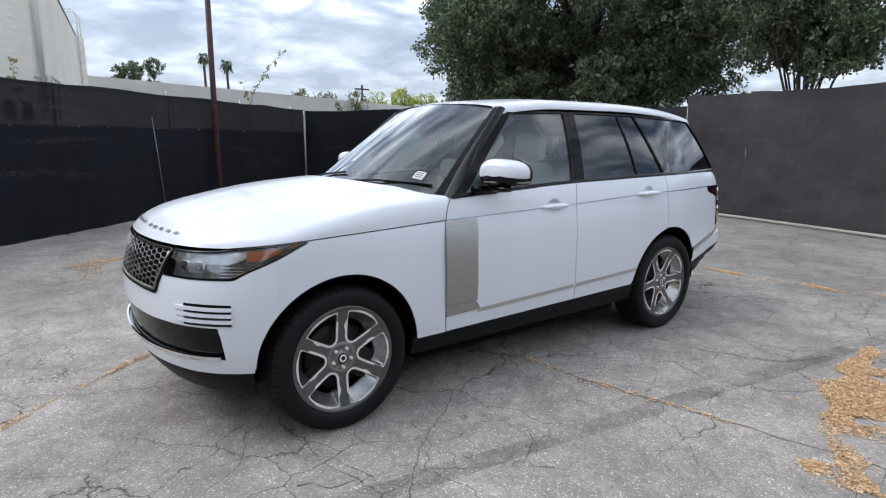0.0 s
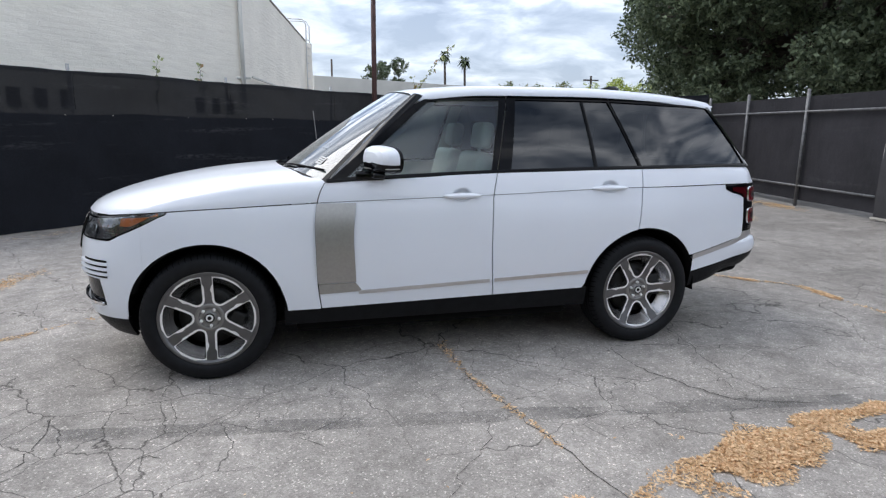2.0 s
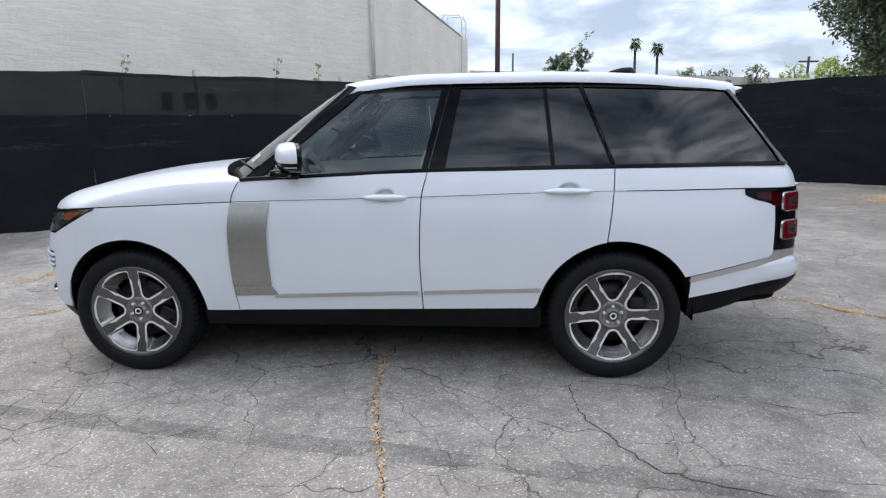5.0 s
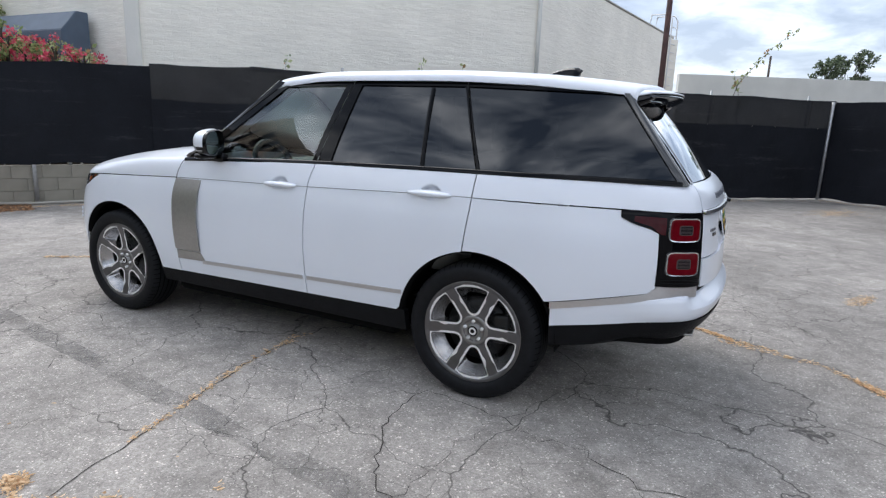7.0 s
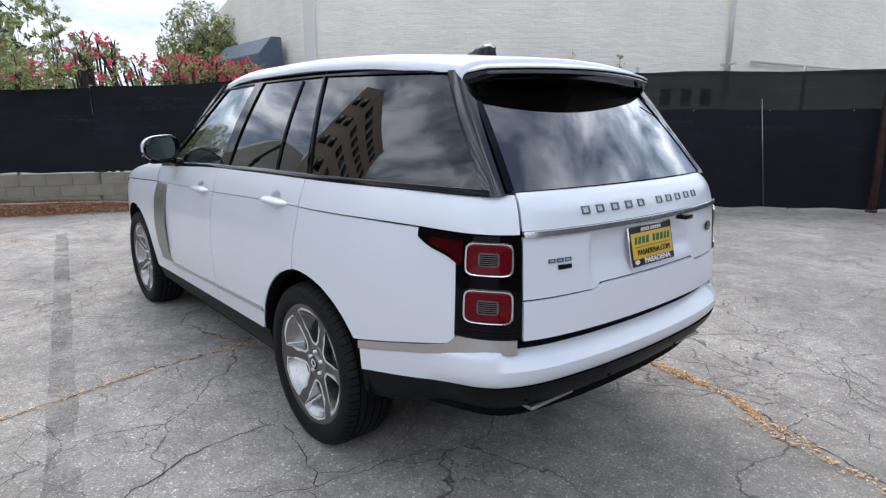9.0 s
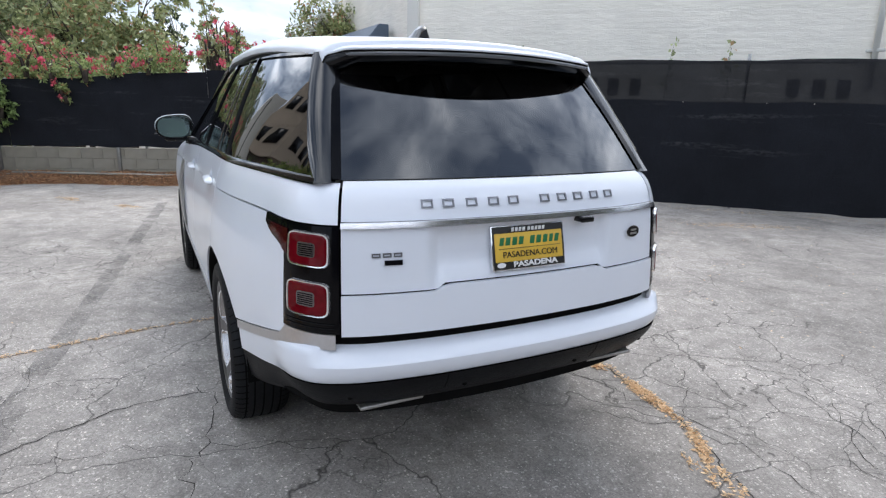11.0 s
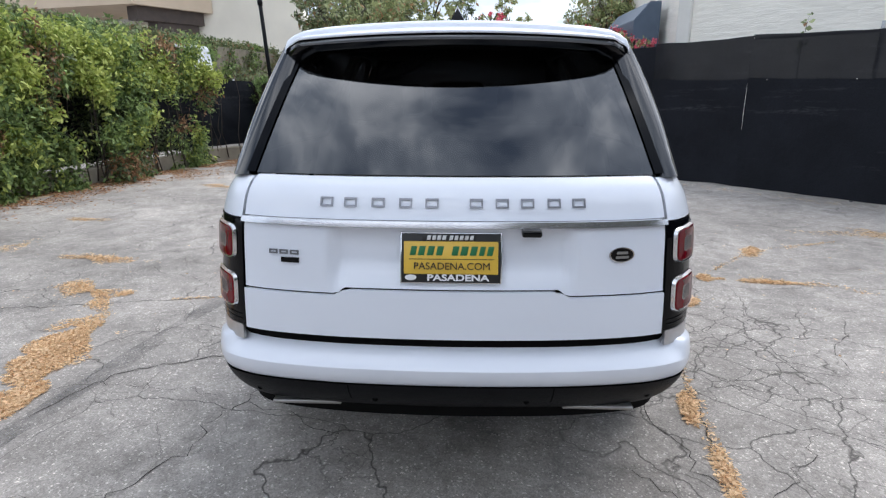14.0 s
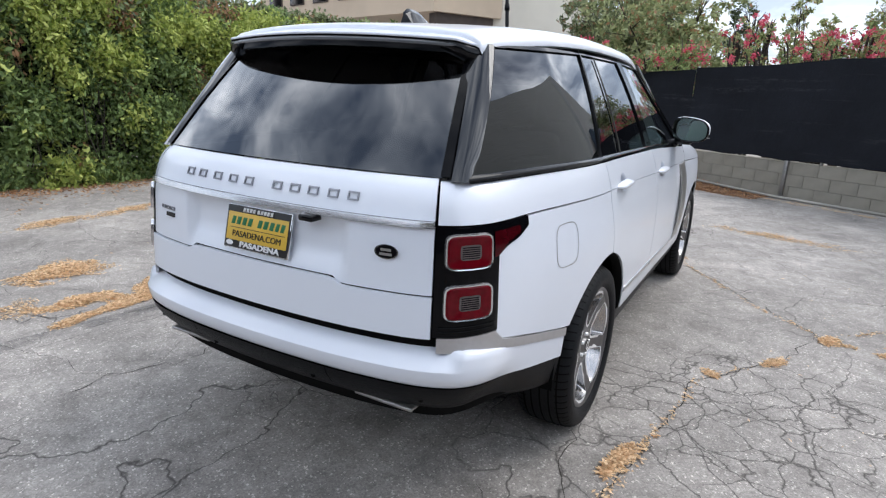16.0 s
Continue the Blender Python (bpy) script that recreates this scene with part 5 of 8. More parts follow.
# ---- underside and dark inner shell
def shell():
    dark = lambda bm: part("underbody", bm, M_DARK, car, "dark underbody")
    for side in (1, -1):
        dark(sheet_bm(field([s_x(x) for x in span(-.78, .97, .1)], lambda s: .32, lambda s: WAIST(X_OF(s)) - .02, 4, -.055), side))
        dark(sheet_bm(field([s_x(x) for x in span(1.95, 2.40, .06)] + span(s_x(2.42), S_END, .05), lambda s: .45, lambda s: 1.25, 6, -.03), side))
        dark(sheet_bm(field(span(0, s_x(-1.95), .05), lambda s: .32, lambda s: .97, 6, -.05), side))
    dark(box_bm((-2.0, -.66, .25), (1.0, .66, .42), .03))
    dark(box_bm((-.95, -.84, .23), (.93, .84, .33), .03))
    dark(box_bm((1.0, -.60, .30), (2.05, .60, .55), .05))
    dark(box_bm((1.98, -.60, .44), (2.40, .60, .54), .05))
    dark(box_bm((-1.95, -.44, .425), (-.95, .44, 1.05), .03))
    dark(box_bm((1.0, -.44, .555), (2.35, .44, .95), .03))


shell()

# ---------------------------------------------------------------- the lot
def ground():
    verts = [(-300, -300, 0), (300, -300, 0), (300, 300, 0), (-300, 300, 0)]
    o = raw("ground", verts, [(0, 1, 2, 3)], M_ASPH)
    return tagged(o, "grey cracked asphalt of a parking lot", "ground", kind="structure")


ground()


def screen_fence(label, pts, height, mats, tier=1.45, step=2.4, seed=1, foot=0.0, posts=True, fold=1.0, first=0.0, proud=.02):
    """Chain link fence hung with screen fabric: posts, top rail and fabric tiers with slack folds."""
    f = empty("screen_fence", (pts[0][0], pts[0][1], 0), label, "fence", kind="structure")
    base = Vector((pts[0][0], pts[0][1], 0))
    tops = height if isinstance(height, (list, tuple)) else [height] * len(pts)
    for a, b, h0, h1 in zip(pts, pts[1:], tops, tops[1:]):
        a, b = Vector((*a, 0)), Vector((*b, 0))
        d = (b - a)
        L = d.length
        d /= L
        height = (h0 + h1) / 2
        nrm = Vector((-d.y, d.x, 0))
        n = max(2, int(L / .10))
        for name, z0, z1, m, off in (("fabric_tier", foot + .03, tier + .05, mats[0], .03), ("fabric_tier", tier, height, mats[1], .015)):
            rows = []
            for i in range(n + 1):
                s = L * i / n
                col = []
                for k in range(11):
                    z = lerp(z0, z1 if z1 != height else lerp(h0, h1, i / n), k / 10)
                    if k == 10:
                        z -= .030 * abs(math.sin(s * math.pi / step)) + .014 * noise.noise((s * 2.3, seed, 1))
                    if k == 0:
                        z += .03 * noise.noise((s * 1.9, seed, 5))
                    w = .04 * noise.noise((s * .9, z * 1.4, seed)) + .016 * noise.noise((s * 4, z * 5, seed)) + .02 * noise.noise((s * 1.5 + z * 2.5, z * .4, seed + 3))
                    p = a + d * s - nrm * (off + fold * w * (0.35 + .65 * math.sin(math.pi * k / 10))) - base
                    col.append((p.x, p.y, z))
                rows.append(col)
            part(name, sheet_bm(rows), m, f)
        if posts:
            s = first
            while s < L:
                p = a + d * s + nrm * .05 - base
                part("post", tube_bm([(p.x, p.y, 0), (p.x, p.y, lerp(h0, h1, s / L) + proud)], .026, 8), M_GALV, f)
                if first:
                    q = a + d * s - nrm * .055 - base
                    part("lashing", tube_bm([(q.x, q.y, tier + .1), (q.x + .01, q.y, lerp(h0, h1, s / L) - .05)], .0035, 6), M_TRIM, f)
                s += step
            if first:
                # pale cable ties along the lap of the two tiers
                for k in range(int(L / .62)):
                    q = a + d * (.3 + k * .62 + .12 * noise.noise((k * 1.7, seed, 2))) - nrm * .075 - base
                    if k % 5 not in (1, 4):
                        part("cable_tie", box_bm((q.x - .007, q.y - .007, tier + .012), (q.x + .007, q.y + .007, tier + .024), .002, 1), M_CONC, f)
            p, q = a + nrm * .05 - base, b + nrm * .05 - base
            part("top_rail", tube_bm([(p.x, p.y, h0 - .05), (q.x, q.y, h1 - .05)], .02, 8), M_GALV, f)
    return f


FA0, FA1 = (-6.45, 3.30), (4.62, 13.15)
FAM = (FA0[0] + 1.22, FA0[1] + 1.085)
screen_fence("black screen fabric fence between block wall and building", [FA0, FAM], [2.29, 2.345], (M_SCREEN_LO, M_SCREEN_TH), tier=1.66, seed=6, posts=False)
fence_a = screen_fence("black screen fabric fence along a white building", [FAM, FA1], 2.34, (M_SCREEN_LO, M_SCREEN_TH), tier=1.66, seed=1, step=2.7, first=1.62, proud=.07)
CW = [(-10.6, -5.2), (-9.35, -3.4), (-8.05, 0), FA0]
screen_fence("black screen fabric fence over a low block wall", CW, [1.75, 1.84, 2.09, 2.28], (M_SCREEN_LO, M_SCREEN_LO), seed=2, foot=.60)
screen_fence("black screen fabric fence across the back", [FA1, (10.0, 9.4)], [2.30, 2.50], (M_SCREEN_LO, M_SCREEN_LO), tier=.9, seed=3)
fence_r = screen_fence("grey screen fabric fence with a pale pipe along its foot", [(8.96, 3.45), (8.84, 2.1), (8.35, -.6), (7.7, -6.0)], 2.45, (M_SCREEN_GR, M_SCREEN_GR), tier=1.0, seed=4, fold=1.6)
screen_fence("black screen fabric fence behind the hedge", [(2.4, -8.2), (-7.6, -6.35), (-10.9, -5.0)], [2.35, 1.8, 1.72], (M_SCREEN_LO, M_SCREEN_LO), tier=1.0, seed=8, foot=.25, fold=2.0)


def fence_extras():
    # loose steel strip, corner post wires
    def pole(par, name, x, y, z0, z1, r, m, lean=(0, 0)):
        o = par.location
        part(name, tube_bm([(x - o.x, y - o.y, z0), (x + lean[0] - o.x, y + lean[1] - o.y, z1)], r, 8), m, par)
    pole(fence_a, "loose_strip", -.27, 8.68, .08, 1.87, .009, M_RIMD, (-.16, -.14))
    pole(fence_a, "corner_post", 4.56, 13.0, 0, 2.30, .035, M_GALV)
    o = fence_r.location
    part("foot_pipe", tube_bm([(8.88 - o.x, 3.45 - o.y, .05), (8.76 - o.x, 2.1 - o.y, .05), (8.27 - o.x, -.6 - o.y, .05), (7.6 - o.x, -6 - o.y, .05)], .028, 8), M_CONC, fence_r, "pale pipe along the fence foot")


fence_extras()


def gate():
    """Steel framed gate with its fabric on the far side, so that the frame shows."""
    g = empty("metal_gate", (10.0, 9.3, 0), "galvanised steel gate frame backed with dark screen fabric", "gate")
    a, b = Vector((0, 0, 0)), Vector((-.85, -3.8, 0))
    c = Vector((-1.06, -5.8, 0))
    L = lambda p, q, t: p.lerp(q, t)
    rows = []
    for i in range(41):
        p = a.lerp(c, i / 40)
        rows.append([(p.x + .07 + .03 * noise.noise((i * .3, k * .7, 4)), p.y, .12 + (2.12) * k / 8) for k in range(9)])
    part("fabric", sheet_bm(rows), M_SCREEN_UP, g, "dark grey screen fabric")
    for t in (0.0, .30, .655):
        p = a.lerp(c, t)
        part("gate_post", tube_bm([(p.x, p.y, 0), (p.x, p.y, 2.38)], .034, 8), M_GALVD, g)
    for z in (.42, 1.93):
        part("gate_rail", tube_bm([(a.x, a.y, z), (c.x, c.y, z)], .024, 8), M_GALVD, g)
    part("brace", tube_bm([(a.x, a.y, .30), (a.x - .45, a.y - .55, .62)], .018, 6), M_GALVD, g)
    for z in (.5, 1.9):
        part("hinge", box_bm((a.x - .05, a.y - .06, z), (a.x + .05, a.y + .06, z + .08), .01), M_GALVD, g)


gate()


def red_pole():
    p = empty("steel_pole", (1.05, 9.72, 0), "rust-red painted steel pole in front of the black fence", "pole")
    part("shaft", tube_bm([(0, 0, 0), (0, 0, 5.6)], [.062, .055], 14), M_RUST, p)
    part("collar", tube_bm([(0, 0, 0), (0, 0, .05)], .09, 12), M_RUST, p)


red_pole()


# ---- white painted brick building
def brick_mat(name, col, scale=1.0):
    m = bpy.data.materials.new(name)
    m.use_nodes = True
    n, l = m.node_tree.nodes, m.node_tree.links
    b = n["Principled BSDF"]
    co = n.new("ShaderNodeTexCoord")
    sp = n.new("ShaderNodeSeparateXYZ"); l.new(co.outputs["Object"], sp.inputs[0])
    cb = n.new("ShaderNodeCombineXYZ"); l.new(sp.outputs["X"], cb.inputs[0]); l.new(sp.outputs["Z"], cb.inputs[1])
    wv = n.new("ShaderNodeTexNoise"); wv.inputs["Scale"].default_value = 5; l.new(cb.outputs[0], wv.inputs["Vector"])
    ad = n.new("ShaderNodeVectorMath"); ad.operation = "MULTIPLY_ADD"
    l.new(wv.outputs["Color"], ad.inputs[0]); ad.inputs[1].default_value = (.08, .03, 0); l.new(cb.outputs[0], ad.inputs[2])
    br = n.new("ShaderNodeTexBrick")
    br.inputs["Scale"].default_value = 1.0
    br.inputs["Brick Width"].default_value, br.inputs["Row Height"].default_value = .34, .10
    br.inputs["Mortar Size"].default_value, br.inputs["Mortar Smooth"].default_value = .016, 1.0
    br.inputs["Color1"].default_value = (*[c * 1.02 for c in col], 1)
    br.inputs["Color2"].default_value = (*[c * .97 for c in col], 1)
    br.inputs["Mortar"].default_value = (*[c * .985 for c in col], 1)
    l.new(ad.outputs[0], br.inputs["Vector"])
    st = n.new("ShaderNodeTexNoise"); st.inputs["Scale"].default_value, st.inputs["Detail"].default_value = .8, 7
    l.new(cb.outputs[0], st.inputs["Vector"])
    mr = n.new("ShaderNodeMapRange"); mr.inputs["From Min"].default_value, mr.inputs["From Max"].default_value = .3, .7
    mr.inputs["To Min"].default_value, mr.inputs["To Max"].default_value = .94, 1.05
    l.new(st.outputs["Fac"], mr.inputs["Value"])
    sc = n.new("ShaderNodeVectorMath"); sc.operation = "SCALE"; l.new(br.outputs["Color"], sc.inputs[0]); l.new(mr.outputs[0], sc.inputs["Scale"])
    l.new(sc.outputs[0], b.inputs["Base Color"])
    b.inputs["Roughness"].default_value = .85
    fn = n.new("ShaderNodeTexNoise"); fn.inputs["Scale"].default_value, fn.inputs["Detail"].default_value = 1.0, 6
    fn.inputs["Roughness"].default_value = .62
    mp = n.new("ShaderNodeVectorMath"); mp.operation = "MULTIPLY"; mp.inputs[1].default_value = (3.0, 3.0, 10.5)
    l.new(co.outputs["Object"], mp.inputs[0]); l.new(mp.outputs[0], fn.inputs["Vector"])
    sm = n.new("ShaderNodeMath"); sm.operation = "MULTIPLY_ADD"; sm.inputs[1].default_value = -.05
    l.new(br.outputs["Fac"], sm.inputs[0]); l.new(fn.outputs["Fac"], sm.inputs[2])
    bp = n.new("ShaderNodeBump"); bp.inputs["Strength"].default_value, bp.inputs["Distance"].default_value = .8, .030
    l.new(sm.outputs[0], bp.inputs["Height"]); l.new(bp.outputs[0], b.inputs["Normal"])
    return m


M_BRICK = brick_mat("painted_slump_brick", (.91, .865, .775))
M_BRICK2 = brick_mat("painted_brick_side", (.90, .855, .77))


def wall_between(name, p, q, h0, h1, m, parent=None, thick=.3, z0=0.0, base=(0, 0)):
    """Wall with its own frame, x along its length."""
    p, q = Vector((*p, 0)), Vector((*q, 0))
    L = (q - p).length
    v = [(0, 0, z0), (L, 0, z0), (L, 0, h1), (0, 0, h0)]
    v += [(x, thick, z) for x, y, z in v]
    o = raw(name, v, [(0, 1, 2, 3), (5, 4, 7, 6), (3, 2, 6, 7), (1, 5, 6, 2), (4, 0, 3, 7), (0, 4, 5, 1)], m, parent)
    o.location = (p.x - base[0], p.y - base[1], 0)
    o.rotation_euler = (0, 0, math.atan2(q.y - p.y, q.x - p.x))
    return o


def white_building():
    B = (-2.0, 10.6)
    b = empty("white_building", (*B, 0), "white painted brick commercial building with downpipe and roof ladder", "building")
    P, Q, R, S = (-8.25, 4.25), (-1.95, 10.5), (-.1, 21.6), (-16.4, 4.85)
    wall_between("wall", P, Q, 5.7, 5.25, M_BRICK, b, base=B)
    wall_between("wall", Q, R, 5.2, 5.0, M_BRICK2, b, base=B)
    wall_between("wall", S, P, 4.3, 5.7, M_BRICK2, b, base=B)
    wall_between("rear_wall", R, S, 4.9, 4.3, M_BRICK2, b, base=B)
    # flat roof
    pts = [(P[0] - B[0], P[1] - B[1]), (Q[0] - B[0], Q[1] - B[1]), (R[0] - B[0], R[1] - B[1]), (S[0] - B[0], S[1] - B[1])]
    raw("roof", [(x, y, 4.2) for x, y in pts], [(0, 1, 2, 3)], M_CONC, b)
    part("parapet_cap", tube_bm([(Q[0] - B[0], Q[1] - B[1], 5.2), (R[0] - B[0], R[1] - B[1], 5.0)], .035, 6), M_CONC, b)
    # pilaster at the near corner
    d = Vector((6.3, 6.25, 0)).normalized()
    n = Vector((d.y, -d.x, 0))
    c = Vector((P[0] - B[0], P[1] - B[1], 0)) + d * .12 + n * .03
    bm = box_bm((-.13, -.06, 0), (.13, .06, 5.6), .01)
    bmesh.ops.transform(bm, matrix=Matrix.Translation(c) @ Matrix.Rotation(math.atan2(d.y, d.x), 4, "Z"), verts=bm.verts)
    part("pilaster", bm, M_STUCCO, b)
    # downpipe with straps and a junction box
    x, y = Q[0] - B[0] + .03, Q[1] - B[1] - .09
    part("downpipe", tube_bm([(x, y, 2.0), (x, y, 5.15)], .05, 10), M_STUCCO2, b)
    for z in (2.62, 4.75):
        part("pipe_strap", box_bm((x - .16, y - .03, z), (x + .16, y + .06, z + .05), .008), M_STUCCO2, b)
    # conduit low on the side wall
    e = Vector((1.85, 11.1, 0)).normalized()
    a0 = Vector((Q[0] - B[0], Q[1] - B[1], 0))
    part("conduit", tube_bm([a0 + e * .6 + Vector((.1, 0, 2.72)), a0 + e * 7 + Vector((.1, 0, 2.72))], .03, 8), M_STUCCO2, b)
    # dark vents low on the wall
    for x in (-5.40, -5.10, -4.80, -2.82, -2.52, -2.24):
        c = Vector((x - B[0], lerp(P[1], Q[1], (x - P[0]) / (Q[0] - P[0])) - B[1], 1.99)) + n * .012
        bm = box_bm((-.10, -.02, -.16), (.10, .02, .16), .006, 1)
        bmesh.ops.transform(bm, matrix=Matrix.Translation(c) @ Matrix.Rotation(math.atan2(d.y, d.x), 4, "Z"), verts=bm.verts)
        part("wall_vent", bm, M_DARK, b, "small dark wall vent")
    # roof access ladder hoops at the far corner
    r0 = Vector((R[0] - B[0], R[1] - B[1], 0))
    lad = empty("roof_ladder", (0, 0, 0), "", "")
    lad.parent = b
    for off in (-.25, .25):
        q = r0 - e * .5 + Vector((off * .3 + .14, off, 0))
        part("ladder_rail", tube_bm([q + Vector((0, 0, 2.4)), q + Vector((0, 0, 5.55)), q + Vector((-.12, 0, 5.75)), q + Vector((-.75, 0, 5.75)), q + Vector((-.85, 0, 5.0))], .028, 8), M_WHITE, lad)
    for k in range(10):
        q = r0 - e * .5 + Vector((.14, 0, 2.6 + k * .3))
        part("rung", tube_bm([q + Vector((-.075, -.25, 0)), q + Vector((.075, .25, 0))], .014, 6), M_WHITE, lad)


white_building()


def blue_duct():
    d = empty("metal_duct_housing", (-9.25, 3.95, 0), "slate-blue sheet metal housing with a sloping top against the white building", "duct")
    sec = [(.22, 1.9), (.22, 3.36), (-.02, 3.36), (-.34, 2.98), (-.34, 1.9)]
    bm = bmesh.new()
    ends = [[bm.verts.new((x, y, z)) for y, z in sec] for x in (0, -2.8)]
    for k in range(5):
        bm.faces.new((ends[0][k], ends[0][(k + 1) % 5], ends[1][(k + 1) % 5], ends[1][k]))
    bm.faces.new(ends[0][::-1]); bm.faces.new(ends[1])
    bmesh.ops.recalc_face_normals(bm, faces=bm.faces)
    bmesh.ops.bevel(bm, geom=list(bm.edges), offset=.012, segments=2, affect="EDGES")
    part("housing", bm, M_BLUE, d, smooth=False)
    for x in (-.2, -1.4, -2.6):
        for y in (-.25, .1):
            part("leg", box_bm((x - .04, y - .04, 0), (x + .04, y + .04, 1.92), .006), M_GALV, d)


blue_duct()


def far_wall():
    w = wall_between("boundary_wall", (0.2, 22.6), (24, 33.8), 3.75, 3.75, M_STUCCO2, thick=.25)
    tagged(w, "pale grey rendered boundary wall behind the lot", "wall", kind="structure")


far_wall()


# ---- low block wall under the fence, course by course
def block_walls():
    bmesh_cache = {}
    for a, b, courses in ((CW[0], CW[1], 3), (CW[1], CW[2], 3), (CW[2], CW[3], 3)):
        p, q = Vector((*a, 0)), Vector((*b, 0))
        L = (q - p).length
        w = raw("block_wall", [(0, .04, 0), (L, .04, 0), (L, .04, .60), (0, .04, .60), (0, .19, 0), (L, .19, 0), (L, .19, .60), (0, .19, .60)], [(0, 1, 2, 3), (5, 4, 7, 6), (3, 2, 6, 7), (1, 5, 6, 2), (4, 0, 3, 7)], M_KERB)
        w.location = p
        w.rotation_euler = (0, 0, math.atan2((q - p).y, (q - p).x))
        tagged(w, "low wall of tan concrete blocks at the lot edge", "wall", kind="structure")
        for c in range(courses):
            x = -.2 if c % 2 else 0
            while x < L - .02:
                x0, x1 = max(0, x), min(L, x + .3965)
                if x1 - x0 > .05:
                    k = round(x1 - x0, 3)
                    if k not in bmesh_cache:
                        bm = box_bm((0, 0, 0), (x1 - x0, .15, .1965), .003, 1)
                        me = bpy.data.meshes.new("block")
                        bm.to_mesh(me); bm.free()
                        me.materials.append(M_BLOCK)
                        bmesh_cache[k] = me
                    o = new("block", bmesh_cache[k])
                    o.parent = w
                    o.location = (x0, .008 * noise.noise((x, c, 2)), c * .2 + .004)
                x += .4
        # pale pipe at its foot
        part("foot_pipe", tube_bm([(0, -.14, .14 if b != CW[3] else .10), (L * .5, -.20, .13 if b != CW[3] else .03), (L, -.16, .10 if b != CW[3] else .025)], .022, 8), M_CONC, w, "pale plastic pipe on the ground")
        for s in range(1, int(L / 1.9) + 1):
            part("pier", box_bm((s * 1.9 - .03, -.045, 0), (s * 1.9 + .03, .03, .62), .004), M_RIMD, w)


block_walls()


# ---- kerb wall of broken concrete under the hedge
HL = [(2.6, -7.75), (0.2, -7.45), (-2.6, -7.0), (-5.6, -6.2), (-7.6, -5.85), (-9.6, -4.95), (-10.7, -4.6)]


def hedge_line(t):
    """Point along the hedge foot, 0 to 1."""
    L = [0]
    for a, b in zip(HL, HL[1:]):
        L.append(L[-1] + math.dist(a, b))
    s = t * L[-1]
    i = max(k for k in range(len(HL) - 1) if L[k] <= s + 1e-9)
    u = (s - L[i]) / (L[i + 1] - L[i])
    d = Vector((HL[i + 1][0] - HL[i][0], HL[i + 1][1] - HL[i][1], 0)).normalized()
    return Vector((lerp(HL[i][0], HL[i + 1][0], u), lerp(HL[i][1], HL[i + 1][1], u), 0)), d


def kerb():
    rnd = random.Random(5)
    k = empty("kerb_wall", (0, -7.4, 0), "low kerb wall of broken pale concrete slabs under the hedge", "kerb", kind="structure")
    o = k.location
    t = 0
    while t < 1:
        dt = rnd.uniform(.10, .15)
        a, d = hedge_line(t)
        b, _ = hedge_line(min(1, t + dt - .004))
        n = Vector((-d.y, d.x, 0))
        h0, h1 = rnd.uniform(.25, .31), rnd.uniform(.25, .31)
        vs = []
        for p, h in ((a, h0), (b, h1)):
            for off, z in ((-.06, -.02), (-.03 + rnd.uniform(-.02, .02), h), (.14, h), (.14, -.02)):
                q = p + n * -off - o
                vs.append((q.x, q.y, z))
        bm = bmesh.new()
        v = [bm.verts.new(c) for c in vs]
        for i in range(4):
            j = (i + 1) % 4
            bm.faces.new((v[i], v[j], v[4 + j], v[4 + i]))
        bm.faces.new(v[:4][::-1]); bm.faces.new(v[4:])
        bmesh.ops.bevel(bm, geom=list(bm.edges), offset=.012, segments=1, affect="EDGES")
        part("slab", bm, M_KERB, k, smooth=False)
        t += dt


kerb()


# ---------------------------------------------------------------- plants
def leaf_cloud(centres, size, rng, up=0.2, out=None, aspect=.5):
    """Folded leaf blades, one at each centre, turned at random."""
    n = len(centres)
    c = np.asarray(centres, float)
    d = rng.normal(size=(n, 3)); d[:, 2] -= up
    d /= np.linalg.norm(d, axis=1)[:, None]
    r = rng.normal(size=(n, 3)); 
    w = np.cross(d, r); w /= np.linalg.norm(w, axis=1)[:, None] + 1e-9
    L = size * rng.uniform(.6, 1.35, n)[:, None]
    nn = np.cross(d, w)
    v = np.stack([c, c + d * L * .5 + w * L * aspect * .5 + nn * L * .08, c + d * L, c + d * L * .5 - w * L * aspect * .5 + nn * L * .08], 1).reshape(-1, 3)
    f = np.arange(4 * n).reshape(n, 4)
    return v, f


def leaf_object(name, verts, faces, material, parent=None):
    me = bpy.data.meshes.new(name)
    n = len(faces)
    me.vertices.add(len(verts)); me.vertices.foreach_set("co", np.asarray(verts, "f").ravel())
    me.loops.add(4 * n); me.loops.foreach_set("vertex_index", np.asarray(faces, "i").ravel())
    me.polygons.add(n); me.polygons.foreach_set("loop_start", np.arange(0, 4 * n, 4, dtype="i")); me.polygons.foreach_set("loop_total", np.full(n, 4, "i"))
    me.update(calc_edges=True)
    me.validate()
    me.materials.append(material)
    o = new(name, me)
    if parent:
        o.parent = parent
    return o


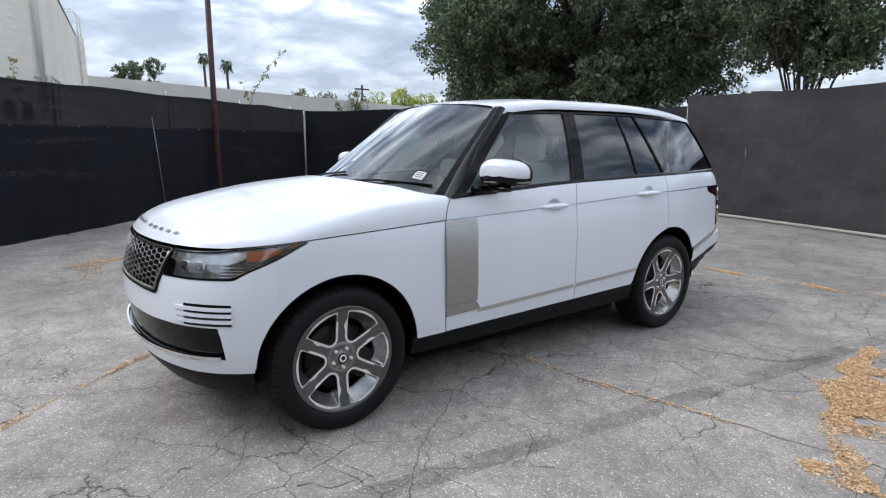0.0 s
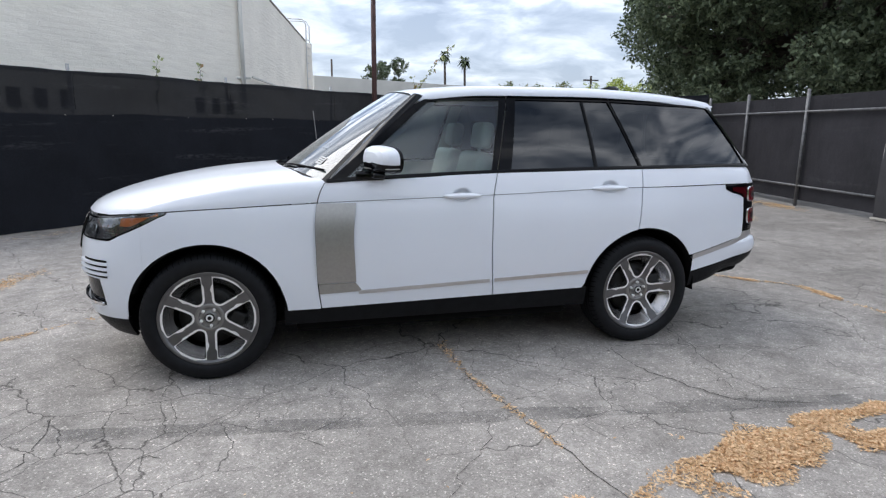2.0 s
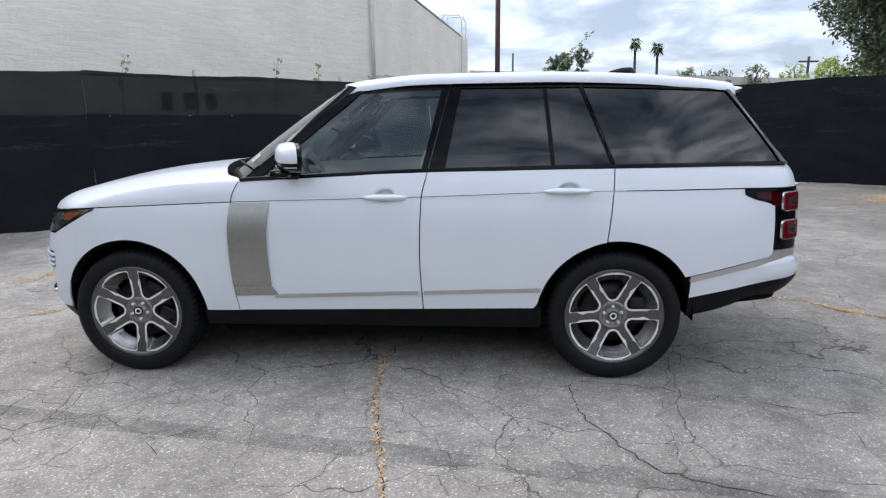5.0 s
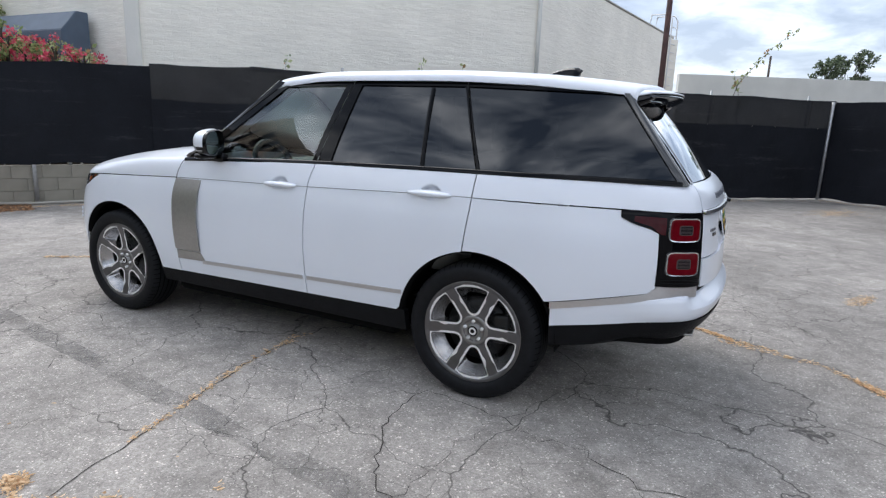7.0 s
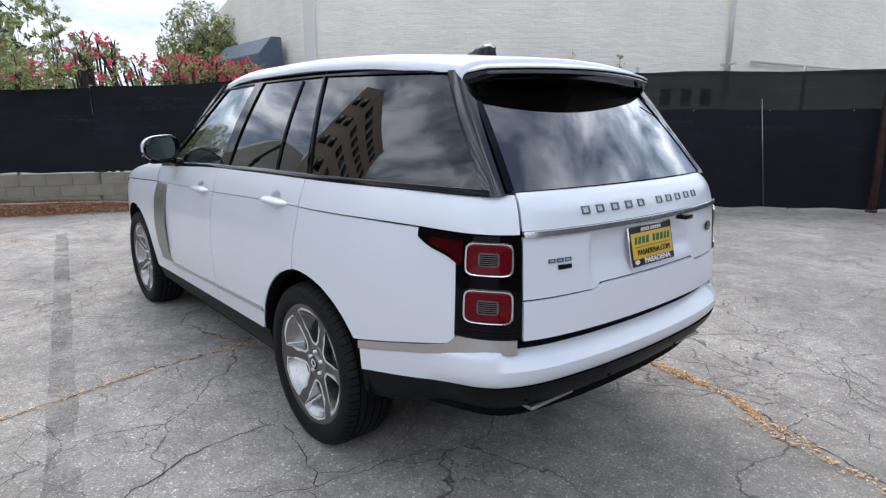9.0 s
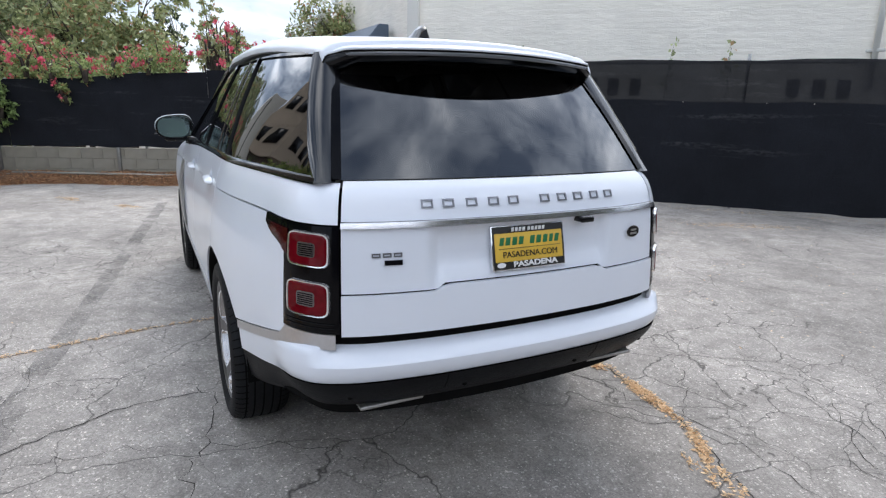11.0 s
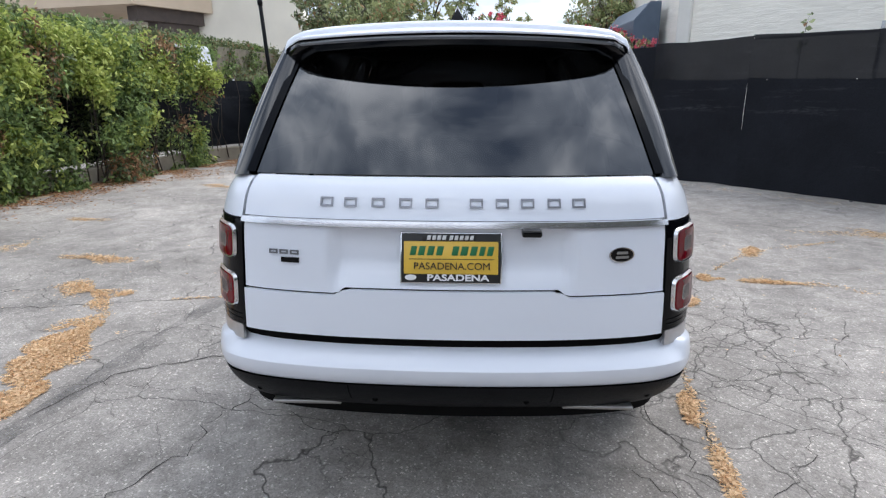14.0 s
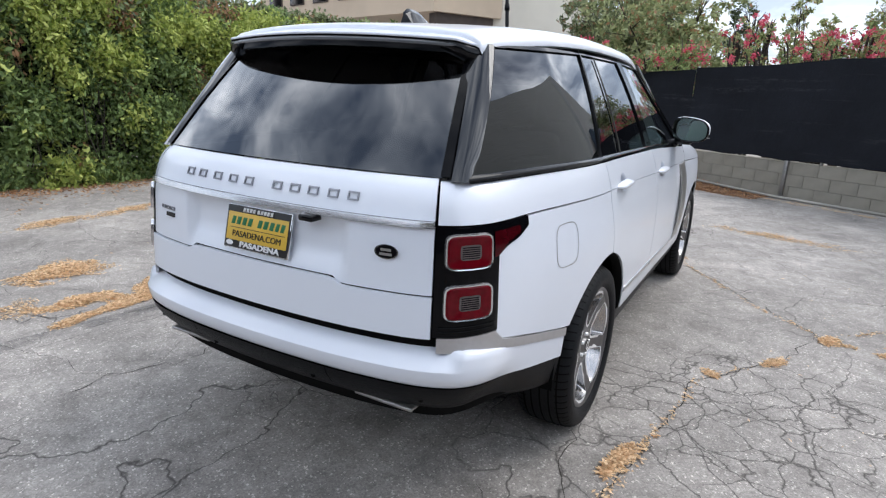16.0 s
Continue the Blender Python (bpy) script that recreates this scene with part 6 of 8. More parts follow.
def hedge():
    """Sprays of hanging leaves over an uneven face, a dark layer behind, young growth along the top; light and shade
    are put into the leaf colours.
    """
    rng = np.random.default_rng(3)
    h = empty("ivy_hedge", (-3, -7, 0), "tall green ivy hedge climbing over a fence", "hedge", kind="stuff")
    o = np.array((-3, -7, 0.0))
    crest = curve([(0, 2.95), (.30, 2.85), (.45, 2.62), (.60, 2.48), (.80, 2.40)])
    bins = {"foliage": [], "bright_foliage": [], "shaded_foliage": [], "dry_foliage": []}
    for i in range(11500):
        t = rng.uniform(0, .80)
        p, d = hedge_line(t)
        nx, ny = -d.y, d.x
        s = t * 14
        fade = smooth01((.80 - t) / .22)
        top = crest(t) + .10 * noise.noise((s * .8, 1, 0)) + .14 * noise.noise((s * 2.7, 3, 0))
        z = top * (1 - rng.random() ** 1.15)
        gap = noise.noise((s * 1.1, z * 1.3, 7))
        if gap < lerp(-.12, -.42, smooth01((.62 - t) / .25)) and z < 1.7:
            continue
        if rng.random() > .25 + .75 * fade and z < 1.7:
            continue
        lump = .5 + .5 * noise.noise((s * 1.0, z * 1.2, 2)) + .35 * noise.noise((s * 2.6, z * 2.8, 9))
        tuft = noise.noise((s * 2.3, z * 2.5, 41)) + .4 * noise.noise((s * 5.1, z * 5.3, 43))
        if tuft < -.10 and rng.random() < .88 and z < top - .15:
            continue
        depth = .08 + .34 * max(0, lump) + .42 * max(0, tuft + .12) + .15 * math.sin(min(1, z / top) * math.pi)
        off = depth * (.55 + .45 * rng.random())
        if z > top - .3:
            off -= rng.random() * .7
        q = np.array((p.x - nx * off - o[0], p.y - ny * off - o[1], max(.06, z)))
        m = int(rng.integers(10, 24))
        leaf = q + rng.normal(size=(m, 3)) * (.075, .055, .095) - np.array((0, 0, .10)) * rng.random((m, 1))
        leaf[:, 2] = np.maximum(leaf[:, 2], .03)
        # higher and bulging sprays get brighter leaves, as light would fall on them
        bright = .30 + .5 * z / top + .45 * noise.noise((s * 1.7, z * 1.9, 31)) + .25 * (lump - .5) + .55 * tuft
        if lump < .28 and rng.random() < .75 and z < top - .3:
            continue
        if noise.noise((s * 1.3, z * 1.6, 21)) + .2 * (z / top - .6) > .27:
            key = "dry_foliage" if rng.random() < .55 else "shaded_foliage"
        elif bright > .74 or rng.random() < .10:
            key = "bright_foliage"
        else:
            key = "foliage" if bright > .22 or rng.random() < .5 else "shaded_foliage"
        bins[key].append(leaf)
    # dark leaves close to the fence behind the sprays, coloured as if in shade
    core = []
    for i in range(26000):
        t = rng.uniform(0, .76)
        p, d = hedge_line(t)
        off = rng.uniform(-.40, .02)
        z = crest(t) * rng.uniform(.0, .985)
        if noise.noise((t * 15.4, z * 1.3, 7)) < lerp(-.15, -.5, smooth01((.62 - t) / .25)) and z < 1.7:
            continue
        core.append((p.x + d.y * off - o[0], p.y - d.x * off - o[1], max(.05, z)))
    bins["shaded_foliage"].append(np.array(core))
    for key, size, up, m in (("foliage", .088, .7, M_LEAF_H), ("bright_foliage", .092, .4, M_LEAF_Y), ("shaded_foliage", .085, .7, M_LEAF_I), ("dry_foliage", .08, .9, M_LEAF_D)):
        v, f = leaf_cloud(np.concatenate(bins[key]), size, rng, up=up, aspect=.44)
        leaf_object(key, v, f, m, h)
    # woody runners hanging in the gaps
    bm = bmesh.new()
    r = random.Random(4)
    for k in range(80):
        p, d = hedge_line(r.uniform(.02, .86))
        nrm = Vector((d.y, -d.x, 0))
        q = p - Vector(o) + nrm * r.uniform(.05, .35)
        path = [q + Vector((0, 0, .05))]
        for j in range(6):
            path.append(path[-1] + Vector((r.uniform(-.16, .16), r.uniform(-.05, .05), r.uniform(.15, .42))))
        tube_bm(path, [.012 - .0014 * j for j in range(7)], 5, bm)
    part("runners", bm, M_BARK, h)


hedge()


def ivy_wall():
    """Straight garden wall behind the hedge, grown over with dusty ivy."""
    a, b = Vector((3.0, -11.8, 0)), Vector((-24.0, -9.0, 0))
    w = wall_between("garden_wall", (b.x, b.y), (a.x, a.y), 3.10, 3.05, M_KERB, thick=.25)
    tagged(w, "old concrete garden wall grown over with ivy", "wall", kind="structure")
    rng = np.random.default_rng(61)
    d = (b - a).normalized()
    n = Vector((d.y, -d.x, 0))
    L = (b - a).length
    sets = ([], [])
    for k in range(7200):
        s = rng.random() * L
        z = 3.28 - 2.3 * rng.random() ** 1.6 + .10 * noise.noise((s * .9, 2, 4))
        off = .06 + .20 * max(0, .5 + noise.noise((s * .8, z * 1.1, 12))) - (.25 * rng.random() if z > 3.05 else 0)
        q = a + d * s + n * off
        leaf = np.array((q.x, q.y, z)) + rng.normal(size=(10, 3)) * (.10, .06, .08)
        sets[1 if noise.noise((s * .5, z, 8)) > .28 else 0].append(leaf)
    i = empty("wall_ivy", (a.x, a.y, 0), "dusty grey-green ivy hanging over a garden wall", "ivy", kind="stuff")
    for leaf, m in zip(sets, (M_LEAF_G, M_LEAF_H)):
        v, f = leaf_cloud(np.concatenate(leaf) - np.array((a.x, a.y, 0)), .12, rng, up=.6, aspect=.55)
        leaf_object("foliage", v, f, m, i)


ivy_wall()


def tree(name, label, at, height, crown, trunk_r, n_leaf, leaf, material, seed, lean=(0, 0), bole=.35, group=""):
    """Trunk with forking limbs; crown is a list of (x, y, z, radius) clumps round the limbs."""
    rng = np.random.default_rng(seed)
    r = random.Random(seed)
    t = empty(name, at, label, "tree", group)
    bm = bmesh.new()
    top = Vector((lean[0], lean[1], height * bole))
    tube_bm([(0, 0, -.1), (lean[0] * .3 + .05, lean[1] * .3, height * bole * .5), top], [trunk_r * 1.25, trunk_r, trunk_r * .85], 12, bm)
    for i, (cx, cy, cz, cr) in enumerate(crown):
        if i % 3 and len(crown) > 40:
            continue
        c = Vector((cx, cy, cz))
        mid = top.lerp(c, .5) + Vector((r.uniform(-.3, .3), r.uniform(-.3, .3), r.uniform(0, .4)))
        tube_bm([top - Vector((0, 0, .3)), mid, c], [trunk_r * .34, trunk_r * .2, trunk_r * .07], 7, bm)
        for k in range(5):
            e = c + Vector((r.uniform(-1, 1), r.uniform(-1, 1), r.uniform(-.8, .8))) * cr * .8
            tube_bm([mid.lerp(c, r.random()), e], [trunk_r * .12, trunk_r * .04], 5, bm)
    part("trunk", bm, M_BARK, t)
    tot = sum(q[3] ** 2 for q in crown)
    cs = []
    for cx, cy, cz, cr in crown:
        m = int(n_leaf * cr ** 2 / tot)
        # leaves gather in small sprays over an uneven ball
        k = max(6, m // 26)
        u = rng.normal(size=(k, 3)); u /= np.linalg.norm(u, axis=1)[:, None]
        u *= (cr * rng.uniform(.45, 1.08, k) ** .7)[:, None]
        u[:, 2] *= .8
        pick = rng.integers(0, k, m)
        pts = u[pick] + rng.normal(size=(m, 3)) * cr * .085
        cs.append(pts + np.array((cx, cy, cz)))
    v, f = leaf_cloud(np.concatenate(cs), leaf, rng, up=.4)
    leaf_object("crown", v, f, material, t)
    return t


def big_tree():
    r = random.Random(12)
    crown = []
    for k in range(112):
        a = r.uniform(0, math.tau)
        z = r.uniform(2.9, 11.0)
        w = 1 - max(0, (z - 6.2) / 6.6) ** 2
        d = r.uniform(.35, 1) ** .5 * (5.6 if z < 4.6 else 6.5)
        crown.append((d * w * math.cos(a) - .3, d * w * math.sin(a) + .4, z, r.uniform(.95, 1.6)))
    for k in range(40):
        a, d = r.uniform(0, math.tau), r.uniform(1.5, 5.4)
        crown.append((d * math.cos(a) - .3, d * math.sin(a) + .4, r.uniform(3.0, 6.0), r.uniform(.9, 1.3)))
    tree("broadleaf_tree", "large dense dull-green broadleaf tree behind the fence", (18.3, 13.2, 0), 10.5, crown, .58, 230000, .17, M_LEAF_T, 5, lean=(-.3, .5), bole=.42)
    crown = []
    for k in range(52):
        a = r.uniform(0, math.tau)
        d = r.uniform(.1, 1) * 1.7
        crown.append((d * math.cos(a), d * math.sin(a), r.uniform(3.7, 8), r.uniform(.55, .95)))
    tree("broadleaf_tree", "dull-green broadleaf tree behind the grey fence", (16.1, 4.1, 0), 8, crown, .16, 70000, .13, M_LEAF_T, 6, bole=.18)


big_tree()


def palm(at, h, seed):
    r = random.Random(seed)
    p = empty("fan_palm", at, "tall slender fan palm far beyond the wall", "palm", "distant palms")
    part("trunk", tube_bm([(0, 0, 0), (.2, 0, h * .5), (0, 0, h)], [.32, .24, .2], 8), M_BARK, p)
    bm = bmesh.new()
    for k in range(70):
        a, e = r.uniform(0, math.tau), r.uniform(-1.3, .9)
        d = Vector((math.cos(a) * math.cos(e), math.sin(a) * math.cos(e), math.sin(e)))
        w = d.cross(Vector((0, 0, 1))).normalized()
        L = r.uniform(1.0, 1.7)
        c = Vector((0, 0, h))
        q = [c + d * .2, c + d * L * .6 + w * .22, c + d * L - Vector((0, 0, .55)), c + d * L * .6 - w * .22]
        bm.faces.new([bm.verts.new(x) for x in q])
    part("fronds", bm, M_LEAF_T, p)


palm((27.2, 104, 0), 14.7, 1)
palm((31.0, 104, 0), 13.9, 2)


def shrub(name, label, at, boxes, n, leaf, material, seed, flowers=0, fl_mat=None, group="", stems=True):
    """Loose shrub from several leafy mounds with bare stems, some with bracts on their outer shoots."""
    rng = np.random.default_rng(seed)
    r = random.Random(seed)
    s = empty(name, at, label, "shrub", group)
    bm = bmesh.new()
    cs, fs = [], []
    tot = sum(b[3] ** 2 for b in boxes)
    for cx, cy, cz, cr in boxes:
        for k in range(4):
            e = Vector((cx, cy, cz)) + Vector((r.uniform(-.9, .9), r.uniform(-.9, .9), r.uniform(0, 1.1))) * cr
            tube_bm([(cx * .6, cy * .6, 0) if stems else (cx, cy, cz - cr), Vector((cx, cy, cz)).lerp(e, .4), e], [.04, .02, .006], 5, bm)
        m = int(n * cr ** 2 / tot)
        k = max(6, m // 22)
        u = rng.normal(size=(k, 3)); u /= np.linalg.norm(u, axis=1)[:, None]
        u *= (cr * rng.uniform(.4, 1.1, k) ** .6)[:, None]
        cs.append(u[rng.integers(0, k, m)] + rng.normal(size=(m, 3)) * cr * .11 + np.array((cx, cy, cz)))
        if flowers:
            mf = int(flowers * cr ** 2 / tot)
            k2 = max(3, mf // 26)
            u2 = rng.normal(size=(k2, 3)); u2[:, 2] = abs(u2[:, 2]); u2 /= np.linalg.norm(u2, axis=1)[:, None]; u2 *= cr * 1.08
            fs.append(u2[rng.integers(0, k2, mf)] + rng.normal(size=(mf, 3)) * cr * .10 + np.array((cx, cy, cz)))
    tagged(part("branchwork", bm, M_BARK, s), kind="stuff")
    v, f = leaf_cloud(np.concatenate(cs), leaf, rng, up=.2)
    leaf_object("foliage", v, f, material, s)
    if flowers:
        v, f = leaf_cloud(np.concatenate(fs), leaf * .62, rng, up=0, aspect=.9)
        leaf_object("blossom", v, f, fl_mat, s)
    return s


def mounds(seed, n, x, y, z, rad):
    r = random.Random(seed)
    return [(r.uniform(*x), r.uniform(*y), r.uniform(*z), r.uniform(*rad)) for k in range(n)]


shrub("bougainvillea", "bougainvillea with red bracts behind the fence", (-9.5, 2.4, 0), mounds(1, 18, (-1.2, .6), (-1.6, .9), (1.9, 2.75), (.25, .42)), 3600, .08, M_LEAF_V, 21, 2000, M_FLOWER)
shrub("bougainvillea", "bougainvillea with red bracts at the corner of the white building", (-8.6, 3.45, 0), mounds(9, 15, (-1.3, .9), (-.45, .35), (1.9, 2.65), (.22, .40)), 3000, .08, M_LEAF_B, 31, 2600, M_FLOWER)
shrub("bougainvillea", "bougainvillea with red bracts against the blue duct housing", (-11.2, 3.3, 0), mounds(8, 9, (-1.2, .8), (-.5, .35), (1.9, 2.8), (.3, .5)), 2200, .09, M_LEAF_B, 30, 2400, M_FLOWER)
shrub("bougainvillea", "tall white-flowered climber with red bracts beside it", (-13.8, 4.0, 0), mounds(2, 8, (-.7, .7), (-.5, .5), (2.4, 4.4), (.5, .8)), 6000, .12, M_LEAF_B, 22, 900, M_WHITEFL)
shrub("bougainvillea", "bougainvillea with red bracts spilling over the block wall fence", (-11.4, -2.9, 0), mounds(3, 24, (-1.0, .8), (-.7, 2.3), (1.4, 2.45), (.35, .6)), 11000, .09, M_LEAF_V, 23, 1500, M_FLOWER)
shrub("bougainvillea", "bougainvillea shoots with red bracts hanging over the fence edge", (-8.90, -2.4, 0), [(.38 * dy + .05, dy, z, r) for dy, z, r in ((-1.0, 2.22, .24), (-.6, 2.12, .24), (-.2, 1.98, .22), (-.06, 1.72, .14), (0, 1.52, .09), (.35, 2.02, .22), (.8, 2.1, .2), (1.4, 2.18, .2), (2.0, 2.24, .18))], 2600, .07, M_LEAF_V, 63, 900, M_FLOWER, stems=False)
shrub("bougainvillea", "loose tall bougainvillea shoots with pink-red bracts", (-10.9, .75, 0), mounds(4, 7, (-.5, .5), (-.5, .4), (2.1, 3.2), (.18, .32)), 700, .08, M_LEAF_B, 24, 700, M_FLOWER)
shrub("shrub_bank", "dry mixed shrubs on the bank behind the fence", (-15.5, -6.6, 0), mounds(5, 24, (-3.5, 3.2), (-2.2, 2.6), (.7, 1.45), (.5, .85)), 24000, .13, M_LEAF_G, 25, 260, M_FLOWER)
shrub("shrub_bank", "straw-coloured dry growth on the bank", (-18.6, -4.0, 0), mounds(15, 14, (-2.6, 2.2), (-1.4, 1.4), (1.3, 2.7), (.45, .7)), 10000, .12, M_LEAF_S, 45)
shrub("shrub_bank", "low ivy covered bank behind the hedge", (-13.0, -10.5, 0), mounds(6, 22, (-7, 5), (-1.6, 1.6), (1.6, 2.6), (.6, 1.0)), 20000, .15, M_LEAF_H, 26)
shrub("shrub", "round green shrub beyond the back fence", (13.5, 30.2, 0), mounds(7, 9, (-2.2, 2.2), (-.8, .8), (3.0, 3.9), (.6, .9)), 6000, .14, M_LEAF_G, 27)
shrub("shrub", "yellow-green shrub beyond the back fence", (22.0, 34.6, 0), mounds(17, 8, (-2.4, 2.4), (-.8, .8), (3.4, 4.4), (.6, .9)), 6000, .15, M_LEAF_Y, 57)
for i, (x, y, h, s) in enumerate(((-19, -4.6, 5.4, 31), (-23, -5.6, 6.4, 32), (-17, -3.2, 4.6, 33), (-14.6, -1.9, 4.4, 39), (-24, -4.2, 6.4, 34))):
    r = random.Random(s)
    tree("background_tree", "dusty green tree behind the bougainvillea", (x, y, 0), h, [(r.uniform(-1.4, 1.4), r.uniform(-1.4, 1.4), r.uniform(h * .45, h), r.uniform(.7, 1.2)) for k in range(12)], .14, 9000, .15, M_LEAF_B if i == 3 else M_LEAF_G, s, group="background trees")
for x, y, h, s, m in ((-21.2, 1.3, 5.6, 36, M_LEAF_B), (-22.0, 2.4, 4.4, 37, M_LEAF_B), (-18.2, -.1, 4.6, 38, M_LEAF_T)):
    r = random.Random(s)
    tree("background_tree", "slender tree with a loose upright crown", (x, y, 0), h, [(r.uniform(-.35, .35) * (1.6 - k * .12), r.uniform(-.35, .35) * (1.6 - k * .12), lerp(h * .4, h, k / 9), .75 - k * .05) for k in range(10)], .09, 3000, .13, m, s, group="background trees")
for i, (x, y, h, s) in enumerate(((10.2, 79, 10.4, 41), (13.4, 80, 11.0, 42), (-2, 90, 7, 43), (30, 95, 7, 44))):
    r = random.Random(s)
    tree("background_tree", "dark tree on the skyline", (x, y, 0), h, [(r.uniform(-1.8, 1.8), r.uniform(-1.5, 1.5), r.uniform(h * .55, h), r.uniform(.9, 1.5)) for k in range(9)], .2, 4000, .3, M_LEAF_T, s, group="skyline trees")


def vines():
    """Thin shoots standing above the fences."""
    r = random.Random(9)
    spots = [((2.2, 11.2), 3.75, (1.3, .4)), ((-3.1, 6.55), 2.62, (.05, .1)), ((-2.4, 7.2), 2.66, (-.1, .1)), ((-5.0, 4.85), 2.6, (.1, 0)), ((2.6, 11.6), 2.9, (-.2, 0)), ((-7.0, 2.4), 2.5, (.1, .1))]
    rng = np.random.default_rng(10)
    for (x, y), top, dr in spots:
        v = empty("climbing_vine", (x, y, 0), "thin climbing vine shoot above the fence", "vine", "vine shoots")
        path = [Vector((0, .12, 1.0))]
        n = 10
        for k in range(1, n + 1):
            t = k / n
            path.append(Vector((dr[0] * t ** 2 + r.uniform(-.03, .03), .12 + dr[1] * t ** 2, lerp(1.0, top, t ** .8))))
        part("stem", tube_bm(path, [.012 - .001 * k for k in range(n + 1)], 5), M_BARK, v)
        pts = []
        for k in range(26 if top < 3 else 60):
            i = r.randrange(5, n)
            pts.append(path[i].lerp(path[i + 1], r.random()) + Vector((r.uniform(-.05, .05), r.uniform(-.05, .05), r.uniform(-.04, .04))))
        vv, f = leaf_cloud([tuple(p) for p in pts], .085, rng, up=.1, aspect=.7)
        leaf_object("leaves", vv, f, M_LEAF_B, v)


vines()


def sapling():
    v = empty("bare_sapling", (-8.9, -.35, 0), "bare thin sapling in front of the block wall", "sapling")
    r = random.Random(2)
    bm = tube_bm([(0, 0, 0), (.02, 0, .5), (0, .01, 1.05)], [.012, .009, .004], 6)
    for k in range(9):
        z = .45 + k * .065
        s = 1 if k % 2 else -1
        tube_bm([(.01, 0, z), (.01 + s * .09, r.uniform(-.05, .05), z + .05), (.01 + s * .14, 0, z + .04)], [.005, .004, .002], 5, bm)
    part("stem", bm, M_BARK, v)


sapling()
for at, clumps, n in (((-9.35, -3.8, 0), [(.1, .2, 1.6, .24), (-.1, -.1, 1.5, .28), (.2, .32, 1.3, .24), (-.02, .02, 1.15, .26), (-.25, -.32, 1.62, .22)], 3000), ((-10.2, -4.9, 0), [(0, 0, 1.62, .22), (-.2, -.25, 1.5, .25), (.1, .15, 1.3, .15)], 1300)):
    shrub("ivy_clump", "bright green ivy clump hanging on the fence", at, clumps, n, .085, M_LEAF_H, 29, stems=False)


def rubble():
    r = random.Random(8)
    for k in range(9):
        x, y = -9.55 + r.uniform(-.6, .6), -4.55 + r.uniform(-.6, .6)
        bm = box_bm((-.16, -.09, 0), (.16, .09, .11))
        for v in bm.verts:
            v.co += Vector((r.uniform(-.05, .05), r.uniform(-.04, .04), r.uniform(-.02, .05) if v.co.z > 0 else 0))
        bmesh.ops.bevel(bm, geom=list(bm.edges), offset=.012, segments=1, affect="EDGES")
        bm.transform(Matrix.Rotation(r.uniform(0, 3), 4, "Z"))
        o = link("concrete_chunk", bm, M_CONC, smooth=False)
        o.location = (x, y, 0)
        tagged(o, "broken pale concrete chunk on the ground by the wall", "rubble", "rubble by the wall")


rubble()


# ---------------------------------------------------------------- beige building over the hedge
def beige_building():
    b = empty("beige_building", (-27, -17, 0), "tall beige stucco building with overhanging upper floors and brown beams", "building")
    def block(name, pts, z0, z1, m):
        n = len(pts)
        v = [(x, y, z0) for x, y in pts] + [(x, y, z1) for x, y in pts]
        f = [tuple(range(n))[::-1], tuple(range(n, 2 * n))] + [(i, (i + 1) % n, n + (i + 1) % n, n + i) for i in range(n)]
        return raw(name, v, f, m, b)
    # overhanging upper floor, its corner towards the lot
    block("upper_floor", [(0, 0), (-4.3, 2.3), (-16, -4), (-18, -18), (-5.6, -19.6)], 5.75, 24.0, M_BEIGE)
    block("lower_floor", [(-6.5, -3.6), (-8.6, -2.2), (-15, -5), (-17, -17), (-10.5, -16.4)], 0, 5.75, M_STUCCO2)
    # brown steel beam under the overhang
    block("beam", [(-.5, -.1), (-4.1, 1.85), (-4.5, 1.0), (-1.0, -.9)], 5.05, 5.74, M_BROWN)
    block("beam", [(-1.6, .35), (-3.9, 1.6), (-4.3, .8), (-2.0, -.4)], 4.55, 5.05, M_BROWN)
    # tapering cream pier
    v = [(-4.0, .5, 0), (-5.6, 10.3, 0), (-9, 10, 0), (-8, 1.4, 0), (-4.45, 2.45, 11), (-4.9, 4.6, 11), (-8, 4.2, 11), (-7, 1.4, 11)]
    raw("pier", v, [(0, 1, 5, 4), (1, 2, 6, 5), (2, 3, 7, 6), (3, 0, 4, 7), (4, 5, 6, 7)], M_CREAM, b)
    # rows of windows over the overhang, on the long face and on the short one
    for start, end, first, step, count in (((0, 0), (-5.6, -19.6), 1.4, 3.1, 6), ((-4.3, 2.3), (0, 0), .55, 2.2, 2)):
        d = (Vector((*end, 0)) - Vector((*start, 0))).normalized()
        sg = 1 if count > 2 else -1
        for k in range(count):
            for row in range(5):
                c = Vector((*start, 6.9 + row * 3.4)) + d * (first + k * step)
                m = Matrix.Translation(c) @ Matrix.Rotation(math.atan2(d.y, d.x), 4, "Z")
                wide = 1.9 if count > 2 else 1.5
                bm = box_bm((0, -.08, 0), (wide, .08, 1.5), .01)
                bmesh.ops.transform(bm, matrix=m, verts=bm.verts)
                w = part("window", bm, M_BROWN, b)
                bm = box_bm((.08, -.10, .08), (wide - .08, .10, 1.42))
                bmesh.ops.transform(bm, matrix=m, verts=bm.verts)
                part("pane", bm, M_BLACK, w)


beige_building()


def dark_pole():
    p = empty("utility_pole", (-9.92, -4.50, 0), "thin dark steel pole at the fence corner", "pole")
    part("shaft", tube_bm([(0, 0, 0), (0, -.32, 4.6)], .046, 10), M_TRIM, p)
    part("collar", tube_bm([(0, -.237, 3.4), (0, -.246, 3.54)], .062, 10), M_TRIM, p)


dark_pole()


